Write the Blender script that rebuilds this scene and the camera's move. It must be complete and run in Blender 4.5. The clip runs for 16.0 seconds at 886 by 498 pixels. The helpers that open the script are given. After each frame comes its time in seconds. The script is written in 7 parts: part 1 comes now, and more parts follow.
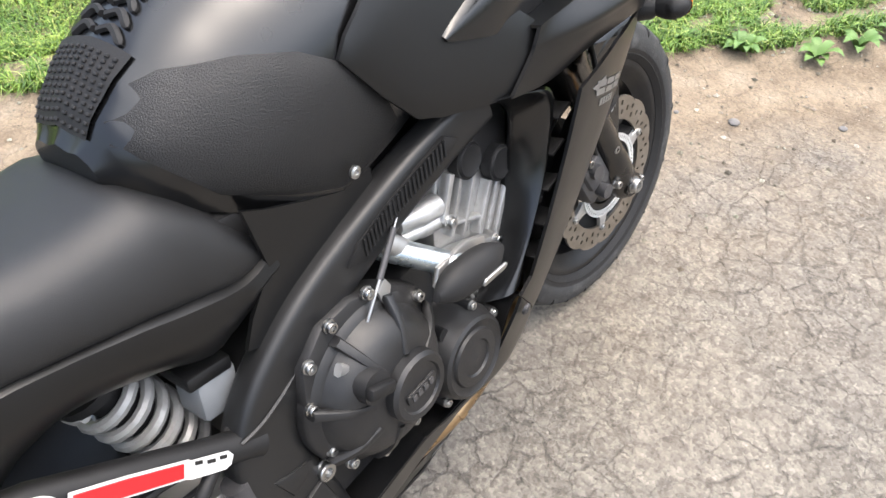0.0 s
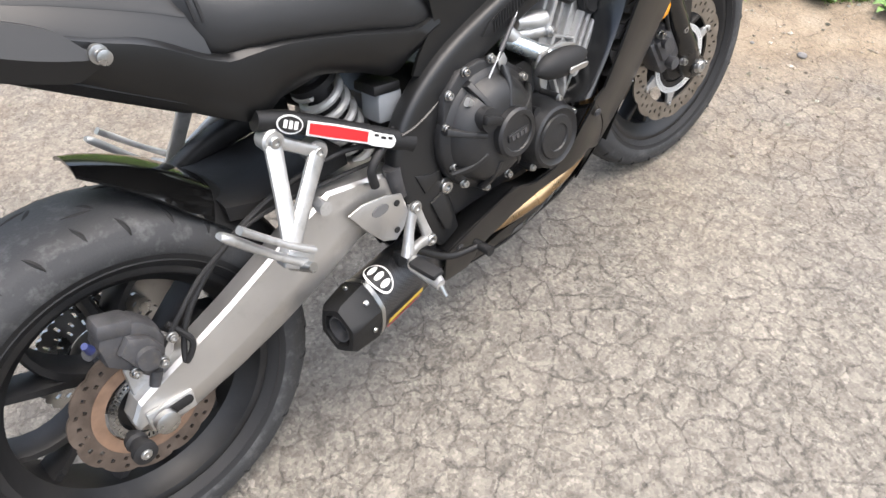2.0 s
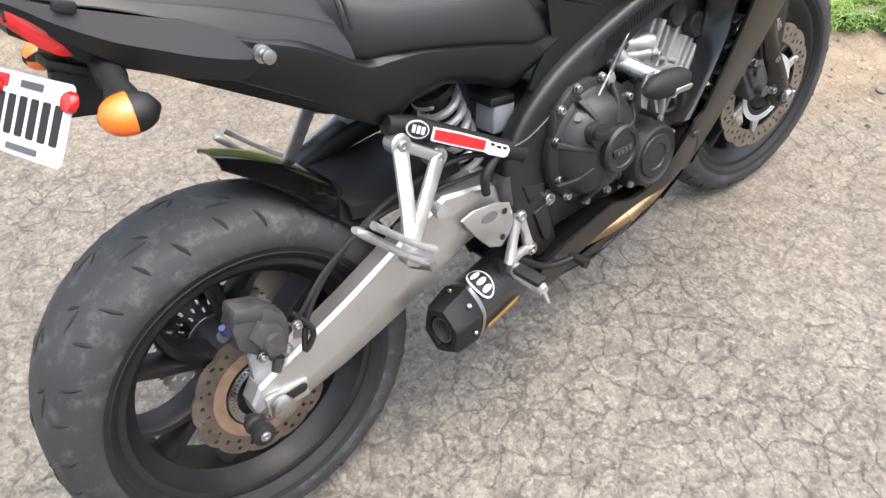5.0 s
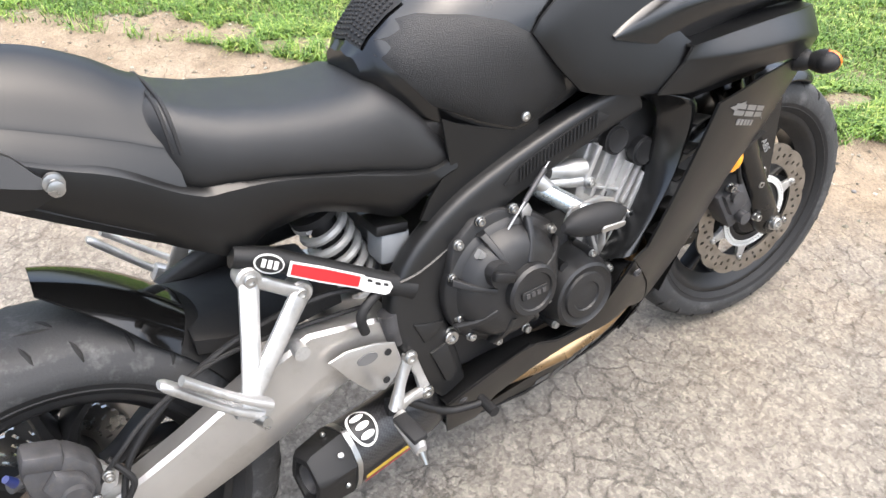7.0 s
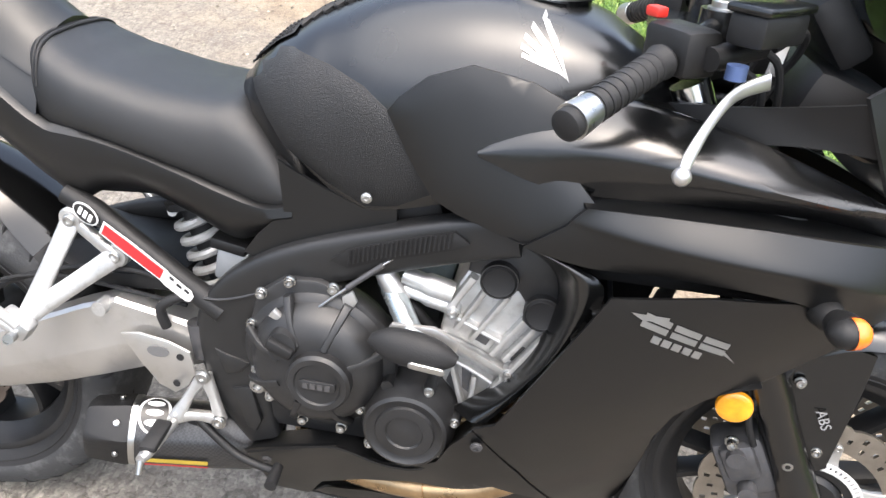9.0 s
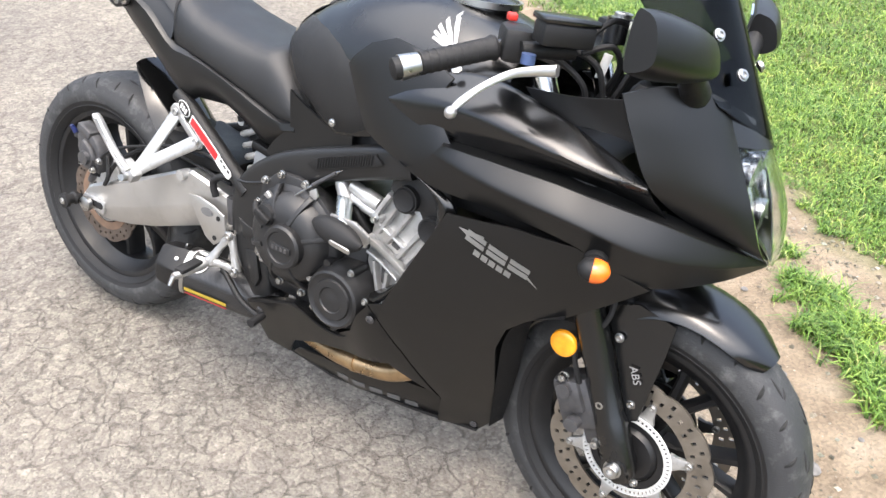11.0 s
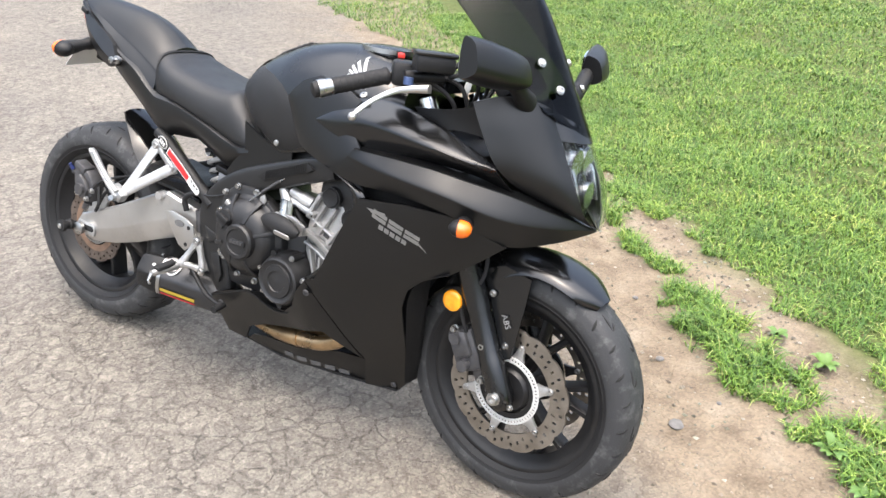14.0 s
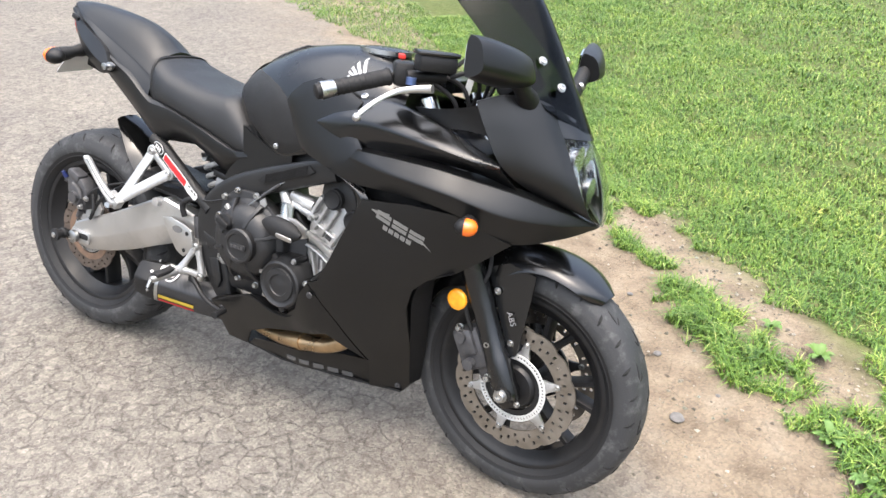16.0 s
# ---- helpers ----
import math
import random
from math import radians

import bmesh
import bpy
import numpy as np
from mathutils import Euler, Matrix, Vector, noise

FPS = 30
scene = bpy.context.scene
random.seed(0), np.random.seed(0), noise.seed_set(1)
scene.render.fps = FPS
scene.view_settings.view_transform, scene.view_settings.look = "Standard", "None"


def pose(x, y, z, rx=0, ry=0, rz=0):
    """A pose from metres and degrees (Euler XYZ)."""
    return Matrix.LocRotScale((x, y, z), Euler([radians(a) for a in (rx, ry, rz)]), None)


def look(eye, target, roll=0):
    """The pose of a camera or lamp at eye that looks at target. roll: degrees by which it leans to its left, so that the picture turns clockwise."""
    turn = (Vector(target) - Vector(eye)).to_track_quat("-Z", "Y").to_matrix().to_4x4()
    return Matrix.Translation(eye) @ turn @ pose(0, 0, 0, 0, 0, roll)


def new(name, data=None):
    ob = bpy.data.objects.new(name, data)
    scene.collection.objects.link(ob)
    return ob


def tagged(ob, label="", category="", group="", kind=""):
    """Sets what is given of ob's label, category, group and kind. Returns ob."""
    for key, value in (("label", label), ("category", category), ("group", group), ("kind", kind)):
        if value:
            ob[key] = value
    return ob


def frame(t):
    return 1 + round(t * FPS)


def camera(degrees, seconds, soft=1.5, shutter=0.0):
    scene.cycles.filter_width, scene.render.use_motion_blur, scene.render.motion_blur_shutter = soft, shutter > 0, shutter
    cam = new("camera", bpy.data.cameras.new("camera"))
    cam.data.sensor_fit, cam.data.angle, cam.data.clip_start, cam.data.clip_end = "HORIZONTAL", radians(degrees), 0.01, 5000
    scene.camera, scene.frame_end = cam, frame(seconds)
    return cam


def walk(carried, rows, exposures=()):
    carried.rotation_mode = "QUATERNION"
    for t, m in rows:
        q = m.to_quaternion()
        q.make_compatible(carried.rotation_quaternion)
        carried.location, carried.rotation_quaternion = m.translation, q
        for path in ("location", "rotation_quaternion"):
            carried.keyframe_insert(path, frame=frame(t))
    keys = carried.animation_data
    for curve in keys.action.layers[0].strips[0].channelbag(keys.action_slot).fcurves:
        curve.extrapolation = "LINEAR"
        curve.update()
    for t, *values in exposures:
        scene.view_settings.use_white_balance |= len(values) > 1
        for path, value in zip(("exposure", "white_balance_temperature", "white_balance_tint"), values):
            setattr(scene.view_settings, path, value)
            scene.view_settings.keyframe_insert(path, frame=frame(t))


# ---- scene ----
cam = camera(59.5, 16.0)
METRES = 3.49905
START = pose(0.3119, -0.4753, 1.2957, -45.2408, 0.6675, -53.0943)
EXPOSURES = [(0.0, 1.74), (3.0, 1.67), (5.5, 1.69), (8.0, 2.01), (11.0, 1.89), (11.5, 1.64), (12.0, 1.46), (12.5, 1.32), (13.0, 1.30), (13.5, 1.58), (14.0, 1.74), (15.0, 1.79), (16.0, 1.76)]
ROWS = [
    (0.0, 0.0, 0.0, 0.0, -0.0, 0.0, -0.0),
    (0.5, -0.0202, -0.0394, -0.044, 1.63, -0.45, -2.07),
    (1.0, -0.0151, -0.0739, -0.0687, 3.66, -1.04, -4.33),
    (1.5, 0.0079, -0.1083, -0.0914, 5.49, -1.2, -6.29),
    (2.0, 0.0025, -0.1247, -0.1005, 6.06, -1.24, -7.14),
    (2.5, -0.0163, -0.1297, -0.1035, 6.26, -0.73, -7.6),
    (3.0, -0.0274, -0.1299, -0.1073, 6.57, -0.48, -7.93),
    (5.5, -0.0289, -0.1435, -0.1151, 10.17, 1.0, -11.8),
    (6.0, -0.0377, -0.1304, -0.1062, 12.14, 2.09, -14.04),
    (6.5, -0.0082, -0.1027, -0.0843, 12.74, 2.34, -14.46),
    (7.0, 0.0348, -0.085, -0.0532, 13.64, 2.38, -15.05),
    (7.5, 0.0684, -0.0441, -0.0269, 17.51, 1.21, -18.61),
    (8.0, 0.1115, -0.0065, 0.0112, 27.87, -2.28, -27.33),
    (10.5, 0.3105, 0.1157, 0.1537, 81.99, -30.14, -47.76),
    (11.0, 0.3533, 0.1176, 0.1742, 84.03, -31.42, -47.88),
    (11.5, 0.4054, 0.1215, 0.1704, 84.48, -31.08, -47.89),
    (12.0, 0.4455, 0.1154, 0.1746, 84.36, -30.39, -47.84),
    (12.5, 0.475, 0.1187, 0.1881, 84.19, -28.64, -47.7),
    (13.0, 0.5068, 0.1351, 0.2061, 83.89, -26.02, -47.54),
    (13.5, 0.5066, 0.1379, 0.2087, 83.07, -24.18, -47.55),
    (14.0, 0.4977, 0.13, 0.2035, 80.96, -22.29, -47.42),
    (14.5, 0.4947, 0.1251, 0.1953, 79.62, -21.16, -47.23),
    (15.0, 0.4951, 0.1189, 0.1929, 78.93, -20.51, -47.02),
    (15.5, 0.4979, 0.1186, 0.1922, 78.64, -20.31, -46.86),
    (16.0, 0.4989, 0.1207, 0.1907, 78.28, -20.04, -46.75),
]
walk(cam, [(t, START @ pose(METRES * x, METRES * y, METRES * z, 90 + pitch, roll, yaw)) for t, x, y, z, yaw, pitch, roll in ROWS], exposures=EXPOSURES)

# ---------------------------------------------------------------- light
world = bpy.data.worlds.new("overcast_sky")
scene.world = world
world.use_nodes = True
wn, wl = world.node_tree.nodes, world.node_tree.links
sky = wn.new("ShaderNodeTexSky")
sky.sky_type, sky.sun_disc = "NISHITA", False
SUN_ELEVATION, SUN_HEADING = radians(78), radians(150)
sky.sun_elevation, sky.sun_rotation = SUN_ELEVATION, SUN_HEADING
sky.air_density, sky.dust_density, sky.ozone_density = 1.0, 6.0, 1.0
haze = wn.new("ShaderNodeHueSaturation")
haze.inputs["Saturation"].default_value = 0.85
wl.new(sky.outputs[0], haze.inputs["Color"])
wl.new(haze.outputs[0], wn["Background"].inputs["Color"])
wn["Background"].inputs["Strength"].default_value = 0.15

sun = new("sun", bpy.data.lights.new("sun", "SUN"))
sun.data.energy, sun.data.angle, sun.data.color = 1.4, radians(115), (1.0, 0.985, 0.96)
sun.matrix_world = look((4 * math.cos(SUN_ELEVATION) * math.sin(SUN_HEADING), 4 * math.cos(SUN_ELEVATION) * math.cos(SUN_HEADING), 4 * math.sin(SUN_ELEVATION)), (0, 0, 0))


# ---------------------------------------------------------------- materials
def nodes_of(name):
    m = bpy.data.materials.new(name)
    m.use_nodes = True
    return m, m.node_tree.nodes, m.node_tree.links, m.node_tree.nodes["Principled BSDF"]


def noise_node(n, l, scale, detail=4.0, rough=0.55, space="Object"):
    tc = n.new("ShaderNodeTexCoord")
    t = n.new("ShaderNodeTexNoise")
    t.inputs["Scale"].default_value, t.inputs["Detail"].default_value, t.inputs["Roughness"].default_value = scale, detail, rough
    l.new(tc.outputs[space], t.inputs["Vector"])
    return t


def ramp(n, l, src, stops):
    r = n.new("ShaderNodeValToRGB")
    while len(r.color_ramp.elements) < len(stops):
        r.color_ramp.elements.new(0.5)
    for e, (p, c) in zip(r.color_ramp.elements, stops):
        e.position = p
        e.color = (*c, 1) if len(c) == 3 else c
    l.new(src, r.inputs[0])
    return r


def grey(v):
    return (v, v, v)


def finish(name, base, rough=0.5, metal=0.0, vary=0.25, coarse=9.0, fine=220.0, bump=0.08, rough_vary=0.12, coat=0.0, dust=None, dust_amount=0.0, gloss=0.5):
    """A painted, moulded or cast surface: broad stains, fine grain, uneven gloss and a little relief."""
    m, n, l, b = nodes_of(name)
    big, small = noise_node(n, l, coarse), noise_node(n, l, fine, 3.0)
    lo, hi = tuple(c * (1 - vary) for c in base), tuple(min(1, c * (1 + vary)) for c in base)
    col = ramp(n, l, big.outputs["Fac"], [(0.3, lo), (0.7, hi)]).outputs[0]
    if dust:
        spots = noise_node(n, l, coarse * 3.1, 8.0, 0.7)
        mask = ramp(n, l, spots.outputs["Fac"], [(0.52, grey(0)), (0.75, grey(dust_amount))])
        mix = n.new("ShaderNodeMix")
        mix.data_type = "RGBA"
        mix.inputs["B"].default_value = (*dust, 1)
        l.new(mask.outputs[0], mix.inputs["Factor"])
        l.new(col, mix.inputs["A"])
        col = mix.outputs["Result"]
    l.new(col, b.inputs["Base Color"])
    rr = ramp(n, l, big.outputs["Fac"], [(0.3, grey(max(0.02, rough - rough_vary))), (0.7, grey(min(1, rough + rough_vary)))])
    l.new(rr.outputs[0], b.inputs["Roughness"])
    b.inputs["Metallic"].default_value = metal
    b.inputs["Coat Weight"].default_value = coat
    bp = n.new("ShaderNodeBump")
    bp.inputs["Strength"].default_value, bp.inputs["Distance"].default_value = bump, 0.002
    l.new(small.outputs["Fac"], bp.inputs["Height"])
    l.new(bp.outputs[0], b.inputs["Normal"])
    b.inputs["Specular IOR Level"].default_value = gloss
    return m


BLACK = finish("matte_black_paint", (0.0024, 0.0025, 0.0027), 0.37, 0.0, 0.15, 6, 500, 0.02, 0.05, 0.0, (0.02, 0.02, 0.019), 0.05, 0.48)
SATIN = finish("satin_black_paint", (0.0024, 0.0025, 0.0027), 0.24, 0.0, 0.15, 6, 400, 0.015, 0.05, gloss=0.68)
GLOSS = finish("gloss_black_plastic", (0.004, 0.004, 0.004), 0.1, 0.0, 0.2, 8, 300, 0.02, 0.04)
PLASTIC = finish("textured_black_plastic", (0.006, 0.006, 0.0063), 0.5, 0.0, 0.25, 12, 900, 0.25, 0.08, gloss=0.35)
VINYL = finish("black_seat_vinyl", (0.0045, 0.0047, 0.0052), 0.46, 0.0, 0.15, 7, 1100, 0.3, 0.05, gloss=0.55)
GRIPPAD = finish("grained_black_vinyl", (0.005, 0.0051, 0.0054), 0.5, 0.0, 0.2, 9, 600, 0.7, 0.05, gloss=0.5)
RUBBER = finish("worn_tyre_rubber", (0.022, 0.023, 0.0245), 0.66, 0.0, 0.22, 9, 260, 0.35, 0.08, 0.0, (0.146, 0.146, 0.1424), 0.5)
# near black, the shade inside the tread grooves put into the colour
GROOVE_SHADE = finish("groove_shade_black", (0.006, 0.006, 0.006), 0.8, 0.0, 0.2, 15, 500, 0.1, 0.05)
RUBBERDARK = finish("black_rubber", (0.009, 0.009, 0.0095), 0.62, 0.0, 0.2, 15, 500, 0.2, 0.08, gloss=0.35)
RIM = finish("black_wheel_enamel", (0.009, 0.009, 0.0095), 0.45, 0.0, 0.3, 10, 300, 0.1, 0.12, 0.0, (0.06, 0.055, 0.048), 0.14, 0.35)
CASTBLACK = finish("black_cast_engine_paint", (0.009, 0.009, 0.0095), 0.46, 0.0, 0.25, 14, 700, 0.2, 0.1, 0.0, (0.07, 0.065, 0.06), 0.12, 0.5)
FRAMEBLACK = finish("satin_frame_paint", (0.009, 0.0092, 0.0096), 0.42, 0.0, 0.15, 8, 600, 0.12, 0.06, gloss=0.45)
ALLOY = finish("brushed_alloy", (0.4818, 0.4745, 0.4599), 0.36, 0.85, 0.12, 5, 350, 0.1, 0.08, 0.0, (0.219, 0.1971, 0.1679), 0.3)
CASTALLOY = finish("cast_silver_alloy", (0.4526, 0.4526, 0.4453), 0.42, 0.8, 0.2, 18, 600, 0.2, 0.1, 0.0, (0.146, 0.1314, 0.1095), 0.4)
STEEL = finish("bare_steel", (0.4088, 0.4088, 0.4015), 0.3, 1.0, 0.2, 25, 500, 0.08, 0.1)
CHROME = finish("polished_steel", (0.75, 0.75, 0.75), 0.14, 1.0, 0.08, 12, 300, 0.02, 0.05)
DISCSTEEL = finish("brake_disc_steel", (0.2774, 0.2518, 0.219), 0.38, 0.9, 0.18, 30, 500, 0.12, 0.1)
DISCRUST = finish("rusty_disc_steel", (0.1095, 0.08614, 0.07081), 0.5, 0.6, 0.3, 40, 500, 0.25, 0.1)
RUSTRING = finish("brown_rusted_ring", (0.2117, 0.1351, 0.09125), 0.6, 0.35, 0.25, 40, 400, 0.2, 0.1)
BRASS = finish("heat_tinted_pipe", (0.4015, 0.2774, 0.1533), 0.34, 0.9, 0.35, 16, 400, 0.1, 0.1, 0.0, (0.146, 0.0949, 0.0584), 0.4)
ZINC = finish("zinc_plated_tube", (0.438, 0.4818, 0.4964), 0.3, 0.9, 0.15, 20, 300, 0.05, 0.1)
CALIPER = finish("grey_caliper", (0.06205, 0.06205, 0.0657), 0.5, 0.4, 0.3, 30, 500, 0.2, 0.1, 0.0, (0.146, 0.1241, 0.0949), 0.4)
SPRING = finish("silver_spring_enamel", (0.3066, 0.3066, 0.2993), 0.42, 0.3, 0.15, 30, 400, 0.1, 0.1, 0.0, (0.146, 0.1241, 0.0949), 0.4)
ORANGE = finish("orange_lens", (0.8, 0.15, 0.012), 0.16, 0.0, 0.15, 40, 300, 0.1, 0.05, 0.5)
AMBER = finish("amber_reflector", (0.92, 0.34, 0.015), 0.2, 0.0, 0.2, 60, 200, 0.3, 0.05, 0.4)
REDLENS = finish("red_lens", (0.438, 0.0146, 0.0146), 0.14, 0.0, 0.2, 40, 300, 0.1, 0.05, 0.6)
WHITE = finish("white_sticker", (0.5694, 0.5694, 0.5548), 0.4, 0.0, 0.06, 20, 300, 0.03, 0.05)
REDSTICK = finish("red_sticker", (0.4526, 0.0146, 0.01825), 0.4, 0.0, 0.12, 20, 300, 0.03, 0.05)
BLACKSTICK = finish("black_sticker", (0.012, 0.012, 0.012), 0.4, 0.0, 0.12, 20, 300, 0.03, 0.05)
SILVERSTICK = finish("silver_sticker", (0.365, 0.365, 0.3577), 0.35, 0.35, 0.06, 20, 300, 0.03, 0.05)
GREYSTICK = finish("dull_grey_sticker", (0.0949, 0.0949, 0.0949), 0.5, 0.1, 0.1, 20, 300, 0.03, 0.05)
GOLD = finish("gold_sticker", (0.438, 0.3066, 0.0365), 0.4, 0.2, 0.1, 20, 300, 0.03, 0.05)
PLATE = finish("white_licence_plate", (0.5402, 0.5475, 0.5475), 0.35, 0.0, 0.05, 15, 300, 0.03, 0.05)
REDPLASTIC = finish("red_plastic", (0.438, 0.0219, 0.0146), 0.4, 0.0, 0.1, 30, 300, 0.05, 0.05)
LENSRED = finish("headlight_reflector", (0.5, 0.5, 0.51), 0.2, 1.0, 0.05, 30, 300, 0.02, 0.03)
STONE = finish("grey_pebble", (0.13, 0.125, 0.12), 0.85, 0.0, 0.3, 40, 300, 0.4, 0.05)


def glassy(name, colour, rough=0.03):
    m, n, l, b = nodes_of(name)
    b.inputs["Base Color"].default_value = (*colour, 1)
    b.inputs["Roughness"].default_value = rough
    b.inputs["Transmission Weight"].default_value = 1.0
    b.inputs["IOR"].default_value = 1.2
    return m


SMOKE = glassy("dark_smoked_acrylic", (0.045, 0.05, 0.055), 0.04)
CLEAR = glassy("clear_headlight_lens", (0.9, 0.93, 0.92), 0.03)
MIRROR = finish("mirror_glass", (0.85, 0.86, 0.87), 0.03, 1.0, 0.02, 10, 300, 0.0, 0.01)


def carbon():
    m, n, l, b = nodes_of("carbon_weave")
    tc = n.new("ShaderNodeTexCoord")
    w = n.new("ShaderNodeTexChecker")
    w.inputs["Scale"].default_value = 260
    w.inputs["Color1"].default_value, w.inputs["Color2"].default_value = (0.012, 0.012, 0.013, 1), (0.03, 0.03, 0.031, 1)
    l.new(tc.outputs["Object"], w.inputs["Vector"])
    l.new(w.outputs[0], b.inputs["Base Color"])
    b.inputs["Roughness"].default_value = 0.3
    return m


CARBON = carbon()

# road edge: across = distance towards the lawn, along = distance along the edge
EDGE_X, EDGE_Y = 0.714, 0.700


def ground_material():
    m, n, l, b = nodes_of("driveway_dirt_and_soil")
    geo = n.new("ShaderNodeNewGeometry")
    pos = geo.outputs["Position"]

    def tex(kind, scale, **kw):
        t = n.new(kind)
        t.inputs["Scale"].default_value = scale
        for k, v in kw.items():
            t.inputs[k].default_value = v
        return t

    def math2(op, a, bb=None, clamp=False):
        q = n.new("ShaderNodeMath")
        q.operation, q.use_clamp = op, clamp
        for i, s in enumerate((a, bb)):
            if s is None:
                continue
            if isinstance(s, (int, float)):
                q.inputs[i].default_value = s
            else:
                l.new(s, q.inputs[i])
        return q.outputs[0]

    def blend(f, a, c, mode="MIX"):
        q = n.new("ShaderNodeMix")
        q.data_type, q.blend_type = "RGBA", mode
        for sock, s in (("Factor", f), ("A", a), ("B", c)):
            if isinstance(s, tuple):
                q.inputs[sock].default_value = (*s, 1)
            elif isinstance(s, (int, float)):
                q.inputs[sock].default_value = s
            else:
                l.new(s, q.inputs[sock])
        return q.outputs["Result"]

    def noise_at(scale, detail=5.0, rough=0.6):
        t = tex("ShaderNodeTexNoise", scale, Detail=detail, Roughness=rough)
        l.new(pos, t.inputs["Vector"])
        return t.outputs["Fac"]

    # wobble for the cracks
    warp = tex("ShaderNodeTexNoise", 11.0, Detail=7.0, Roughness=0.68)
    l.new(pos, warp.inputs["Vector"])
    shift = n.new("ShaderNodeVectorMath")
    shift.operation = "MULTIPLY_ADD"
    shift.inputs[1].default_value = (0.075, 0.075, 0.0)
    l.new(warp.outputs["Color"], shift.inputs[0])
    l.new(pos, shift.inputs[2])
    flat = n.new("ShaderNodeVectorMath")
    flat.operation = "MULTIPLY"
    flat.inputs[1].default_value = (1, 1, 0)
    l.new(shift.outputs[0], flat.inputs[0])

    def crack(scale, lo, hi):
        v = tex("ShaderNodeTexVoronoi", scale)
        v.feature = "DISTANCE_TO_EDGE"
        l.new(flat.outputs[0], v.inputs["Vector"])
        return ramp(n, l, v.outputs["Distance"], [(lo, grey(1)), (hi, grey(0))]).outputs[0]

    wide = crack(14.5, 0.008, 0.058)
    hair = crack(31.0, 0.006, 0.07)
    where = ramp(n, l, noise_at(1.6, 3.0), [(0.40, grey(0.45)), (0.58, grey(1))]).outputs[0]
    where2 = ramp(n, l, noise_at(2.7, 3.0), [(0.48, grey(0)), (0.66, grey(0.8))]).outputs[0]
    cracks = math2("MAXIMUM", math2("MULTIPLY", wide, where), math2("MULTIPLY", hair, where2))
    broken = ramp(n, l, noise_at(38.0, 4.0), [(0.36, grey(0.12)), (0.58, grey(1))]).outputs[0]
    cracks = math2("MULTIPLY", cracks, broken)
    # stones of the asphalt
    agg = tex("ShaderNodeTexVoronoi", 150.0)
    l.new(pos, agg.inputs["Vector"])
    agg2 = tex("ShaderNodeTexVoronoi", 62.0)
    l.new(pos, agg2.inputs["Vector"])
    c1 = ramp(n, l, agg.outputs["Color"], [(0.0, (0.07884, 0.07592, 0.07154)), (0.35, (0.173, 0.1664, 0.1548)), (0.7, (0.2365, 0.2292, 0.2132)), (1.0, (0.3635, 0.3548, 0.3365))]).outputs[0]
    c2 = ramp(n, l, agg2.outputs["Color"], [(0.0, (0.1029, 0.1, 0.09417)), (0.5, (0.1971, 0.1898, 0.1759)), (1.0, (0.2905, 0.2825, 0.2657))]).outputs[0]
    asphalt = blend(0.5, c1, c2)
    stain = ramp(n, l, noise_at(1.1, 6.0), [(0.3, (0.80, 0.78, 0.77)), (0.7, (1.1, 1.06, 1.0))]).outputs[0]
    asphalt = blend(1.0, asphalt, stain, "MULTIPLY")
    patch = ramp(n, l, noise_at(14.0, 5.0, 0.7), [(0.35, (0.78, 0.77, 0.76)), (0.65, (1.08, 1.07, 1.05))]).outputs[0]
    asphalt = blend(1.0, asphalt, patch, "MULTIPLY")
    asphalt = blend(1.0, asphalt, (0.81, 0.80, 0.785), "MULTIPLY")
    asphalt = blend(math2("MULTIPLY", cracks, 0.66), asphalt, (0.05, 0.046, 0.041))
    # bare earth beside it
    dirt = ramp(n, l, noise_at(7.72, 5.819, 0.5091), [(0.25, (0.1123, 0.08728, 0.06109)), (0.55, (0.1951, 0.1571, 0.1134)), (0.8, (0.2421, 0.2073, 0.1601))]).outputs[0]
    grit = ramp(n, l, agg.outputs["Color"], [(0.1, (0.7, 0.7, 0.7)), (0.9, (1.2, 1.19, 1.17))]).outputs[0]
    dirt = blend(0.7, dirt, grit, "MULTIPLY")
    soil = ramp(n, l, noise_at(17.0, 6.0), [(0.3, (0.04745, 0.06205, 0.01606)), (0.55, (0.073, 0.09125, 0.02555)), (0.75, (0.1241, 0.1095, 0.05475))]).outputs[0]
    # across the edge
    dot = n.new("ShaderNodeVectorMath")
    dot.operation = "DOT_PRODUCT"
    dot.inputs[1].default_value = (EDGE_X, EDGE_Y, 0)
    l.new(pos, dot.inputs[0])
    across = math2("ADD", dot.outputs["Value"], math2("MULTIPLY", math2("SUBTRACT", noise_at(2.2, 6.0, 0.65), 0.5), 0.55))
    to_dirt = ramp(n, l, math2("SUBTRACT", across, 0.9), [(0.42, grey(0)), (0.66, grey(1))]).outputs[0]
    to_soil = ramp(n, l, math2("SUBTRACT", across, 1.5), [(0.62, grey(0)), (0.86, grey(1))]).outputs[0]
    # dust carried onto the asphalt beside the verge
    dusty = math2("MULTIPLY", ramp(n, l, math2("SUBTRACT", across, 0.5), [(0.0, grey(0)), (0.9, grey(1))]).outputs[0], ramp(n, l, noise_at(5.0, 6.0, 0.7), [(0.35, grey(0.15)), (0.65, grey(0.6))]).outputs[0])
    asphalt = blend(dusty, asphalt, dirt)
    col = blend(to_soil, blend(to_dirt, asphalt, dirt), soil)
    l.new(col, b.inputs["Base Color"])
    b.inputs["Roughness"].default_value = 0.93
    b.inputs["Specular IOR Level"].default_value = 0.25
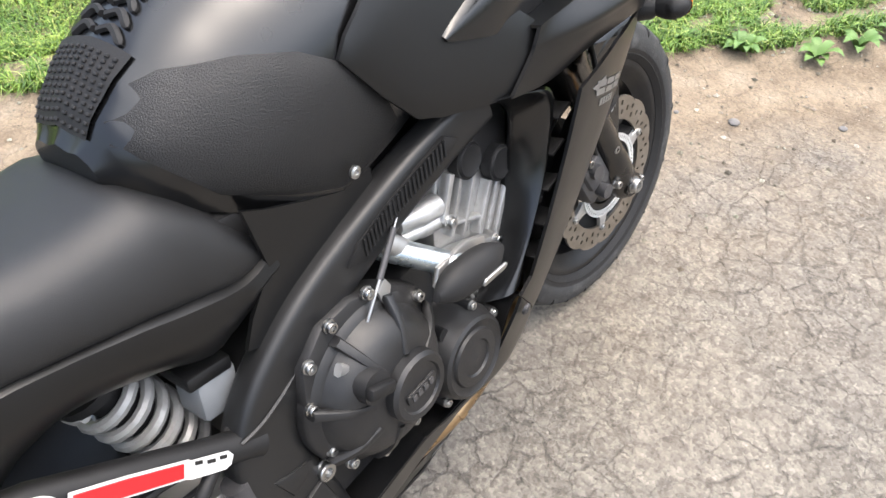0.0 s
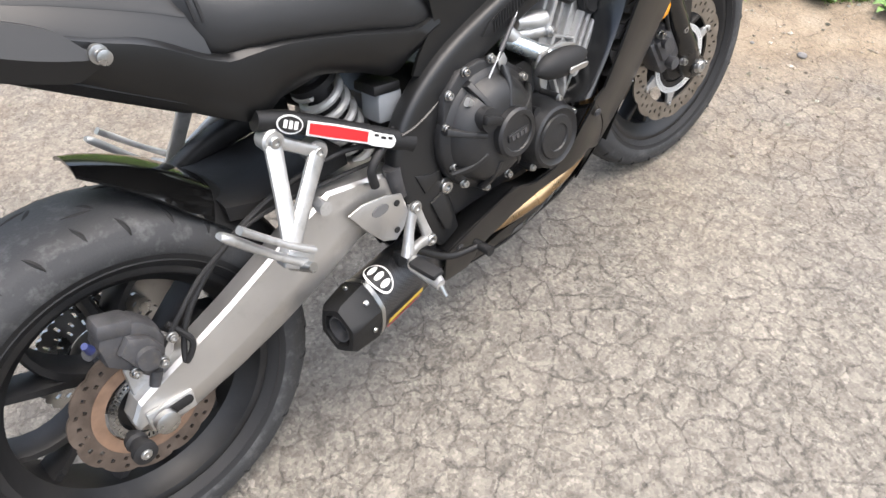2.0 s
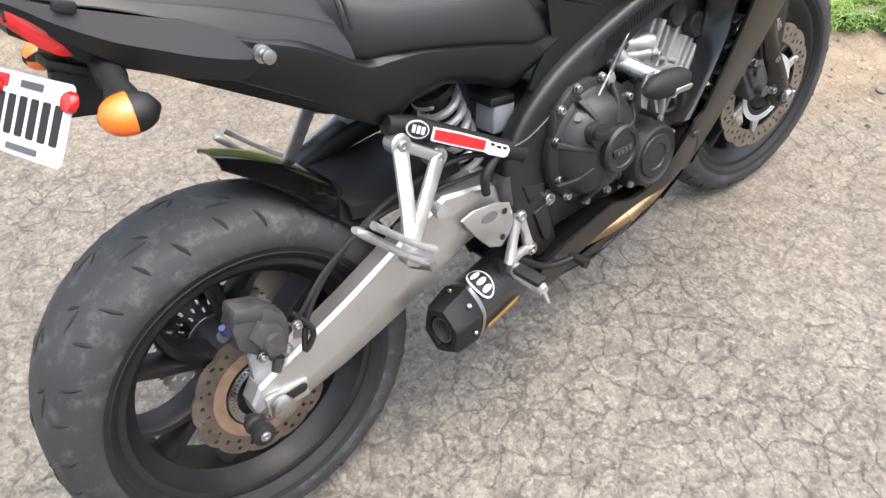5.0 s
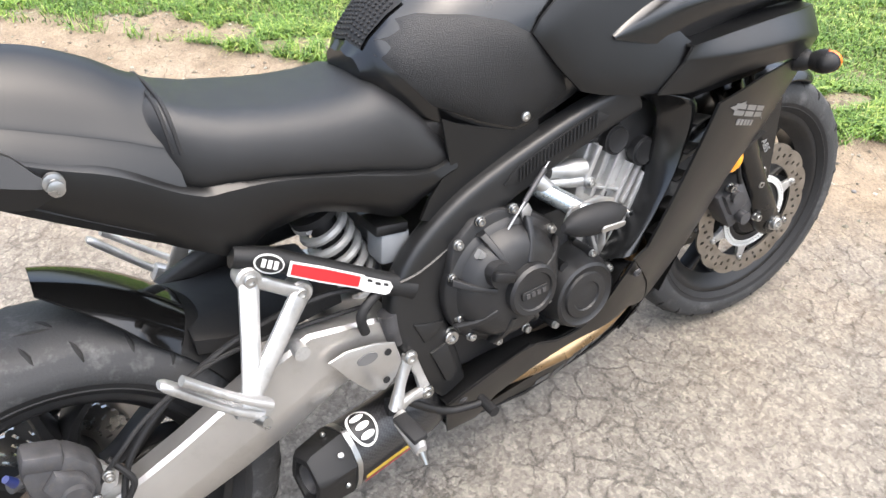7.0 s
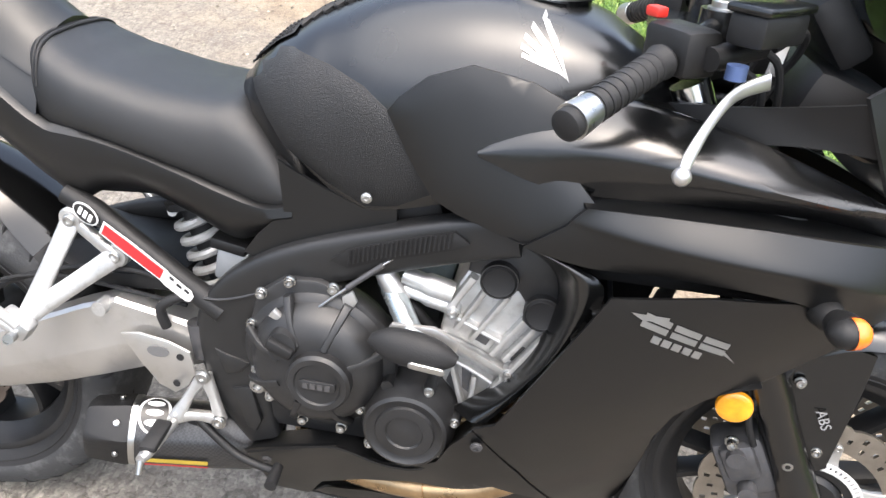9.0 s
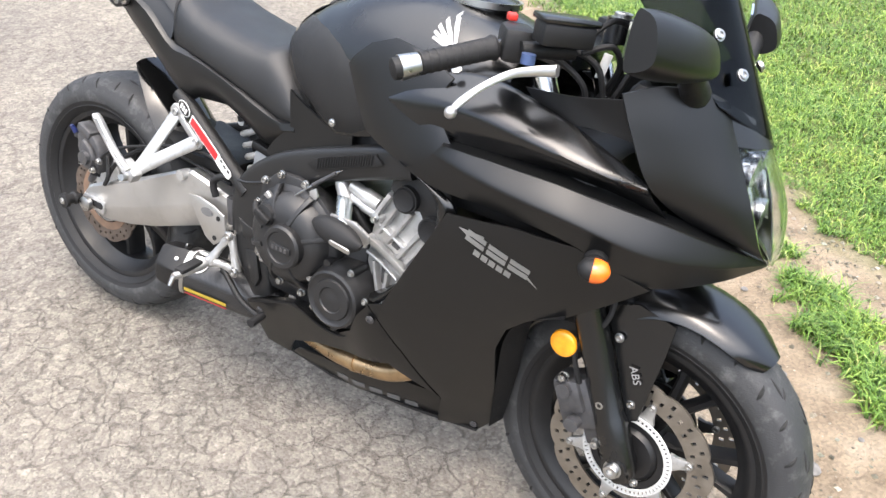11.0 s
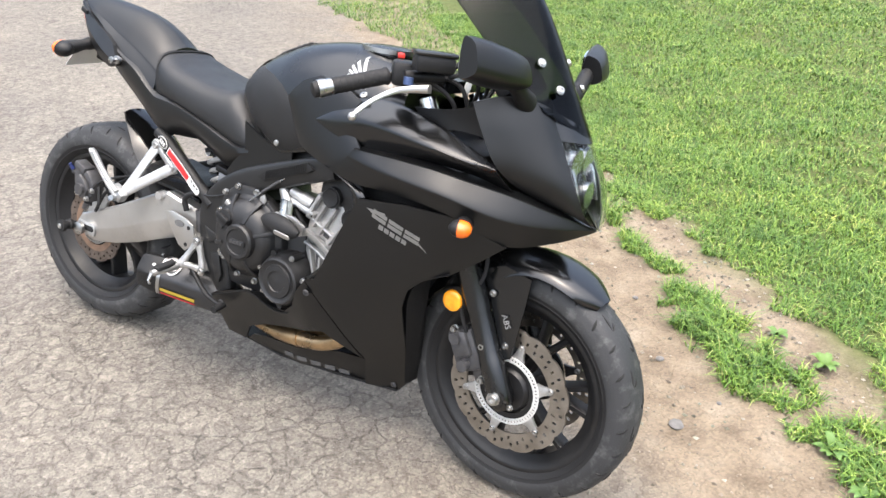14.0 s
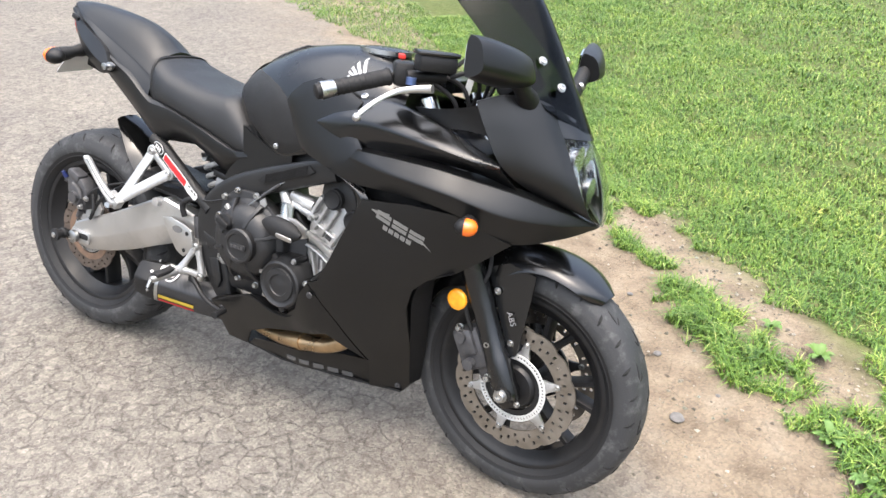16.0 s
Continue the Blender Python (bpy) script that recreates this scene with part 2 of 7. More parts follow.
    height = math2("SUBTRACT", math2("ADD", math2("MULTIPLY", agg.outputs["Distance"], -0.5), math2("MULTIPLY", noise_at(30.0, 5.0), 1.2)), math2("MULTIPLY", cracks, 1.2))
    bp = n.new("ShaderNodeBump")
    bp.inputs["Strength"].default_value, bp.inputs["Distance"].default_value = 0.6, 0.006
    l.new(height, bp.inputs["Height"])
    l.new(bp.outputs[0], b.inputs["Normal"])
    return m


def blade_material(name, stops, rough=0.55):
    m, n, l, b = nodes_of(name)
    geo = n.new("ShaderNodeNewGeometry")
    a = ramp(n, l, geo.outputs["Random Per Island"], stops)
    big = n.new("ShaderNodeTexNoise")
    big.inputs["Scale"].default_value, big.inputs["Detail"].default_value, big.inputs["Roughness"].default_value = 2.6, 8.0, 0.7
    l.new(geo.outputs["Position"], big.inputs["Vector"])
    tone = ramp(n, l, big.outputs["Fac"], [(0.3, (0.60, 0.72, 0.6)), (0.48, (0.95, 0.98, 0.9)), (0.7, (1.35, 1.18, 1.05))])
    q = n.new("ShaderNodeMix")
    q.data_type, q.blend_type = "RGBA", "MULTIPLY"
    q.inputs["Factor"].default_value = 1.0
    l.new(a.outputs[0], q.inputs["A"])
    l.new(tone.outputs[0], q.inputs["B"])
    l.new(q.outputs["Result"], b.inputs["Base Color"])
    b.inputs["Roughness"].default_value = rough
    b.inputs["Subsurface Weight"].default_value = 0.0
    return m


GROUND = ground_material()
GRASS = blade_material("lawn_grass", [(0.0, (0.02676, 0.07166, 0.007062)), (0.35, (0.07137, 0.1502, 0.01678)), (0.7, (0.1249, 0.2184, 0.02737)), (0.9, (0.1963, 0.2867, 0.04857)), (1.0, (0.3093, 0.3276, 0.1148))])
WEED = blade_material("weed_leaf", [(0.0, (0.04927, 0.1095, 0.01916)), (1.0, (0.1095, 0.1971, 0.0438))])


# ---------------------------------------------------------------- shaping helpers
def shade(bm, degrees=38):
    lim = radians(degrees)
    for f in bm.faces:
        f.smooth = True
    for e in bm.edges:
        if len(e.link_faces) == 2 and e.calc_face_angle(0) > lim:
            e.smooth = False


def part(name, bm, material, parent=None, label="", sharp=38):
    """Links one bmesh as one mesh object under a thing or a part."""
    bmesh.ops.recalc_face_normals(bm, faces=bm.faces)
    shade(bm, sharp)
    me = bpy.data.meshes.new(name)
    bm.to_mesh(me)
    bm.free()
    me.materials.append(material)
    ob = new(name, me)
    if parent is not None:
        ob.parent = parent
    if label:
        ob["label"] = label
    return ob


def smooth_line(pts, k=6, closed=False):
    """Catmull-Rom through the points, k steps between two of them."""
    P = [Vector(p) for p in pts]
    out, n = [], len(P)
    for i in range(n if closed else n - 1):
        if closed:
            a, b, c, d = P[i - 1], P[i], P[(i + 1) % n], P[(i + 2) % n]
        else:
            a, b, c, d = P[max(i - 1, 0)], P[i], P[i + 1], P[min(i + 2, n - 1)]
        for j in range(k):
            t = j / k
            out.append(0.5 * ((2 * b) + (c - a) * t + (2 * a - 5 * b + 4 * c - d) * t * t + (3 * b - a - 3 * c + d) * t ** 3))
    if not closed:
        out.append(P[-1])
    return out


def skin(rings, bm=None, closed=True, caps=True):
    """Joins rings of equally many points."""
    bm = bm or bmesh.new()
    vs = [[bm.verts.new(p) for p in r] for r in rings]
    n = len(vs[0])
    for a, b in zip(vs, vs[1:]):
        for i in range(n if closed else n - 1):
            j = (i + 1) % n
            bm.faces.new((a[i], a[j], b[j], b[i]))
    if caps and closed:
        bm.faces.new(vs[0][::-1])
        bm.faces.new(vs[-1])
    return bm


def tube(path, radius, n=10, bm=None, caps=True, flat=1.0):
    """A round bar along a path; radius a number or a list."""
    P = [Vector(p) for p in path]
    R = radius if isinstance(radius, (list, tuple)) else [radius] * len(P)
    rings, up = [], None
    for i, p in enumerate(P):
        t = (P[min(i + 1, len(P) - 1)] - P[max(i - 1, 0)]).normalized()
        if up is None:
            up = t.orthogonal().normalized()
        up = (up - t * up.dot(t)).normalized()
        w = t.cross(up)
        rings.append([p + (up * math.cos(a) + w * math.sin(a) * flat) * R[i] for a in (2 * math.pi * j / n for j in range(n))])
    return skin(rings, bm, True, caps)


def lathe(profile, n=48, centre=(0, 0, 0), bm=None, closed=False):
    """Turns (radius, y) pairs round the y axis through centre."""
    bm = bm or bmesh.new()
    c = Vector(centre)
    rows = [[bm.verts.new(c + Vector((r * math.cos(a), y, r * math.sin(a)))) for a in (2 * math.pi * j / n for j in range(n))] for r, y in profile]
    pairs = list(zip(rows, rows[1:])) + ([(rows[-1], rows[0])] if closed else [])
    for a, b in pairs:
        for i in range(n):
            bm.faces.new((a[i], a[(i + 1) % n], b[(i + 1) % n], b[i]))
    if not closed:
        for r, (rad, y) in ((rows[0], profile[0]), (rows[-1], profile[-1])):
            if rad > 1e-6:
                bm.faces.new(r)
    return bm


def slab(outline, y0, y1, bevel=0.003, holes=(), bm=None):
    """A plate cut to an outline of (x, z), from y0 to y1, its edges rounded."""
    own = bmesh.new()
    a = [own.verts.new((x, y0, z)) for x, z in outline]
    b = [own.verts.new((x, y1, z)) for x, z in outline]
    n = len(a)
    own.faces.new(a[::-1])
    own.faces.new(b)
    for i in range(n):
        own.faces.new((a[i], a[(i + 1) % n], b[(i + 1) % n], b[i]))
    bmesh.ops.recalc_face_normals(own, faces=own.faces)
    if bevel:
        edges = [e for e in own.edges if abs(e.verts[0].co.y - e.verts[1].co.y) < 1e-9]
        bmesh.ops.bevel(own, geom=edges, offset=bevel, segments=2, affect="EDGES", profile=0.5)
    return merge(bm, own)


def merge(bm, own):
    if bm is None:
        return own
    me = bpy.data.meshes.new("joined")
    own.to_mesh(me)
    own.free()
    bm.from_mesh(me)
    bpy.data.meshes.remove(me)
    return bm


def block(centre, size, turn=(0, 0, 0), bevel=0.004, bm=None):
    own = bmesh.new()
    bmesh.ops.create_cube(own, size=1.0)
    bmesh.ops.scale(own, vec=size, verts=own.verts)
    if bevel:
        bmesh.ops.bevel(own, geom=own.edges[:], offset=bevel, segments=2, affect="EDGES", profile=0.5)
    bmesh.ops.transform(own, matrix=pose(*centre, *turn), verts=own.verts)
    return merge(bm, own)


def quadric(points):
    """y as a smooth function of x and z through control points (x, y, z)."""
    P = np.array(points, float)
    mid = P.mean(0)
    x, z = P[:, 0] - mid[0], P[:, 2] - mid[2]
    A = np.stack([np.ones_like(x), x, z, x * x, x * z, z * z], 1)
    reg = np.diag([0, 1e-5, 1e-5, 2e-4, 2e-4, 2e-4])
    c = np.linalg.solve(A.T @ A + reg, A.T @ P[:, 1])

    def f(px, pz):
        u, v = px - mid[0], pz - mid[2]
        return float(c @ np.array([1, u, v, u * u, u * v, v * v]))
    return f


def inside(pt, poly):
    x, y = pt
    r = False
    for (x1, y1), (x2, y2) in zip(poly, poly[1:] + poly[:1]):
        if (y1 > y) != (y2 > y) and x < (x2 - x1) * (y - y1) / (y2 - y1) + x1:
            r = not r
    return r


def sheet(outline, yf, thick=0.004, step=0.02, lift=0.0, rounded=True, puff=0.0):
    """A curved panel: an outline of (x, z) laid on the surface y = yf(x, z). thick goes towards the bike's middle; puff swells it outwards."""
    from mathutils.geometry import delaunay_2d_cdt
    line = [tuple(p)[:2] for p in (smooth_line([(x, z, 0) for x, z in outline], 4, True) if rounded else [(x, z, 0) for x, z in outline])]
    dense = []
    for (x1, z1), (x2, z2) in zip(line, line[1:] + line[:1]):
        m = max(1, int(math.hypot(x2 - x1, z2 - z1) / step))
        dense += [(x1 + (x2 - x1) * i / m, z1 + (z2 - z1) * i / m) for i in range(m)]
    pts = [Vector(p) for p in dense]
    xs, zs = [p[0] for p in dense], [p[1] for p in dense]
    D = np.array(dense)
    x = min(xs) + step / 2
    row = 0
    while x < max(xs):
        z = min(zs) + step / 2 + (step / 2 if row % 2 else 0)
        while z < max(zs):
            if inside((x, z), dense) and np.hypot(D[:, 0] - x, D[:, 1] - z).min() > step * 0.45:
                pts.append(Vector((x, z)))
            z += step
        x += step * 0.87
        row += 1
    nb = len(dense)
    verts, _, faces, *_ = delaunay_2d_cdt(pts, [(i, (i + 1) % nb) for i in range(nb)], [], 1, 1e-6)
    bm = bmesh.new()
    out = []
    for v in verts:
        y = yf(v.x, v.y)
        d = np.hypot(D[:, 0] - v.x, D[:, 1] - v.y).min()
        sgn = -1 if y < 0 else 1
        out.append(bm.verts.new((v.x, y + sgn * (lift + puff * (1 - math.exp(-d / 0.012))), v.y)))
    back = []
    for v in out:
        sgn = -1 if v.co.y < 0 else 1
        back.append(bm.verts.new(v.co - Vector((0, sgn * thick, 0)) - Vector((0, sgn * (abs(v.co.y) - abs(yf(v.co.x, v.co.z)) - lift), 0))))
    for f in faces:
        a = [out[i] for i in f]
        bm.faces.new(a)
        bm.faces.new([back[i] for i in f][::-1])
    place = {v: i for i, v in enumerate(out)}
    for e in [e for e in bm.edges if len(e.link_faces) == 1 and e.verts[0] in place]:
        i, j = place[e.verts[0]], place[e.verts[1]]
        bm.faces.new((out[i], out[j], back[j], back[i]))
    return bm


def flipped(bm):
    """The same shape on the other side of the bike."""
    own = bm.copy()
    bmesh.ops.scale(own, vec=(1, -1, 1), verts=own.verts)
    bmesh.ops.reverse_faces(own, faces=own.faces)
    return own


def grid_patch(rows, k=5, thick=0.004, inward=(0, 1, 0)):
    """A smooth skin through a small net of control points, with a back."""
    fine = [smooth_line(r, k) for r in rows]
    cols = [smooth_line([r[i] for r in fine], k) for i in range(len(fine[0]))]
    bm = bmesh.new()
    off = Vector(inward) * thick
    front = [[bm.verts.new(p) for p in c] for c in cols]
    rear = [[bm.verts.new(p + off) for p in c] for c in cols]
    n, m = len(front), len(front[0])
    for i in range(n - 1):
        for j in range(m - 1):
            bm.faces.new((front[i][j], front[i + 1][j], front[i + 1][j + 1], front[i][j + 1]))
            bm.faces.new((rear[i][j], rear[i][j + 1], rear[i + 1][j + 1], rear[i + 1][j]))
    rim = [(i, 0) for i in range(n)] + [(n - 1, j) for j in range(1, m)] + [(i, m - 1) for i in range(n - 2, -1, -1)] + [(0, j) for j in range(m - 2, 0, -1)]
    for (a, b), (c, d) in zip(rim, rim[1:] + rim[:1]):
        bm.faces.new((front[a][b], front[c][d], rear[c][d], rear[a][b]))
    return bm


def bolt(at, r=0.008, h=0.006, axis=(0, -1, 0), bm=None):
    """A flanged socket-head bolt."""
    own = bmesh.new()
    prof = [(0.0001, -0.002), (r * 1.25, -0.002), (r * 1.25, 0.0015), (r, 0.002), (r, h * 0.85), (r * 0.9, h), (r * 0.5, h), (r * 0.5, h * 0.5), (0.0001, h * 0.5)]
    rows = [[own.verts.new((a * math.cos(t), a * math.sin(t), z)) for t in (2 * math.pi * j / 12 for j in range(12))] for a, z in prof]
    for a, b in zip(rows, rows[1:]):
        for i in range(12):
            own.faces.new((a[i], a[(i + 1) % 12], b[(i + 1) % 12], b[i]))
    q = Vector(axis).to_track_quat("Z", "Y").to_matrix().to_4x4()
    bmesh.ops.transform(own, matrix=Matrix.Translation(at) @ q, verts=own.verts)
    return merge(bm, own)


# ---------------------------------------------------------------- ground, lawn
LAWN_U = (-6.0, -5.4, -4.5, -3.5, -2.2, -1.1, -0.8, -0.4, -0.2, 0.25, 0.65, 0.9, 1.3, 1.6, 2.1, 4.5)
LAWN_V = (1.00, 1.16, 1.45, 1.69, 1.98, 2.12, 2.14, 2.10, 2.20, 2.20, 2.26, 2.30, 2.15, 2.04, 2.05, 2.10)


def lawn_edge(u):
    """Where the closed lawn begins, across the verge, at a place along it."""
    return float(np.interp(u, LAWN_U, LAWN_V)) + 0.025 * math.sin(u * 9.7) + 0.015 * math.sin(u * 23.0)


def tuft_strip(u, v):
    """Thickness, 0 to 1, of the strip of tufts between the dirt and the gravelly track."""
    mid = float(np.interp(u, (-0.8, -0.1, 0.15, 0.6, 1.0, 1.3, 1.7, 2.4), (1.98, 1.93, 1.94, 1.92, 1.97, 1.96, 1.90, 1.95)))
    half = float(np.interp(u, (-0.8, -0.3, -0.1, 0.15, 0.6, 1.0, 1.4, 1.8, 2.4), (0.03, 0.02, 0.05, 0.10, 0.12, 0.16, 0.12, 0.06, 0.03)))
    return max(0.0, 1.0 - abs(v - mid) / half)


def ground_z(x, y):
    v = EDGE_X * x + EDGE_Y * y
    s = min(max((v - 1.45) / 0.8, 0), 1)
    rise = 0.05 * s * s * (3 - 2 * s)
    rough = 0.004 + 0.014 * s
    far = max(0.0, 1 - math.hypot(x, y) / 12)
    return rise + far * rough * (noise.noise(Vector((x * 2.3, y * 2.3, 0))) + 0.4 * noise.noise(Vector((x * 9, y * 9, 3)))) * min(1.0, max(0.0, v - 0.9))


def axis_steps(lo, hi, step):
    mid = list(np.arange(lo, hi + 1e-6, step))
    tail, d, p = [], step, hi
    while p < 400:
        d *= 1.35
        p += d
        tail.append(p)
    return [lo - (t - hi) for t in tail[::-1]] + mid + tail


def build_ground():
    xs, ys = axis_steps(-2.0, 4.0, 0.06), axis_steps(-2.0, 5.0, 0.06)
    verts = [(x, y, ground_z(x, y)) for x in xs for y in ys]
    m = len(ys)
    faces = [(i * m + j, (i + 1) * m + j, (i + 1) * m + j + 1, i * m + j + 1) for i in range(len(xs) - 1) for j in range(m - 1)]
    me = bpy.data.meshes.new("ground")
    me.from_pydata(verts, [], faces)
    me.polygons.foreach_set("use_smooth", [True] * len(faces))
    me.materials.append(GROUND)
    return tagged(new("ground", me), "cracked tan asphalt driveway with a worn dirt verge", "ground", kind="structure")


def build_grass():
    rng = np.random.RandomState(5)
    pts = []
    # (reach along, reach across, count): thick by the verge, thinner far off
    for u0, u1, v0, v1, count in ((-0.9, 2.5, 1.75, 2.2, 52000), (-6, -0.9, 0.9, 2.3, 40000), (-4.5, 4.5, 2.05, 3.0, 135000), (-6, 5.0, 3.0, 4.6, 120000), (-8, 5, 4.6, 7.0, 90000), (-11, 8, 7.0, 13, 80000)):
        u, v = rng.uniform(u0, u1, count), rng.uniform(v0, v1, count)
        pts.append(np.stack([u, v], 1))
    pts = np.concatenate(pts)
    verts, faces = [], []
    for u, v in pts:
        x, y = 0.700 * u + EDGE_X * v, -0.714 * u + EDGE_Y * v
        clump = noise.noise(Vector((x * 3.1, y * 3.1, 7)))
        fine = noise.noise(Vector((x * 11, y * 11, 2)))
        lim = v - lawn_edge(u)
        bare = noise.noise(Vector((x * 1.7, y * 1.7, 11)))
        strip = tuft_strip(u, v) if lim < 0.05 else 0.0
        if lim < 0.35 and (0.9 * clump + 0.7 * fine + lim * 6.0 + 0.15) < 0 and (strip <= 0 or 0.9 * strip + 1.3 * fine + 0.5 * clump < 0.42):
            continue
        if lim > 0.1 and fine + 0.5 * bare > 0.36 and rng.rand() < 0.8:
            continue
        h = (0.012 + 0.040 * rng.rand() ** 1.6) * (1.0 + 0.6 * clump + 0.3 * fine) * (1.0 + 0.05 * max(0, v - 4)) * (1.25 if strip > 0 else 1.0)
        w = 0.0022 * (1 + 0.28 * max(0, v - 2.5))
        a, lean = rng.uniform(0, 6.283), rng.uniform(0.5, 1.7)
        dx, dy = math.cos(a), math.sin(a)
        z = ground_z(x, y) - 0.004
        k = len(verts)
        verts += [(x - dy * w, y + dx * w, z), (x + dy * w, y - dx * w, z),
                  (x - dy * w * 0.8 + dx * h * lean * 0.35, y + dx * w * 0.8 + dy * h * lean * 0.35, z + h * 0.62),
                  (x + dy * w * 0.8 + dx * h * lean * 0.35, y - dx * w * 0.8 + dy * h * lean * 0.35, z + h * 0.62),
                  (x + dx * h * lean, y + dy * h * lean, z + h * (1.05 - 0.35 * lean))]
        faces += [(k, k + 1, k + 3, k + 2), (k + 2, k + 3, k + 4)]
    me = bpy.data.meshes.new("grass")
    me.from_pydata(verts, [], faces)
    me.materials.append(GRASS)
    return tagged(new("grass", me), "short bright green lawn grass beside the driveway", "grass", kind="stuff")


def leaf_mesh(bm, base, heading, length, width, lift):
    """One broad weed leaf, folded along its rib."""
    h = Vector((math.cos(heading), math.sin(heading), 0))
    s = Vector((-h.y, h.x, 0))
    rows = []
    for i in range(6):
        t = i / 5
        p = base + h * length * t + Vector((0, 0, lift * math.sin(t * 2.2) * length))
        w = width * math.sin(math.pi * min(1, 0.08 + t * 0.92)) ** 0.8 * (1 if t < 1 else 0.05)
        rows.append([bm.verts.new(p - s * w + Vector((0, 0, w * 0.35))), bm.verts.new(p), bm.verts.new(p + s * w + Vector((0, 0, w * 0.35)))])
    for a, b in zip(rows, rows[1:]):
        bm.faces.new((a[0], a[1], b[1], b[0]))
        bm.faces.new((a[1], a[2], b[2], b[1]))


def weed(x, y, size, seed):
    rng = random.Random(seed)
    root = new("weed_plant")
    root.location = (x, y, ground_z(x, y))
    tagged(root, "low broad-leaved green weed growing at the lawn's edge", "plant", "weeds along the verge")
    n = rng.randint(8, 13)
    for i in range(n):
        bm = bmesh.new()
        leaf_mesh(bm, Vector((0, 0, 0.003)), 6.283 * i / n + rng.uniform(-0.3, 0.3), size * rng.uniform(0.7, 1.15), size * 0.22, rng.uniform(0.25, 0.8))
        part("leaf", bm, WEED, root)


def pebble(x, y, r, seed):
    rng = random.Random(seed)
    bm = bmesh.new()
    bmesh.ops.create_icosphere(bm, subdivisions=2, radius=r)
    for v in bm.verts:
        v.co *= 1 + 0.25 * noise.noise(v.co * 30 + Vector((seed, 0, 0)))
        v.co.z *= 0.45
    ob = part("pebble", bm, STONE)
    ob.matrix_world = pose(x, y, ground_z(x, y) + r * 0.25, 0, 0, rng.uniform(0, 360))
    tagged(ob, "small grey stone lying on the dirt verge", "stone", "stones on the verge")


def build_gravel():
    """Loose grit on the verge and in the bare patches of the lawn's edge."""
    rng = np.random.RandomState(9)
    shape = np.array([(1, 0, 0), (0.1, 0.9, 0.1), (-0.9, 0.1, 0), (0, -1, 0.1), (0.1, 0, 0.7), (0, 0.1, -0.5)])
    tris = [(0, 1, 4), (1, 2, 4), (2, 3, 4), (3, 0, 4), (1, 0, 5), (2, 1, 5), (3, 2, 5), (0, 3, 5)]
    verts, faces = [], []
    for i in range(9000):
        u, v = rng.uniform(-2.6, 3.2), rng.normal(1.70, 0.30) if i % 2 else rng.normal(2.10, 0.07)
        if v < 0.9:
            continue
        x, y = 0.700 * u + EDGE_X * v, -0.714 * u + EDGE_Y * v
        r = 0.0018 + 0.0085 * rng.rand() ** 4
        a = rng.uniform(0, 6.283)
        c, s = math.cos(a), math.sin(a)
        k = len(verts)
        q = shape * r * rng.uniform(0.7, 1.3, (6, 1))
        z = ground_z(x, y) + r * 0.2
        verts += [(x + p[0] * c - p[1] * s, y + p[0] * s + p[1] * c, z + p[2]) for p in q]
        faces += [tuple(k + i for i in f) for f in tris]
    me = bpy.data.meshes.new("gravel")
    me.from_pydata(verts, [], faces)
    me.materials.append(blade_material("mixed_grit", [(0.0, (0.06643, 0.05621, 0.04599)), (0.4, (0.1431, 0.1226, 0.1022)), (0.8, (0.2146, 0.1942, 0.1686)), (1.0, (0.3066, 0.2913, 0.2657))], 0.9))
    tagged(new("gravel", me), "loose pale grit scattered over the dirt verge", "gravel", kind="stuff")


def build_horizon_ring():
    """A plain dark green ring far round the place, never in view, added to block low sky."""
    bm = bmesh.new()
    n = 96
    ring_lo = [bm.verts.new((45 * math.cos(2 * math.pi * i / n), 45 * math.sin(2 * math.pi * i / n), -0.5)) for i in range(n)]
    ring_hi = [bm.verts.new((47 * math.cos(2 * math.pi * i / n), 47 * math.sin(2 * math.pi * i / n), 4 + 2 * noise.noise(Vector((i * 0.37, 0, 5))))) for i in range(n)]
    for i in range(n):
        bm.faces.new((ring_lo[i], ring_lo[(i + 1) % n], ring_hi[(i + 1) % n], ring_hi[i]))
    tagged(part("backdrop", bm, finish("horizon_ring_dark_green", (0.035, 0.05, 0.022), 0.9, 0.0, 0.5, 0.6, 6, 0.5)), "plain dark ring, unseen, added to block the low sky", "backdrop", kind="structure")


build_ground()
build_grass()
build_horizon_ring()
build_gravel()
for i, (wu, wv, ws) in enumerate([(1.72, 1.85, 0.085), (1.93, 1.79, 0.09), (2.08, 1.82, 0.095), (2.22, 1.86, 0.08), (1.55, 1.92, 0.06), (0.62, 2.10, 0.05), (0.80, 2.14, 0.06), (1.12, 1.93, 0.07), (1.28, 1.90, 0.06)]):
    weed(0.700 * wu + EDGE_X * wv, -0.714 * wu + EDGE_Y * wv, ws * 0.8, i)
for i, (px, py, pr) in enumerate([(1.766, 0.467, 0.022), (1.636, 0.747, 0.014), (1.98, 0.12, 0.012), (2.2, -0.05, 0.016), (2.05, 0.25, 0.01), (2.35, -0.3, 0.012), (1.45, 1.05, 0.011), (2.15, 0.1, 0.008), (1.85, 0.62, 0.008)]):
    pebble(px, py, pr, i)

# ---------------------------------------------------------------- motorcycle
LEAN_LEFT = 11.4
BIKE = new("motorcycle")
BIKE.matrix_world = pose(0, 0, 0.0031, -LEAN_LEFT, 0, 0)
tagged(BIKE, "matte black faired sport motorcycle parked leaning on the asphalt", "motorcycle")

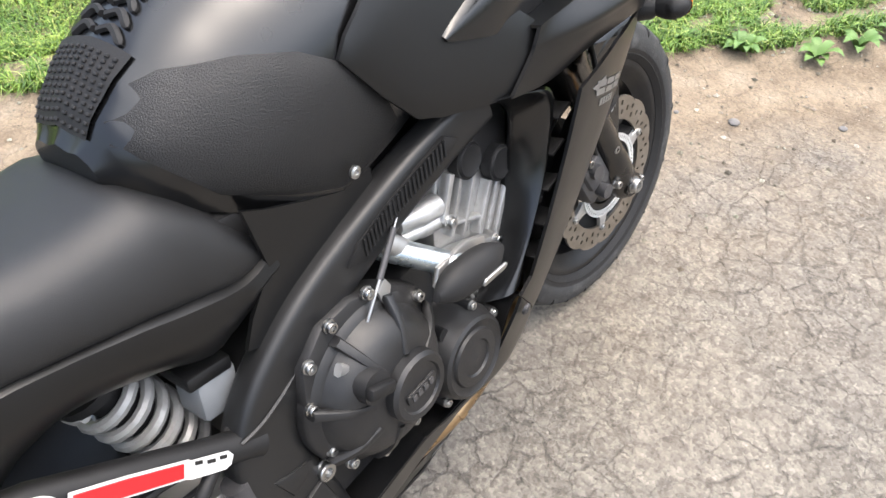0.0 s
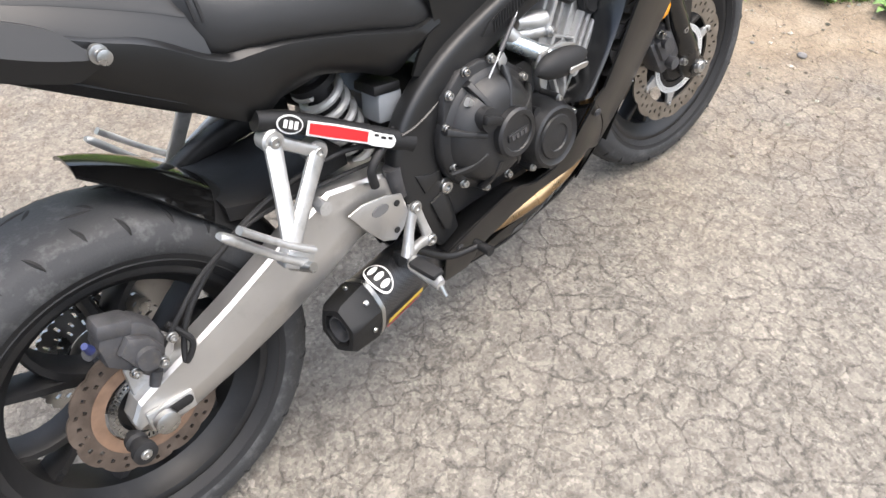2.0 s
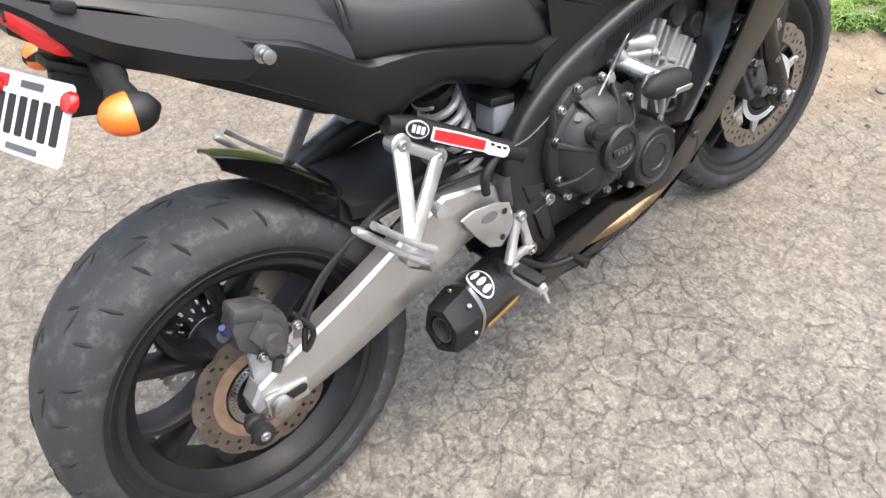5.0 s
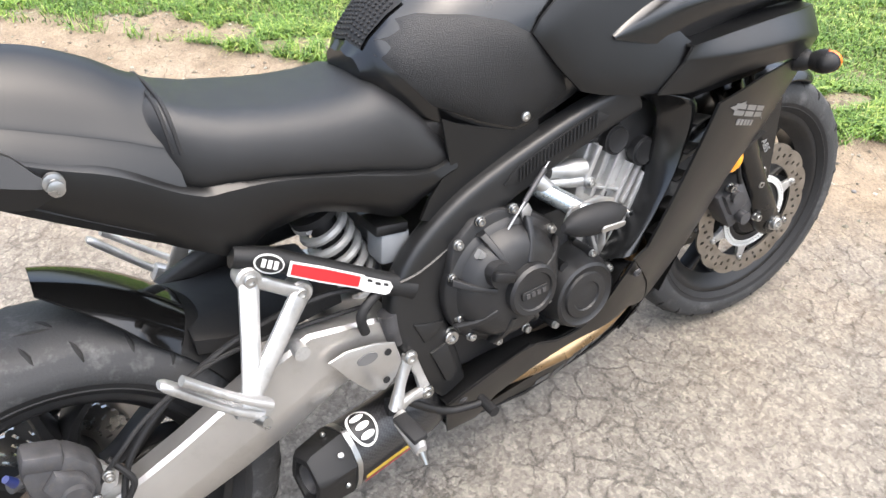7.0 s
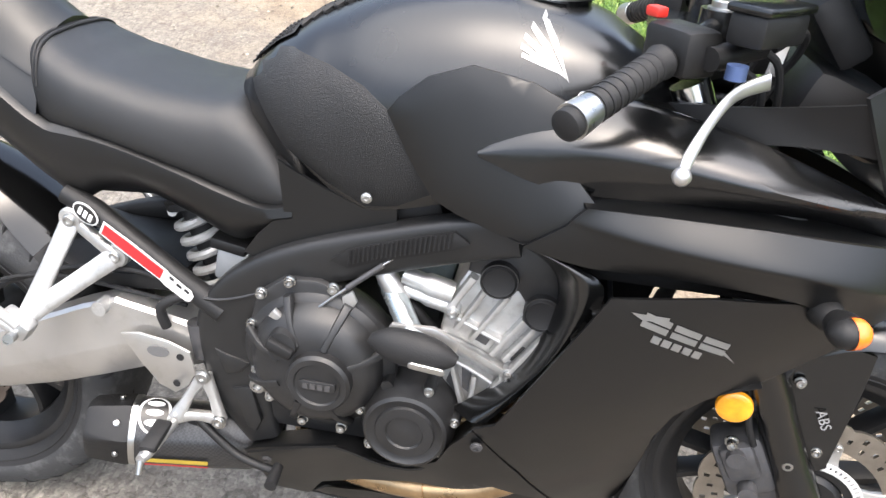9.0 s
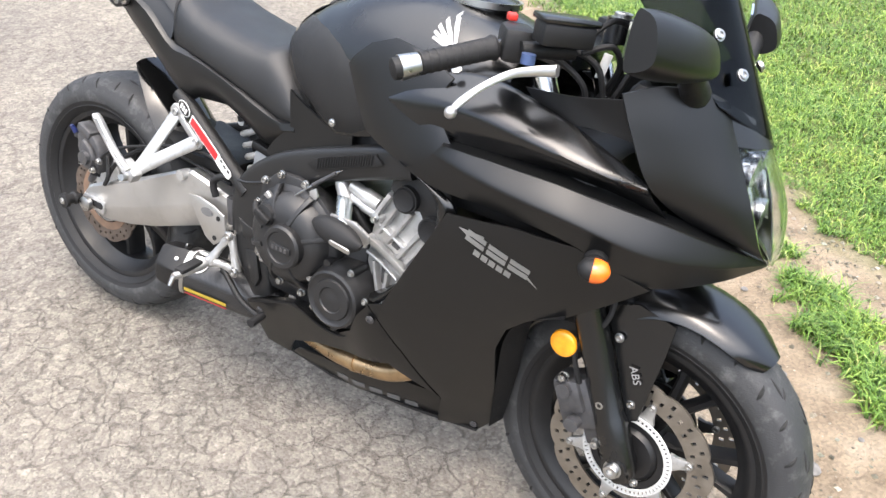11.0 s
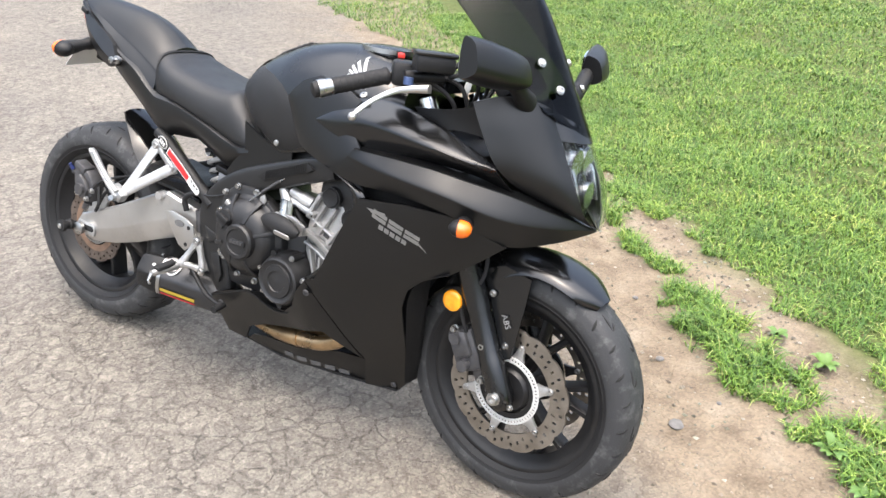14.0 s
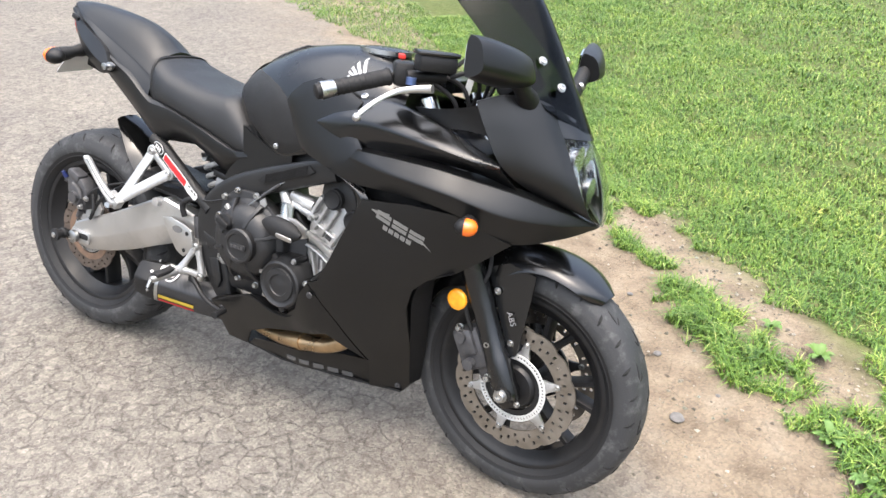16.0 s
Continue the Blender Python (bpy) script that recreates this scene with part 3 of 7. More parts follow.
# steering: everything on the fork is turned a little to the right
RAKE, STEER = radians(25.5), -5.5
PIVOT = Vector((1.551, 0, 0))
AXIS = Vector((-math.sin(RAKE), 0, math.cos(RAKE)))
TURNED = Matrix.Translation(PIVOT) @ Matrix.Rotation(radians(STEER), 4, AXIS) @ Matrix.Translation(-PIVOT)
FRONT, REAR = Vector((1.45, 0, 0.299)), Vector((0, 0, 0.315))


def moved(bm, m):
    bmesh.ops.transform(bm, matrix=m, verts=bm.verts)
    return bm


def steered(bm):
    return moved(bm, TURNED)


def tyre(R, w, bead, c):
    h = w / 2
    half = [(bead, h * 0.80), (bead + 0.006, h * 0.88), (bead + (R - bead) * 0.28, h * 0.985), (bead + (R - bead) * 0.46, h), (bead + (R - bead) * 0.60, h * 0.965), (bead + (R - bead) * 0.66, h * 0.93)]
    for k in range(1, 8):
        t = k / 7
        half.append((bead + (R - bead) * (0.66 + 0.34 * math.sin(t * math.pi / 2) ** 0.9), h * 0.93 * math.cos(t * math.pi / 2) ** 0.85))
    crown = half[2:]
    prof = [(r, y) for r, y in crown] + [(r, -y) for r, y in crown[-2::-1]] + [(crown[0][0] - 0.01, -crown[0][1] * 0.9), (crown[0][0] - 0.01, crown[0][1] * 0.9)]
    return lathe(prof, 120, c, None, True)


def sidewall(R, w, bead, c, s):
    h = w / 2
    half = [(bead, h * 0.80), (bead + 0.006, h * 0.88), (bead + (R - bead) * 0.16, h * 0.955), (bead + (R - bead) * 0.18, h * 0.945), (bead + (R - bead) * 0.285, h * 0.988)]
    prof = [(r, s * y) for r, y in half] + [(half[-1][0] - 0.004, s * h * 0.85), (bead, s * h * 0.70)]
    return lathe(prof, 120, c, None, True)


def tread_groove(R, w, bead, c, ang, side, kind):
    """One sipe: a thin sliver along the tyre's crown, coloured near black for the groove's shade."""
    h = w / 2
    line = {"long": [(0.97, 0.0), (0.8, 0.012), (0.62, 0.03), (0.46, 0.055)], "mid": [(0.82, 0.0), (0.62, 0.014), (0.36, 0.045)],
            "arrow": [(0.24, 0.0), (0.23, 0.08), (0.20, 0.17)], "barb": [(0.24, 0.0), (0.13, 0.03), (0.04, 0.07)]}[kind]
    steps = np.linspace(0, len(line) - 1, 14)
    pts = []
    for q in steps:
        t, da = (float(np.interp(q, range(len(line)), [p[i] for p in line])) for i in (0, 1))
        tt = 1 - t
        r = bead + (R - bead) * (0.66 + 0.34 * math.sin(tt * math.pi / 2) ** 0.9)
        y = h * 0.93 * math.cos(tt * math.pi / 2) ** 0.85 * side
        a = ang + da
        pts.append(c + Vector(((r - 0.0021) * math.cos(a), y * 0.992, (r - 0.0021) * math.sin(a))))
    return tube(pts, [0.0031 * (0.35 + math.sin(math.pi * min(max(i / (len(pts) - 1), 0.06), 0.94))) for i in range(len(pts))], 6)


def rim_mesh(c, bead, w, n):
    h = w / 2
    prof = [(bead + 0.003, h * 0.86), (bead + 0.004, h * 0.80), (bead - 0.008, h * 0.78), (bead - 0.014, h * 0.6), (bead - 0.03, h * 0.42), (bead - 0.03, -h * 0.42), (bead - 0.014, -h * 0.6), (bead - 0.008, -h * 0.78), (bead + 0.004, -h * 0.80), (bead + 0.003, -h * 0.86),
            (bead - 0.006, -h * 0.88), (bead - 0.013, -h * 0.84), (bead - 0.022, -h * 0.62), (bead - 0.038, -h * 0.44), (bead - 0.038, h * 0.44), (bead - 0.022, h * 0.62), (bead - 0.013, h * 0.84), (bead - 0.006, h * 0.88)]
    return lathe(prof, n, c, None, True)


def spoke(c, a, r0, r1, spread, bow, y, w0, w1, deep):
    """One arm of a split spoke: leaves the hub at angle a and meets the rim spread further round."""
    own = bmesh.new()
    rings = []
    for i in range(7):
        t = i / 6
        r = r0 + (r1 - r0) * t
        ang = a + spread * (t ** 1.2) + bow * math.sin(math.pi * t)
        d = Vector((math.cos(ang), 0, math.sin(ang)))
        s = Vector((-d.z, 0, d.x))
        w = w0 + (w1 - w0) * t + 0.004 * (2 * t - 1) ** 4
        p = c + d * r
        rings.append([p + s * w + Vector((0, y + deep * 0.5, 0)), p + s * w * 1.0 + Vector((0, y - deep * 0.3, 0)), p + s * w * 0.5 + Vector((0, y - deep * 0.5, 0)),
                      p - s * w * 0.5 + Vector((0, y - deep * 0.5, 0)), p - s * w + Vector((0, y - deep * 0.3, 0)), p - s * w + Vector((0, y + deep * 0.5, 0))])
    return skin(rings)


def wavy_disc(c, r_out, r_in, y, thick, waves, holes, n=120, amp=0.004):
    """A petal brake disc with drilled holes cut through it."""
    own = bmesh.new()
    rows_r = 6
    grid = {}
    seg = n
    for side in (0, 1):
        for i in range(seg):
            a = 2 * math.pi * i / seg
            ro = r_out + amp * math.copysign(abs(math.sin(a * waves / 2)) ** 0.6, 1) - amp
            for j in range(rows_r):
                r = r_in + (ro - r_in) * j / (rows_r - 1)
                grid[side, i, j] = own.verts.new(c + Vector((r * math.cos(a), y + (thick if side else 0), r * math.sin(a))))
    hole = set()
    for i in range(seg):
        for j in range(1, rows_r - 2):
            if (i + 3 * j) % 7 == 0 and holes:
                hole.add((i, j))
    for i in range(seg):
        k = (i + 1) % seg
        for j in range(rows_r - 1):
            if (i, j) in hole:
                for (p, q), (s, t) in (((i, j), (k, j)), ((k, j), (k, j + 1)), ((k, j + 1), (i, j + 1)), ((i, j + 1), (i, j))):
                    own.faces.new((grid[0, p, q], grid[0, s, t], grid[1, s, t], grid[1, p, q]))
                continue
            own.faces.new((grid[0, i, j], grid[0, i, j + 1], grid[0, k, j + 1], grid[0, k, j]))
            own.faces.new((grid[1, i, j], grid[1, k, j], grid[1, k, j + 1], grid[1, i, j + 1]))
        own.faces.new((grid[0, i, 0], grid[0, k, 0], grid[1, k, 0], grid[1, i, 0]))
        own.faces.new((grid[0, i, rows_r - 1], grid[1, i, rows_r - 1], grid[1, k, rows_r - 1], grid[0, k, rows_r - 1]))
    return own


def slotted_ring(c, r_out, r_in, y, thick, n):
    """The toothed speed ring: a thin ring with square windows."""
    own = bmesh.new()
    m = (r_in + r_out) / 2
    lathe([(r_in, y), (r_in + (r_out - r_in) * 0.3, y), (r_in + (r_out - r_in) * 0.3, y + thick), (r_in, y + thick)], n, c, own, True)
    lathe([(r_out - (r_out - r_in) * 0.25, y), (r_out, y), (r_out, y + thick), (r_out - (r_out - r_in) * 0.25, y + thick)], n, c, own, True)
    for i in range(n):
        a = 2 * math.pi * i / n
        d, s = Vector((math.cos(a), 0, math.sin(a))), Vector((-math.sin(a), 0, math.cos(a)))
        w = m * math.pi / n * 0.5
        p = [c + d * r + s * q + Vector((0, y + thick * 0.5 + z, 0)) for z in (-thick / 2, thick / 2) for r, q in ((r_in + 0.0005, -w), (r_out - 0.0005, -w), (r_out - 0.0005, w), (r_in + 0.0005, w))]
        v = [own.verts.new(x) for x in p]
        own.faces.new(v[:4])
        own.faces.new(v[4:][::-1])
    return own


def build_rear_wheel():
    c, bead = REAR, 0.2235
    wheel = part("rear_wheel", rim_mesh(c, bead, 0.165, 96), RIM, BIKE, "black cast wheel with split spokes and brake dust")
    t = part("tyre", tyre(0.315, 0.182, bead, c), RUBBER, wheel, "dusty worn black rubber tyre")
    for s in (-1, 1):
        part("sidewall", sidewall(0.315, 0.182, bead, c, s), RUBBERDARK, t)
    for i in range(15):
        a = 2 * math.pi * i / 15
        for side in (1, -1):
            sh = 0.21 if side > 0 else 0
            for kind, da in (("long", 0.0), ("mid", 0.20), ("arrow", 0.09), ("barb", 0.09)):
                part("tread_groove", tread_groove(0.315, 0.182, bead, c, a + da + sh, side, kind), GROOVE_SHADE, t)
    part("hub", lathe([(0.03, -0.085), (0.045, -0.083), (0.05, -0.05), (0.062, -0.02), (0.062, 0.03), (0.055, 0.08), (0.03, 0.085)], 40, c), RIM, wheel)
    for i in range(6):
        a = 2 * math.pi * i / 6 + 0.22
        for spread, bow in ((0.30, 0.10), (-0.16, 0.10)):
            part("spoke", spoke(c, a, 0.05, 0.192, spread, bow, 0.0, 0.016, 0.0085, 0.05), RIM, wheel)
    part("brake_disc", wavy_disc(c, 0.12, 0.086, -0.092, 0.005, 12, True, 96, 0.005), DISCRUST, wheel, "petal brake disc browned with rust")
    part("disc_ring", lathe([(0.086, -0.0935), (0.086, -0.086), (0.066, -0.086), (0.066, -0.0935)], 60, c, None, True), RUSTRING, wheel)
    part("speed_ring", slotted_ring(c, 0.062, 0.048, -0.096, 0.003, 50), STEEL, wheel, "slotted steel speed ring")
    part("sprocket", wavy_disc(c, 0.115, 0.06, 0.075, 0.006, 42, True, 126, 0.005), STEEL, wheel, "toothed steel chain sprocket")
    part("valve", tube([c + Vector((-0.165, -0.01, -0.09)), c + Vector((-0.145, -0.03, -0.078))], 0.005, 8), RUBBERDARK, wheel)


def build_front_wheel():
    c, bead = FRONT, 0.2235
    wheel = part("front_wheel", steered(rim_mesh(c, bead, 0.108, 96)), RIM, BIKE, "black cast front wheel with split spokes")
    t = part("tyre", steered(tyre(0.299, 0.12, bead, c)), RUBBER, wheel, "worn black rubber front tyre")
    for s in (-1, 1):
        part("sidewall", steered(sidewall(0.299, 0.12, bead, c, s)), RUBBERDARK, t)
    for i in range(14):
        a = 2 * math.pi * i / 14
        for side in (1, -1):
            sh = 0.22 if side > 0 else 0
            for kind, da in (("long", 0.0), ("arrow", 0.10), ("barb", 0.10), ("mid", 0.22)):
                part("tread_groove", steered(tread_groove(0.299, 0.12, bead, c, -(a + da + sh), side, kind)), GROOVE_SHADE, t)
    part("hub", steered(lathe([(0.02, -0.062), (0.05, -0.06), (0.056, -0.045), (0.04, -0.02), (0.04, 0.02), (0.056, 0.045), (0.05, 0.06), (0.02, 0.062)], 40, c)), RIM, wheel)
    for i in range(6):
        a = 2 * math.pi * i / 6 + 0.1
        for spread, bow in ((0.20, 0.04), (-0.20, -0.04)):
            part("spoke", steered(spoke(c, a, 0.04, 0.193, spread, bow, 0.0, 0.012, 0.0075, 0.036)), RIM, wheel)
    for y, s in ((-0.072, -1), (0.067, 1)):
        d = part("brake_disc", steered(wavy_disc(c, 0.16, 0.113, y, 0.005, 14, True, 140, 0.006)), DISCSTEEL, wheel, "drilled petal brake disc of worn steel")
        part("disc_carrier", steered(lathe([(0.06, y - 0.002), (0.08, y - 0.002), (0.08, y + 0.005), (0.06, y + 0.005)], 48, c, None, True)), RIM, d, "black disc carrier")
        for i in range(6):
            a = 2 * math.pi * i / 6 + 0.35
            dd, ss = Vector((math.cos(a), 0, math.sin(a))), Vector((-math.sin(a), 0, math.cos(a)))
            o = [c + dd * r + ss * q for r, q in ((0.084, -0.017), (0.098, -0.011), (0.118, -0.008), (0.123, 0), (0.118, 0.008), (0.098, 0.011), (0.084, 0.017))]
            part("carrier_arm", steered(slab([(p.x, p.z) for p in o], y - 0.0025, y + 0.0065, 0.001)), CASTALLOY if s < 0 else RIM, d)
            part("rivet", steered(bolt(c + Vector((0.118 * math.cos(a), y - 0.0025, 0.118 * math.sin(a))), 0.006, 0.004)), STEEL, d)
    part("speed_ring", steered(slotted_ring(c, 0.087, 0.073, -0.078, 0.003, 60)), WHITE, wheel, "pale slotted speed ring")
    part("hub_cover", steered(lathe([(0.018, -0.082), (0.05, -0.08), (0.058, -0.07), (0.058, -0.06), (0.018, -0.06)], 32, c)), RIM, wheel)


build_rear_wheel()
build_front_wheel()

# ---------------------------------------------------------------- fork and fender
def fork_point(h, y, ahead=0.0):
    """A point on the fork leg, h metres up along it from the axle."""
    return FRONT + AXIS * h + Vector((ahead, y, 0))


for s in (-1, 1):
    y = 0.105 * s
    leg = part("fork_leg", steered(tube([fork_point(h, y) for h in (-0.035, -0.02, 0.0, 0.05, 0.09, 0.1, 0.2, 0.215, 0.36, 0.365, 0.40)], [0.02, 0.029, 0.031, 0.031, 0.029, 0.027, 0.027, 0.029, 0.029, 0.032, 0.032], 20)), SATIN, BIKE, "black telescopic fork leg")
    part("stanchion", steered(tube([fork_point(h, y) for h in (0.40, 0.70)], 0.0215, 20)), CHROME, leg, "polished steel stanchion")
    part("axle_lug", steered(tube([fork_point(0, y * 0.8), fork_point(0, y * 1.27)], [0.026, 0.024], 18)), SATIN, leg)
    part("axle_nut", steered(bolt(fork_point(0, y * 1.27), 0.014, 0.012, (0, s, 0))), STEEL, leg, "bright axle nut")
    part("pinch_bolt", steered(bolt(fork_point(-0.012, y * 1.18, 0.035), 0.006, 0.006, (0, s, 0))), STEEL, leg)
    # caliper behind the leg
    k = FRONT + Vector((-0.105, 0.088 * s, 0.075))
    cal = bmesh.new()
    block(k, (0.075, 0.06, 0.105), (0, -28, 0), 0.012, cal)
    block(k + Vector((0.045, 0.012 * s, -0.02)), (0.06, 0.02, 0.09), (0, -28, 0), 0.006, cal)
    block(k + Vector((-0.01, 0.025 * s, 0.015)), (0.05, 0.03, 0.065), (0, -28, 0), 0.01, cal)
    c_ob = part("brake_caliper", steered(cal), CALIPER, BIKE, "grimy grey front brake caliper")
    for q in ((-0.02, 0.03), (0.01, -0.03)):
        part("piston_cap", steered(tube([k + Vector((q[0], 0.03 * s, q[1])), k + Vector((q[0], 0.05 * s, q[1]))], 0.014, 14)), CALIPER, c_ob)
    for q in ((0.05, 0.035), (0.06, -0.05), (-0.03, 0.05)):
        part("caliper_bolt", steered(bolt(k + Vector((q[0], 0.032 * s, q[1])), 0.008, 0.012, (0, s, 0))), STEEL, c_ob)
    part("brake_hose", steered(tube(smooth_line([k + Vector((0.0, 0.03 * s, 0.05)), k + Vector((-0.02, 0.035 * s, 0.12)), k + Vector((0.02, 0.02 * s, 0.2)), k + Vector((0.0, 0.0, 0.33))], 6), 0.005, 8)), RUBBERDARK, c_ob)
    # amber reflector on a bracket behind the leg
    rp = fork_point(0.215, y * 1.2, -0.055)
    rf = part("reflector", steered(lathe([(0.0001, s * 0.009), (0.012, s * 0.0095), (0.022, s * 0.0085), (0.025, s * 0.006), (0.026, 0), (0.0001, 0)], 28, rp)), AMBER, BIKE, "round amber side reflector")
    part("bracket", steered(block(rp + Vector((0.028, -0.006 * s, 0.004)), (0.05, 0.004, 0.02), (0, 0, 0), 0.001)), PLASTIC, rf)

# front fender: a hood over the tyre with skirts down to the fork
def fender():
    rings = []
    for i in range(19):
        t = i / 18
        a = radians(57 + (152 - 57) * t)
        r = 0.318 + 0.012 * math.sin(math.pi * t)
        wide = 0.058 + 0.026 * math.sin(math.pi * min(1, t * 1.05 + 0.05)) ** 0.7
        if t < 0.12:
            wide *= 0.45 + 0.55 * (t / 0.12) ** 0.5
        drop = 0.022 + 0.055 * math.exp(-((t - 0.62) / 0.22) ** 2)
        ring = []
        for j in range(13):
            q = -1 + 2 * j / 12
            rad = r - drop * abs(q) ** 2.6
            ring.append(FRONT + Vector((rad * math.cos(a), wide * math.sin(q * 1.45) / math.sin(1.45), rad * math.sin(a))))
        inner = []
        for j in range(12, -1, -1):
            q = -1 + 2 * j / 12
            rad = r - drop * abs(q) ** 2.6 - 0.004
            inner.append(FRONT + Vector((rad * math.cos(a), wide * 0.96 * math.sin(q * 1.45) / math.sin(1.45), rad * math.sin(a))))
        rings.append(ring + inner)
    return skin(rings)


FENDER = part("front_fender", steered(fender()), SATIN, BIKE, "satin black front fender")
for s in (-1, 1):
    wing = sheet([(1.345, 0.575), (1.40, 0.60), (1.47, 0.588), (1.468, 0.53), (1.462, 0.46), (1.456, 0.390), (1.44, 0.38), (1.415, 0.43), (1.375, 0.52)], lambda x, z: s * (0.088 - 0.06 * (z - 0.5)), 0.006, 0.02, rounded=False)
    w_ob = part("fender_side", steered(wing), SATIN, FENDER, "flat fender side plate")
    for x, z in ((1.385, 0.53), (1.437, 0.415)):
        part("fender_bolt", steered(bolt((x, s * 0.092, z), 0.007, 0.006, (0, s, 0))), STEEL, w_ob)

DULLSILVER = finish("dull_silver_print", (0.219, 0.219, 0.219), 0.45)


def lettering(text, size, m, material, parent):
    """Raised or printed words as a thin mesh."""
    cu = bpy.data.curves.new("lettering", "FONT")
    cu.body, cu.size, cu.extrude, cu.align_x, cu.align_y = text, size, 0.0004, "CENTER", "CENTER"
    tmp = bpy.data.objects.new("lettering", cu)
    me = bpy.data.meshes.new_from_object(tmp)
    bpy.data.objects.remove(tmp)
    me.transform(m)
    me.materials.clear()
    me.materials.append(material)
    ob = new("lettering", me)
    ob.parent = parent
    return ob


for w_ob, s in zip([o for o in FENDER.children if o.name.startswith("fender_side")], (-1, 1)):
    lettering("ABS", 0.021, TURNED @ Matrix.Translation((1.430, s * 0.0945, 0.475)) @ (pose(0, 0, 0, 90, 0, 0) if s < 0 else pose(0, 0, 0, 90, 0, 180)) @ pose(0, 0, 0, 0, 0, -62 if s < 0 else 62), DULLSILVER, w_ob)

# ---------------------------------------------------------------- bodywork
def table_at(table, k=8):
    """Reads the columns of a table smoothly along its first column."""
    rows = np.array([[*p] for p in _smooth_rows(table, k)])
    return lambda x: [float(np.interp(x, rows[:, 0], rows[:, i])) for i in range(1, rows.shape[1])]


def _smooth_rows(table, k):
    T = np.array(table, float)
    out = []
    for i in range(len(T) - 1):
        a, b, c, d = T[max(i - 1, 0)], T[i], T[i + 1], T[min(i + 2, len(T) - 1)]
        for j in range(k):
            t = j / k
            row = 0.5 * ((2 * b) + (c - a) * t + (2 * a - 5 * b + 4 * c - d) * t * t + (3 * b - a - 3 * c + d) * t ** 3)
            row[0] = b[0] + (c[0] - b[0]) * t
            out.append(row)
    out.append(T[-1])
    return out


def body(xs, half, k=3):
    """A hull, alike on both sides, from half sections of (y, z) read top to bottom."""
    rings = []
    for x in xs:
        h = smooth_line([(0, y, z) for y, z in half(x)], k)
        right = [Vector((x, -p.y, p.z)) for p in h[::-1]]
        left = [Vector((x, p.y, p.z)) for p in h[1:]]
        rings.append(right + left)
    return skin(rings)


# tank: x, top, bottom, half width
TANK = table_at([(0.556, 0.866, 0.83, 0.055), (0.58, 0.895, 0.80, 0.088), (0.61, 0.921, 0.78, 0.108), (0.66, 0.952, 0.75, 0.13), (0.74, 0.986, 0.722, 0.15), (0.82, 1.004, 0.735, 0.158),
                 (0.90, 1.010, 0.765, 0.163), (0.98, 1.002, 0.81, 0.16), (1.05, 0.98, 0.85, 0.145), (1.09, 0.955, 0.87, 0.12)])


def tank_half(x):
    zt, zb, w = TANK(x)
    d = min(0.15, (zt - zb) * 0.62)
    return [(0, zt), (0.33 * w, zt - 0.005), (0.62 * w, zt - 0.16 * d), (0.84 * w, zt - 0.40 * d), (0.96 * w, zt - 0.70 * d), (w, zt - d), (0.985 * w, (zt - d + zb) / 2), (0.93 * w, zb)]


def tank_y(x, z):
    h = smooth_line([(0, y, zz) for y, zz in tank_half(min(max(x, 0.557), 1.089))], 4)
    zs, ys = [p.z for p in h][::-1], [p.y for p in h][::-1]
    return -float(np.interp(z, zs, ys))


tank = part("fuel_tank", body(list(np.linspace(0.556, 0.62, 9)) + list(np.linspace(0.64, 1.09, 22)), tank_half), SATIN, BIKE, "satin black fuel tank")
pad_line = [(0.592, 0.905), (0.575, 0.868), (0.633, 0.790), (0.70, 0.752), (0.757, 0.727), (0.80, 0.735), (0.850, 0.762), (0.838, 0.80), (0.79, 0.862), (0.75, 0.89), (0.70, 0.906), (0.64, 0.915)]
side_pad = sheet(pad_line, tank_y, 0.003, 0.018, 0.0005, False, 0.004)
other = flipped(side_pad)
p = part("knee_panel", side_pad, GRIPPAD, tank, "grained black vinyl knee panel")
part("knee_panel", other, GRIPPAD, tank)
part("emblem_screw", bolt((0.763, -0.163, 0.748), 0.006, 0.003), STEEL, p)


# studded tank pad at the back
def tank_top_z(x, y):
    zt, zb, w = TANK(min(max(x, 0.557), 1.089))
    h = smooth_line([(0, yy, zz) for yy, zz in tank_half(min(max(x, 0.557), 1.089))], 4)
    return float(np.interp(abs(y), [p.y for p in h[:20]], [p.z for p in h[:20]]))


def on_tank(u, v):
    """A point on the tank's rear face: u upwards and forwards along it, v across."""
    x = 0.562 + u * 0.11
    return Vector((x, v, tank_top_z(x, v)))


pad = bmesh.new()
rows = []
for i in range(13):
    u = 0.05 + 0.62 * i / 12
    half_w = 0.045 + 0.025 * u
    rows.append([on_tank(u, half_w * q) + Vector((-0.002, 0, 0.003)) for q in (-1, -0.75, -0.5, -0.25, 0, 0.25, 0.5, 0.75, 1)])
vs = [[pad.verts.new(q) for q in r] for r in rows]
for a, b in zip(vs, vs[1:]):
    for i in range(8):
        pad.faces.new((a[i], a[i + 1], b[i + 1], b[i]))
tp = part("tank_pad", pad, RUBBERDARK, tank, "black rubber tank pad with raised studs")
studs = bmesh.new()
for i in range(11):
    u = 0.08 + 0.05 * i
    for j in range(9):
        v = (j - 4) * 0.0105 * (1 + 0.25 * u)
        c = on_tank(u, v) + Vector((-0.0022, 0, 0.0035))
        block(c, (0.004, 0.0060, 0.0035), (0, -35, 0), 0.0012, studs)
tagged(part("studs", studs, RUBBERDARK, tp), kind="stuff")
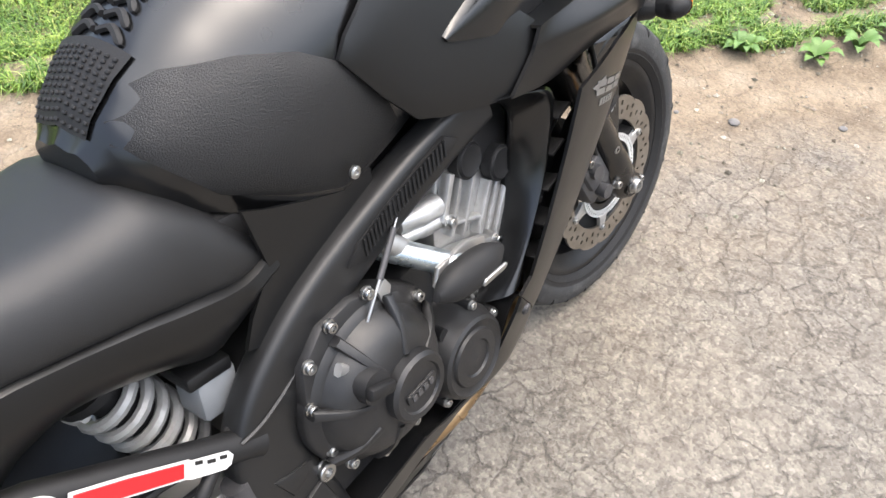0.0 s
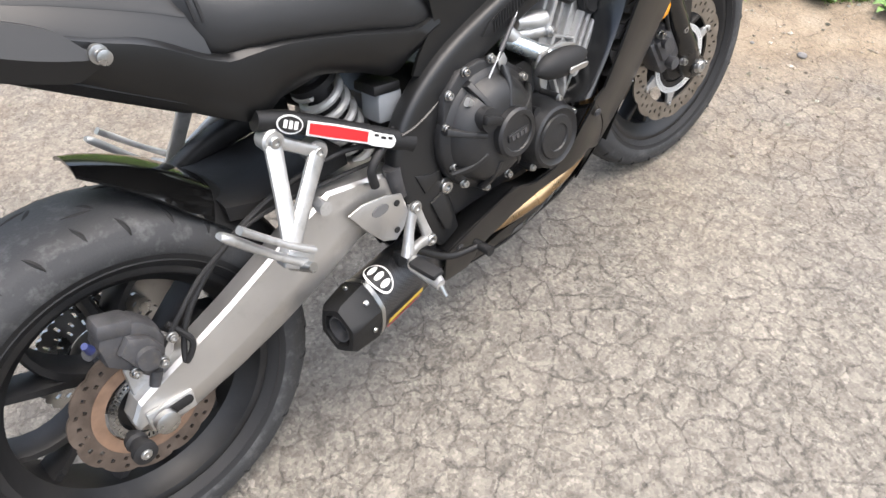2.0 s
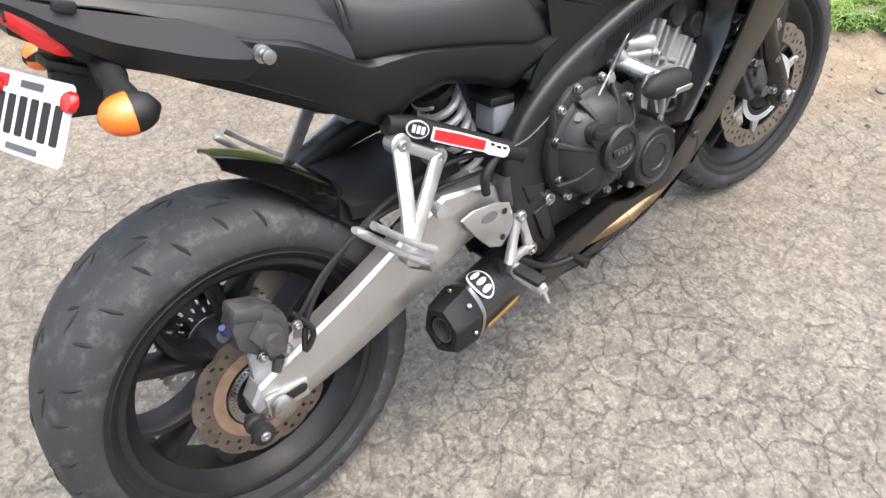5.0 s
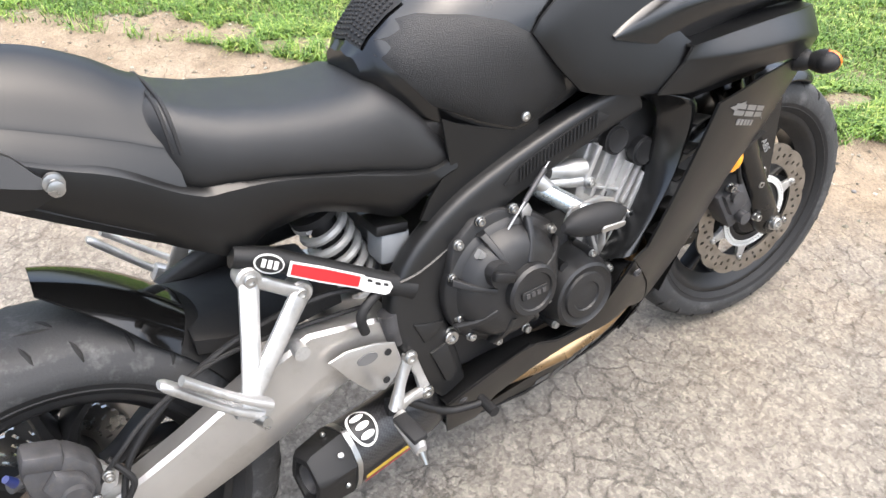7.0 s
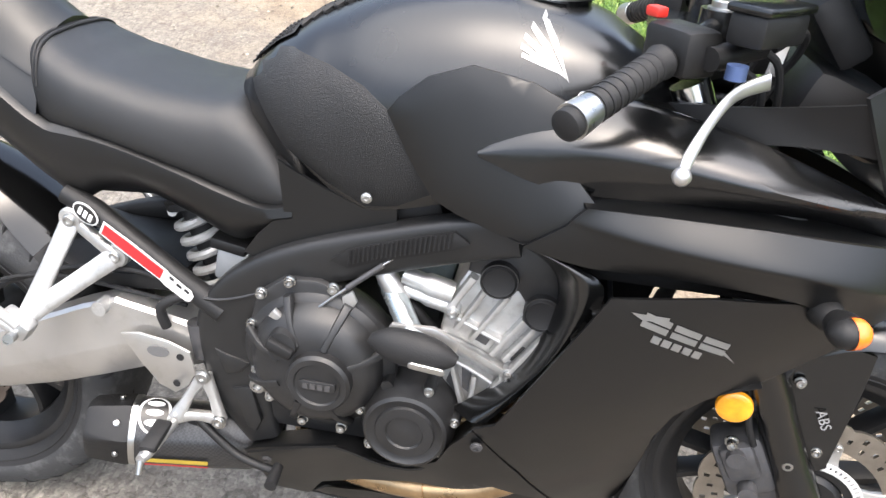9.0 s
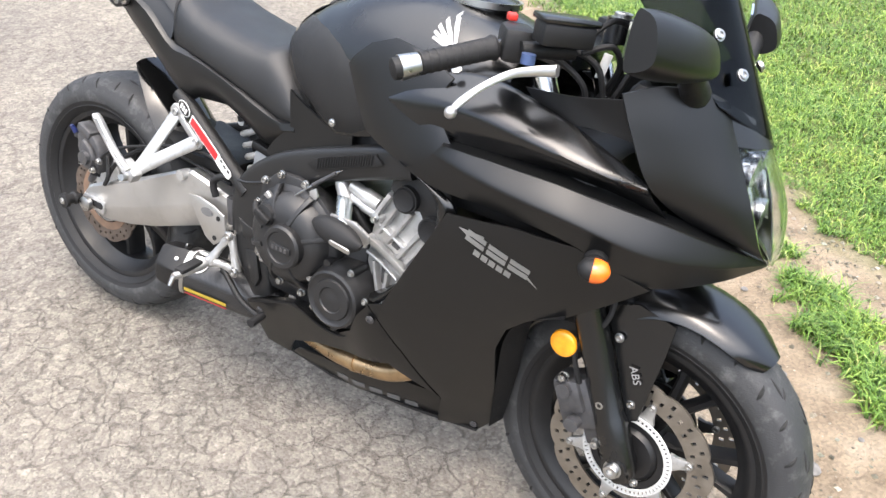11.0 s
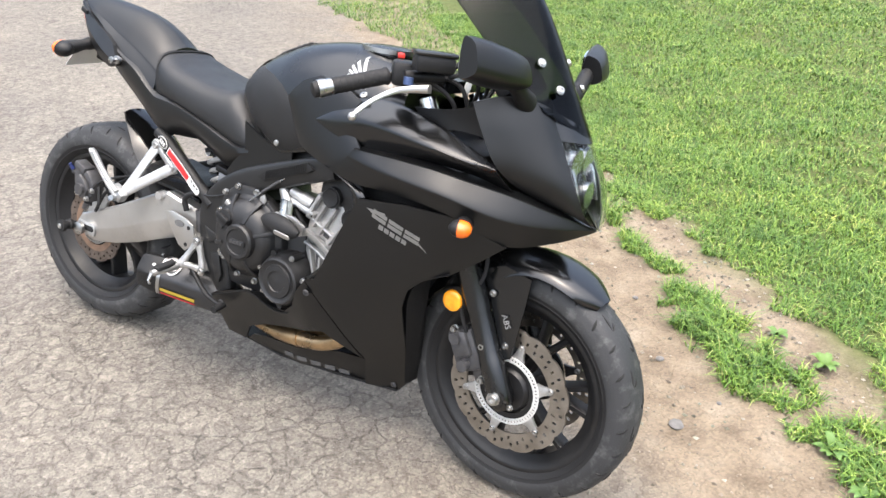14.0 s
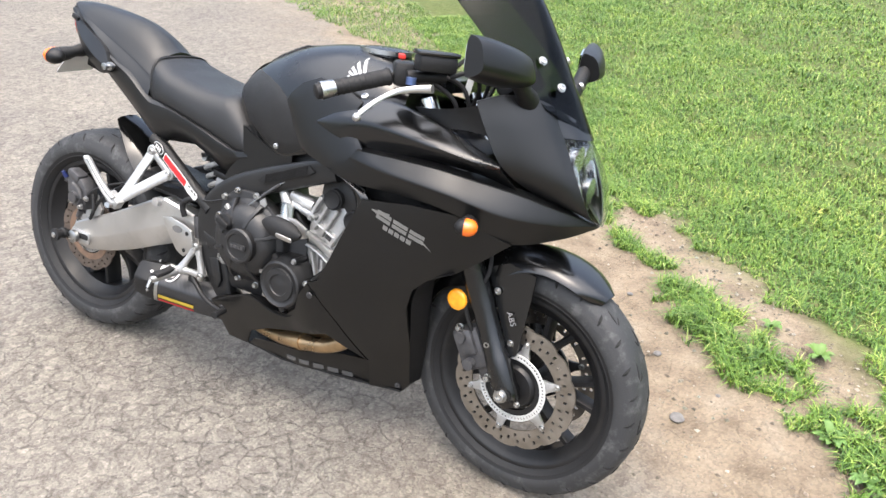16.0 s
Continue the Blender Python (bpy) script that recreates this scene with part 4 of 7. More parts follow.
# spine-shaped upper part of the pad
for i in range(7):
    u = 0.72 + i * 0.13
    rib = bmesh.new()
    for s in (-1, 1):
        tube(smooth_line([on_tank(u, 0.004 * s) + Vector((0, 0, 0.003)), on_tank(u + 0.05, 0.022 * s) + Vector((0, 0, 0.003)), on_tank(u - 0.04, (0.042 - 0.003 * i) * s) + Vector((0, 0, 0.002))], 4), [0.004] * 4 + [0.005] * 4 + [0.002], 6, rib)
    part("pad_rib", rib, RUBBERDARK, tp)
# filler cap, wing and name bars
cap_c = Vector((0.955, 0, 1.004))
cap = bmesh.new()
lathe([(0.0001, 0.012), (0.03, 0.012), (0.045, 0.010), (0.058, 0.006), (0.062, 0.0), (0.062, -0.01), (0.0001, -0.01)], 40, (0, 0, 0), cap)
cap = moved(cap, Matrix.Translation(cap_c) @ pose(0, 0, 0, 90, 0, 0) @ Matrix.Rotation(radians(0), 4, "Y"))
cap_ob = part("filler_cap", cap, SATIN, tank, "round black filler cap with a bright rim")
part("cap_ring", moved(lathe([(0.062, -0.004), (0.068, -0.004), (0.068, 0.007), (0.062, 0.007)], 48, (0, 0, 0), None, True), Matrix.Translation(cap_c) @ pose(0, 0, 0, 90, 0, 0)), STEEL, cap_ob)
for s in (-1, 1):
    # feathered wing of five bars fanning out from one root
    for i in range(5):
        ang, ln = radians(112 + 10 * i), 0.105 - 0.012 * i
        rx_, rz_ = 1.0 - 0.002 * i, 0.922 + 0.002 * i
        dx_, dz_ = math.cos(ang), math.sin(ang) * 0.72
        line = [(rx_, rz_), (rx_ + dx_ * ln * 0.6 + 0.004, rz_ + dz_ * ln * 0.6 + 0.001), (rx_ + dx_ * ln, rz_ + dz_ * ln), (rx_ + dx_ * ln * 0.94 - 0.0045, rz_ + dz_ * ln * 0.94 - 0.003), (rx_ + dx_ * ln * 0.5 - 0.002, rz_ + dz_ * ln * 0.5 - 0.002)]
        part("wing_bar", sheet(line, lambda x, z: s * -tank_y(x, z), 0.001, 0.012, 0.0012, False), SILVERSTICK, tank)
    for i in range(5):
        x0 = 0.885 + 0.018 * i
        part("name_bar", sheet([(x0, 0.894), (x0 + 0.013, 0.894), (x0 + 0.013, 0.908), (x0, 0.908)], lambda x, z: s * -tank_y(x, z), 0.001, 0.01, 0.0012, False), SILVERSTICK, tank)

# seat: x, top, lower edge, half width
SEAT = table_at([(0.252, 0.890, 0.79, 0.090), (0.272, 0.894, 0.785, 0.110), (0.30, 0.880, 0.778, 0.121), (0.34, 0.864, 0.775, 0.128), (0.44, 0.843, 0.753, 0.132),
                 (0.52, 0.836, 0.73, 0.131), (0.56, 0.836, 0.715, 0.130), (0.60, 0.806, 0.702, 0.129), (0.635, 0.762, 0.700, 0.128), (0.656, 0.722, 0.708, 0.126)])


def seat_half(x):
    zt, zb, w = SEAT(x)
    d = zt - zb
    return [(0, zt), (0.4 * w, zt - 0.002), (0.72 * w, zt - 0.07 * d), (0.92 * w, zt - 0.26 * d), (w, zt - 0.6 * d), (w * 1.005, zb + 0.1 * d), (0.97 * w, zb)]


seat = part("rider_seat", body(list(np.linspace(0.252, 0.30, 8)) + list(np.linspace(0.31, 0.656, 24)), seat_half), VINYL, BIKE, "black vinyl rider seat with a raised back")
for xs_ in (0.268, 0.276):
    seam = []
    for i in range(15):
        q = -1 + 2 * i / 14
        h = smooth_line([(0, y, z) for y, z in seat_half(xs_)], 4)
        j = int(abs(q) * 16)
        seam.append(Vector((xs_ + 0.002, math.copysign(h[j].y, q), h[j].z + 0.001)))
    part("seat_piping", tube(smooth_line(seam, 2), 0.0028, 8), RUBBERDARK, seat, "raised piping across the seat back")

# tail: x, top, half width and height of the creased shoulder, half width and height of the lower edge
COWL = table_at([(-0.128, 1.000, 0.028, 0.993, 0.030, 0.988), (-0.09, 1.002, 0.046, 0.978, 0.050, 0.970), (-0.05, 1.002, 0.060, 0.963, 0.066, 0.952), (0.04, 0.994, 0.075, 0.931, 0.090, 0.914), (0.12, 0.982, 0.086, 0.903, 0.105, 0.866), (0.172, 0.966, 0.091, 0.881, 0.112, 0.838), (0.225, 0.938, 0.096, 0.858, 0.117, 0.805), (0.272, 0.905, 0.100, 0.836, 0.121, 0.775)])


def cowl_half(x):
    zt, yc, zc, yb, zb = COWL(x)
    d = zt - zc
    return [(0, zt), (0.36 * yc, zt - 0.10 * d), (0.70 * yc, zt - 0.42 * d), (0.94 * yc, zc + 0.13 * d), (yc, zc), (yc + 0.06 * (yb - yc), zc - 0.08 * (zc - zb)), (yc + 0.55 * (yb - yc), zc - 0.5 * (zc - zb)), (yb, zb), (yb - 0.006, zb - 0.004)]


part("tail_cowl", body(list(np.linspace(-0.128, 0.272, 26)), cowl_half), BLACK, BIKE, "satin black single-seat tail cowl", 17)
# side panel under the seat: x, top, lower edge, half width
SIDE = table_at([(-0.116, 0.983, 0.966, 0.04), (-0.08, 0.965, 0.922, 0.062), (-0.04, 0.944, 0.888, 0.078), (0.05, 0.905, 0.842, 0.099), (0.13, 0.866, 0.782, 0.112), (0.20, 0.836, 0.735, 0.120), (0.28, 0.785, 0.682, 0.127), (0.32, 0.779, 0.664, 0.130), (0.36, 0.774, 0.686, 0.133), (0.42, 0.76, 0.692, 0.135), (0.50, 0.738, 0.664, 0.137), (0.56, 0.718, 0.636, 0.137), (0.61, 0.704, 0.655, 0.137), (0.652, 0.712, 0.665, 0.136)])


def side_panel(s):
    rings = []
    for x in list(np.linspace(-0.116, 0.652, 56)):
        zt, zb, w = SIDE(x)
        m = zb + (zt - zb) * 0.62
        out = [(w - 0.010, zt), (w, zt - 0.08 * (zt - zb)), (w + 0.003, m), (w - 0.006, zb + 0.25 * (zt - zb)), (w - 0.024, zb)]
        inn = [(y - 0.006, z) for y, z in out[::-1]]
        rings.append([Vector((x, s * y, z)) for y, z in out + inn])
    return skin(rings)


for s in (-1, 1):
    sp = part("tail_side", side_panel(s), BLACK, BIKE, "matte black panel below the seat")
    # the hip of the tail, creased along its length: the upper facet looks to the sky
    HIP = table_at([(-0.122, 0.982, 0.976, 0.970, 0.046), (-0.075, 0.961, 0.940, 0.922, 0.073), (-0.029, 0.942, 0.909, 0.880, 0.094), (0.02, 0.923, 0.885, 0.852, 0.111), (0.059, 0.908, 0.866, 0.836, 0.121), (0.101, 0.884, 0.850, 0.822, 0.128), (0.128, 0.850, 0.842, 0.830, 0.129)], 6)
    rings = []
    for x in np.linspace(-0.122, 0.128, 30):
        zt, zc, zb, yc = HIP(x)
        rings.append([Vector((x, s * y, z)) for y, z in ((yc - 0.40 * (zt - zc) - 0.012, zt - 0.001), (yc - 0.40 * (zt - zc), zt), (yc - 0.20 * (zt - zc), (zt + zc) / 2), (yc, zc), (yc - 0.06 * (zc - zb), (zc + zb) / 2), (yc - 0.14 * (zc - zb), zb), (yc - 0.02, zb))])
    part("tail_hip", skin(rings), BLACK, sp, "", 16)
    part("strap_clip", block((-0.062, s * 0.082, 0.958), (0.026, 0.010, 0.014), (0, 24, 0), 0.003), RUBBERDARK, sp, "small black clip on the cowl's edge")
    spool_b = bmesh.new()
    lathe([(0.007, -s * 0.03), (0.007, -s * 0.008), (0.012, -s * 0.006), (0.012, s * 0.002), (0.006, s * 0.003), (0.006, s * 0.014), (0.0095, s * 0.015), (0.0095, s * 0.020), (0.005, s * 0.021)], 24, (0.133, s * 0.128, 0.846), spool_b)
    part("bobbin", spool_b, STEEL, sp, "steel spool bolt")
for s in (-1, 1):
    part("filler_panel", sheet([(0.634, 0.775), (0.66, 0.760), (0.70, 0.743), (0.757, 0.722), (0.775, 0.728), (0.80, 0.735), (0.80, 0.69), (0.74, 0.665), (0.68, 0.640), (0.62, 0.612), (0.58, 0.630), (0.60, 0.66), (0.640, 0.700)], lambda x, z: s * (0.1375 + 0.05 * max(0, x - 0.66)), 0.006, 0.016, 0, False, 0.0), BLACK, BIKE, "black panel between seat and tank")
# undertail tray
part("undertail", skin([[Vector((x, -w, z)), Vector((x, -w * 0.8, z - 0.02)), Vector((x, w * 0.8, z - 0.02)), Vector((x, w, z)), Vector((x, w * 0.9, z + 0.03)), Vector((x, -w * 0.9, z + 0.03))] for x, z, w in ((-0.12, 0.955, 0.045), (-0.06, 0.905, 0.065), (0.02, 0.865, 0.085), (0.12, 0.80, 0.10), (0.22, 0.735, 0.108), (0.32, 0.69, 0.11), (0.45, 0.70, 0.11), (0.60, 0.68, 0.11))]), PLASTIC, BIKE, "black plastic undertail")
# tail light
part("tail_light", skin([[Vector((x, y, z)) for y, z in ((-w, zc - h), (-w * 1.05, zc), (-w, zc + h), (0, zc + h * 1.15), (w, zc + h), (w * 1.05, zc), (w, zc - h), (0, zc - h * 1.1))] for x, zc, h, w in ((-0.128, 0.968, 0.006, 0.032), (-0.120, 0.957, 0.011, 0.042), (-0.100, 0.934, 0.016, 0.053), (-0.080, 0.915, 0.015, 0.056), (-0.05, 0.905, 0.015, 0.05))]), REDLENS, BIKE, "red tail light under the tail tip")
# fender bracket and licence plate
br = part("plate_bracket", block((-0.055, 0, 0.865), (0.09, 0.05, 0.012), (0, 30, 0), 0.003), PLASTIC, BIKE, "black plate bracket")
part("bracket_wing", slab([(-0.03, 0.885), (-0.045, 0.80), (-0.105, 0.815), (-0.09, 0.872)], -0.012, 0.012, 0.002), PLASTIC, br)
PLATE_M = Matrix.Translation((-0.134, 0.0, 0.828)) @ pose(0, 0, 0, 0, 0, -74) @ pose(0, 0, 0, -36, 0, 0)


def rounded_rect(w, h, r, n=5):
    pts = []
    for cx, cz, a0 in ((w / 2 - r, h / 2 - r, 0), (-w / 2 + r, h / 2 - r, 90), (-w / 2 + r, -h / 2 + r, 180), (w / 2 - r, -h / 2 + r, 270)):
        pts += [(cx + r * math.cos(radians(a0 + 90 * i / n)), cz + r * math.sin(radians(a0 + 90 * i / n))) for i in range(n + 1)]
    return pts


plate = part("licence_plate", moved(slab(rounded_rect(0.178, 0.102, 0.01), -0.001, 0.001, 0.0004), PLATE_M), PLATE, BIKE, "white licence plate with black bars")
for i in range(6):
    part("plate_bar", moved(slab(rounded_rect(0.016, 0.05, 0.003), -0.0022, -0.0012, 0, bm=None), PLATE_M @ Matrix.Translation(((i - 2.5) * 0.026, 0, -0.002))), BLACKSTICK, plate)
part("plate_top_bar", moved(slab(rounded_rect(0.05, 0.009, 0.002), -0.0022, -0.0012, 0), PLATE_M @ Matrix.Translation((0.0, 0, 0.038))), GREYSTICK, plate)
part("plate_low_bar", moved(slab(rounded_rect(0.07, 0.008, 0.002), -0.0022, -0.0012, 0), PLATE_M @ Matrix.Translation((0.0, 0, -0.041))), GREYSTICK, plate)
part("plate_red_tab", moved(slab(rounded_rect(0.022, 0.016, 0.002), -0.0022, -0.0012, 0), PLATE_M @ Matrix.Translation((-0.066, 0, 0.038))), REDSTICK, plate)
for y in (-0.1, 0.085):
    part("plate_reflector", moved(lathe([(0.0001, -0.010), (0.011, -0.009), (0.0135, -0.005), (0.0135, 0.0), (0.0001, 0.0)], 20, (0, 0, 0)), PLATE_M @ Matrix.Translation((y * -0.9, -0.002, 0.03))), REDLENS, plate)


def turn_signal(root, tip, s, r=0.034, length=0.085, back=False):
    """A stalked turn signal: rubber stalk, teardrop housing, orange lens facing out."""
    root, tip = Vector(root), Vector(tip)
    d = (tip - root).normalized()
    st = part("turn_signal", tube([root, root + (tip - root) * 0.35, root + (tip - root) * 0.5, root + (tip - root) * 0.72, tip], [0.02, 0.019, 0.015, 0.02, 0.022], 16), PLASTIC, BIKE, "black stalked turn signal with an orange lens")
    along = Vector((1, 0, 0)) - d * d.x
    along.normalize()
    up = d.cross(along)
    rings, lens = [], []
    for i in range(9):
        t = -1 + 2 * i / 8
        k = math.sqrt(max(0.02, 1 - abs(t) ** 2.3))
        rings.append([tip + along * (t * length * 0.5) + (up * math.cos(a) * 0.85 + d * math.sin(a)) * r * k for a in (2 * math.pi * j / 16 for j in range(16))])
    part("housing", skin(rings), PLASTIC, st)
    for i in range(8):
        t = -0.97 + 1.05 * i / 7 if back else -0.12 + 1.09 * i / 7
        k = math.sqrt(max(0.02, 1 - abs(t) ** 2.3)) * 1.045
        lens.append([tip + along * (t * length * 0.5) + (up * math.cos(a) * 0.85 + d * math.sin(a)) * r * k for a in (radians(-70 + 320 * j / 15 if back else -25 + 230 * j / 15) for j in range(16))])
    part("lens", skin(lens, None, False, False), ORANGE, st, "orange lens")
    return st


for s in (-1, 1):
    turn_signal((-0.035, s * 0.045, 0.875), (-0.055, s * 0.16, 0.848), s, 0.027, 0.07, True)


# ---------------------------------------------------------------- fairing
def mirrored_part(name, bm, material, parent, label="", sharp=38):
    other = flipped(bm)
    a = part(name, bm, material, parent, label, sharp)
    b = part(name, other, material, parent, label, sharp)
    return a, b


def right(rows):
    return [[(x, -y, z) for x, y, z in r] for r in rows]


shoulder_y = quadric([(0.79, -0.163, 0.862), (0.853, -0.170, 0.765), (0.951, -0.219, 0.738), (0.908, -0.194, 0.84), (1.046, -0.224, 0.797), (0.888, -0.178, 0.93), (1.092, -0.238, 0.703), (1.0, -0.17, 0.92)])
mirrored_part("shoulder_fairing", sheet([(0.785, 0.866), (0.80, 0.886), (0.835, 0.915), (0.888, 0.935), (0.96, 0.925), (1.02, 0.90), (1.0, 0.85), (1.05, 0.80), (1.045, 0.775), (1.02, 0.752), (0.985, 0.736), (0.951, 0.740), (0.885, 0.755), (0.853, 0.767), (0.82, 0.81)], shoulder_y, 0.005, 0.018, 0.0, False, 0.004), BLACK, BIKE, "matte black shoulder fairing beside the tank")
leaf_rows = right([[(0.905, 0.192, 0.842), (0.97, 0.172, 0.892), (1.06, 0.160, 0.912), (1.20, 0.168, 0.888), (1.31, 0.182, 0.853), (1.376, 0.192, 0.829)],
                   [(0.905, 0.197, 0.840), (0.98, 0.206, 0.862), (1.08, 0.216, 0.866), (1.21, 0.222, 0.848), (1.31, 0.214, 0.832), (1.378, 0.198, 0.823)],
                   [(0.907, 0.198, 0.835), (0.98, 0.209, 0.814), (1.06, 0.202, 0.805), (1.20, 0.196, 0.808), (1.32, 0.180, 0.800), (1.405, 0.150, 0.776)]])
mirrored_part("upper_fairing", grid_patch(leaf_rows, 6, 0.005), SATIN, BIKE, "satin black upper side fairing")
blade_rows = right([[(1.040, 0.229, 0.799), (1.10, 0.230, 0.801), (1.17, 0.231, 0.801), (1.27, 0.222, 0.797), (1.40, 0.176, 0.776), (1.49, 0.098, 0.742), (1.552, 0.007, 0.709)],
                    [(1.026, 0.229, 0.783), (1.10, 0.242, 0.776), (1.17, 0.250, 0.772), (1.28, 0.245, 0.762), (1.40, 0.197, 0.734), (1.49, 0.110, 0.716), (1.553, 0.008, 0.707)],
                    [(1.017, 0.228, 0.772), (1.09, 0.239, 0.762), (1.17, 0.247, 0.757), (1.28, 0.243, 0.748), (1.40, 0.194, 0.716), (1.49, 0.106, 0.706), (1.553, 0.007, 0.706)],
                    [(0.972, 0.225, 0.738), (1.05, 0.228, 0.724), (1.15, 0.231, 0.726), (1.29, 0.228, 0.716), (1.40, 0.165, 0.662), (1.49, 0.085, 0.675), (1.552, 0.005, 0.702)]])
mirrored_part("lower_blade", grid_patch(blade_rows, 6, 0.005), BLACK, BIKE, "matte black pointed fairing blade")
ledge_rows = right([[(1.030, 0.200, 0.803), (1.15, 0.190, 0.808), (1.27, 0.178, 0.803), (1.39, 0.140, 0.783), (1.48, 0.068, 0.749), (1.550, 0.004, 0.713)],
                    [(1.040, 0.2285, 0.800), (1.15, 0.2305, 0.802), (1.27, 0.2225, 0.798), (1.40, 0.1765, 0.777), (1.49, 0.0985, 0.743), (1.552, 0.0075, 0.710)]])
mirrored_part("blade_ledge", grid_patch(ledge_rows, 6, 0.004, (0, 0, -1)), BLACK, BIKE, "narrow ledge along the fairing blade")
cowl_rows = right([[(1.308, 0.212, 0.954), (1.355, 0.178, 0.973), (1.405, 0.122, 0.970), (1.43, 0.085, 0.957)],
                   [(1.335, 0.208, 0.90), (1.39, 0.172, 0.905), (1.44, 0.117, 0.905), (1.462, 0.078, 0.895)],
                   [(1.376, 0.190, 0.828), (1.43, 0.155, 0.82), (1.482, 0.115, 0.815), (1.51, 0.083, 0.81)],
                   [(1.43, 0.122, 0.773), (1.475, 0.100, 0.761), (1.517, 0.080, 0.750), (1.54, 0.06, 0.742)],
                   [(1.49, 0.066, 0.746), (1.517, 0.050, 0.735), (1.540, 0.032, 0.722), (1.555, 0.012, 0.710)]])
mirrored_part("front_cowl", grid_patch(cowl_rows, 6, 0.005, (-0.6, 0.8, 0)), BLACK, BIKE, "matte black front cowl")
inner_rows = right([[(1.12, 0.125, 0.905), (1.22, 0.16, 0.920), (1.312, 0.206, 0.946)], [(1.18, 0.145, 0.868), (1.27, 0.178, 0.885), (1.35, 0.196, 0.885)]])
mirrored_part("inner_panel", grid_patch(inner_rows, 8, 0.005), PLASTIC, BIKE, "black inner fairing panel")
cbr_y = quadric([(1.092, -0.246, 0.703), (1.235, -0.224, 0.64), (1.30, -0.226, 0.71), (0.943, -0.221, 0.421), (1.123, -0.045, 0.165), (1.02, -0.236, 0.56), (1.20, -0.185, 0.50), (1.18, -0.12, 0.36), (1.05, -0.15, 0.3), (1.41, -0.155, 0.657), (1.30, -0.19, 0.57)])
mirrored_part("side_fairing", sheet([(1.083, 0.700), (1.20, 0.713), (1.30, 0.710), (1.415, 0.660), (1.36, 0.612), (1.30, 0.565), (1.235, 0.532), (1.200, 0.498), (1.183, 0.445), (1.178, 0.345), (1.165, 0.20), (1.13, 0.15), (1.05, 0.155), (1.07, 0.25), (1.005, 0.36), (0.935, 0.452), (0.965, 0.465)], cbr_y, 0.005, 0.018, 0.0, False, 0.0015), BLACK, BIKE, "matte black side fairing with pale bars")
mirrored_part("inner_fairing", grid_patch(right([[(1.30, 0.188, 0.566), (1.232, 0.183, 0.530), (1.195, 0.165, 0.47), (1.180, 0.122, 0.35), (1.166, 0.070, 0.20)], [(1.29, 0.14, 0.575), (1.235, 0.13, 0.545), (1.215, 0.11, 0.47), (1.20, 0.075, 0.35), (1.175, 0.03, 0.20)]]), 6, 0.005), PLASTIC, BIKE, "black inner edge of the wheel arch")
# recessed channel behind the side fairing
chan_rows = right([[(0.945, 0.205, 0.742), (1.015, 0.185, 0.690), (1.018, 0.165, 0.60), (0.968, 0.160, 0.50), (0.902, 0.172, 0.442)], [(0.965, 0.222, 0.742), (1.048, 0.222, 0.698), (1.036, 0.214, 0.605), (0.985, 0.210, 0.515), (0.928, 0.208, 0.452)], [(0.985, 0.222, 0.738), (1.076, 0.212, 0.692), (1.050, 0.208, 0.60), (1.003, 0.205, 0.52), (0.950, 0.212, 0.455)]])
mirrored_part("fairing_channel", grid_patch(chan_rows, 6, 0.005), SATIN, BIKE, "black channel between engine and side fairing")


for q in (-1, 1):
    for i in range(5):
        part("vent_fin", block((1.084 - 0.020 * i, q * 0.208, 0.660 - 0.045 * i), (0.034, 0.03, 0.004), (q * 8, -12, 0), 0.0012), PLASTIC, BIKE, "black vent fin behind the side fairing")


def belly_y(x, z):
    t = min(max((x - 0.84) / 0.12, 0), 1)
    t = t * t * (3 - 2 * t)
    return -(0.10 + (z - 0.15) * 0.45) * (1 - t) + cbr_y(x, z) * t


mirrored_part("belly_pan", sheet([(0.572, 0.283), (0.60, 0.302), (0.73, 0.353), (0.765, 0.335), (0.80, 0.325), (0.845, 0.328), (0.885, 0.36), (0.905, 0.41), (0.935, 0.450), (1.003, 0.356), (1.064, 0.252), (0.97, 0.312), (0.86, 0.278), (0.76, 0.25), (0.69, 0.215), (0.66, 0.16), (0.595, 0.165)], belly_y, 0.005, 0.018, 0.0, False, 0.0015), BLACK, BIKE, "matte black belly pan")
def lip_y(x, z):
    return -(0.10 + (z - 0.15) * 0.45) + 0.006 + max(0, x - 0.85) * 0.2


mirrored_part("belly_lip", sheet([(0.66, 0.155), (0.69, 0.185), (0.76, 0.198), (0.86, 0.205), (0.98, 0.235), (1.055, 0.235), (1.045, 0.155), (0.98, 0.152), (0.78, 0.142)], lip_y, 0.005, 0.018, 0.0, False, 0.002), BLACK, BIKE, "lower lip of the belly pan")
part("belly_floor", skin([[Vector((x, -w, z)), Vector((x, w, z)), Vector((x, w, z + 0.006)), Vector((x, -w, z + 0.006))] for x, z, w in ((0.60, 0.166, 0.10), (0.78, 0.145, 0.098), (0.98, 0.152, 0.08), (1.13, 0.152, 0.045))]), PLASTIC, BIKE, "black belly floor")
ledge = right([[(0.575, 0.160, 0.281), (0.65, 0.176, 0.318), (0.73, 0.191, 0.349), (0.80, 0.180, 0.322), (0.86, 0.184, 0.330), (0.90, 0.200, 0.385), (0.94, 0.205, 0.435), (0.99, 0.19, 0.40)], [(0.575, 0.10, 0.27), (0.65, 0.11, 0.30), (0.73, 0.12, 0.325), (0.80, 0.12, 0.305), (0.86, 0.12, 0.31), (0.90, 0.12, 0.36), (0.94, 0.11, 0.395), (0.99, 0.09, 0.38)]])
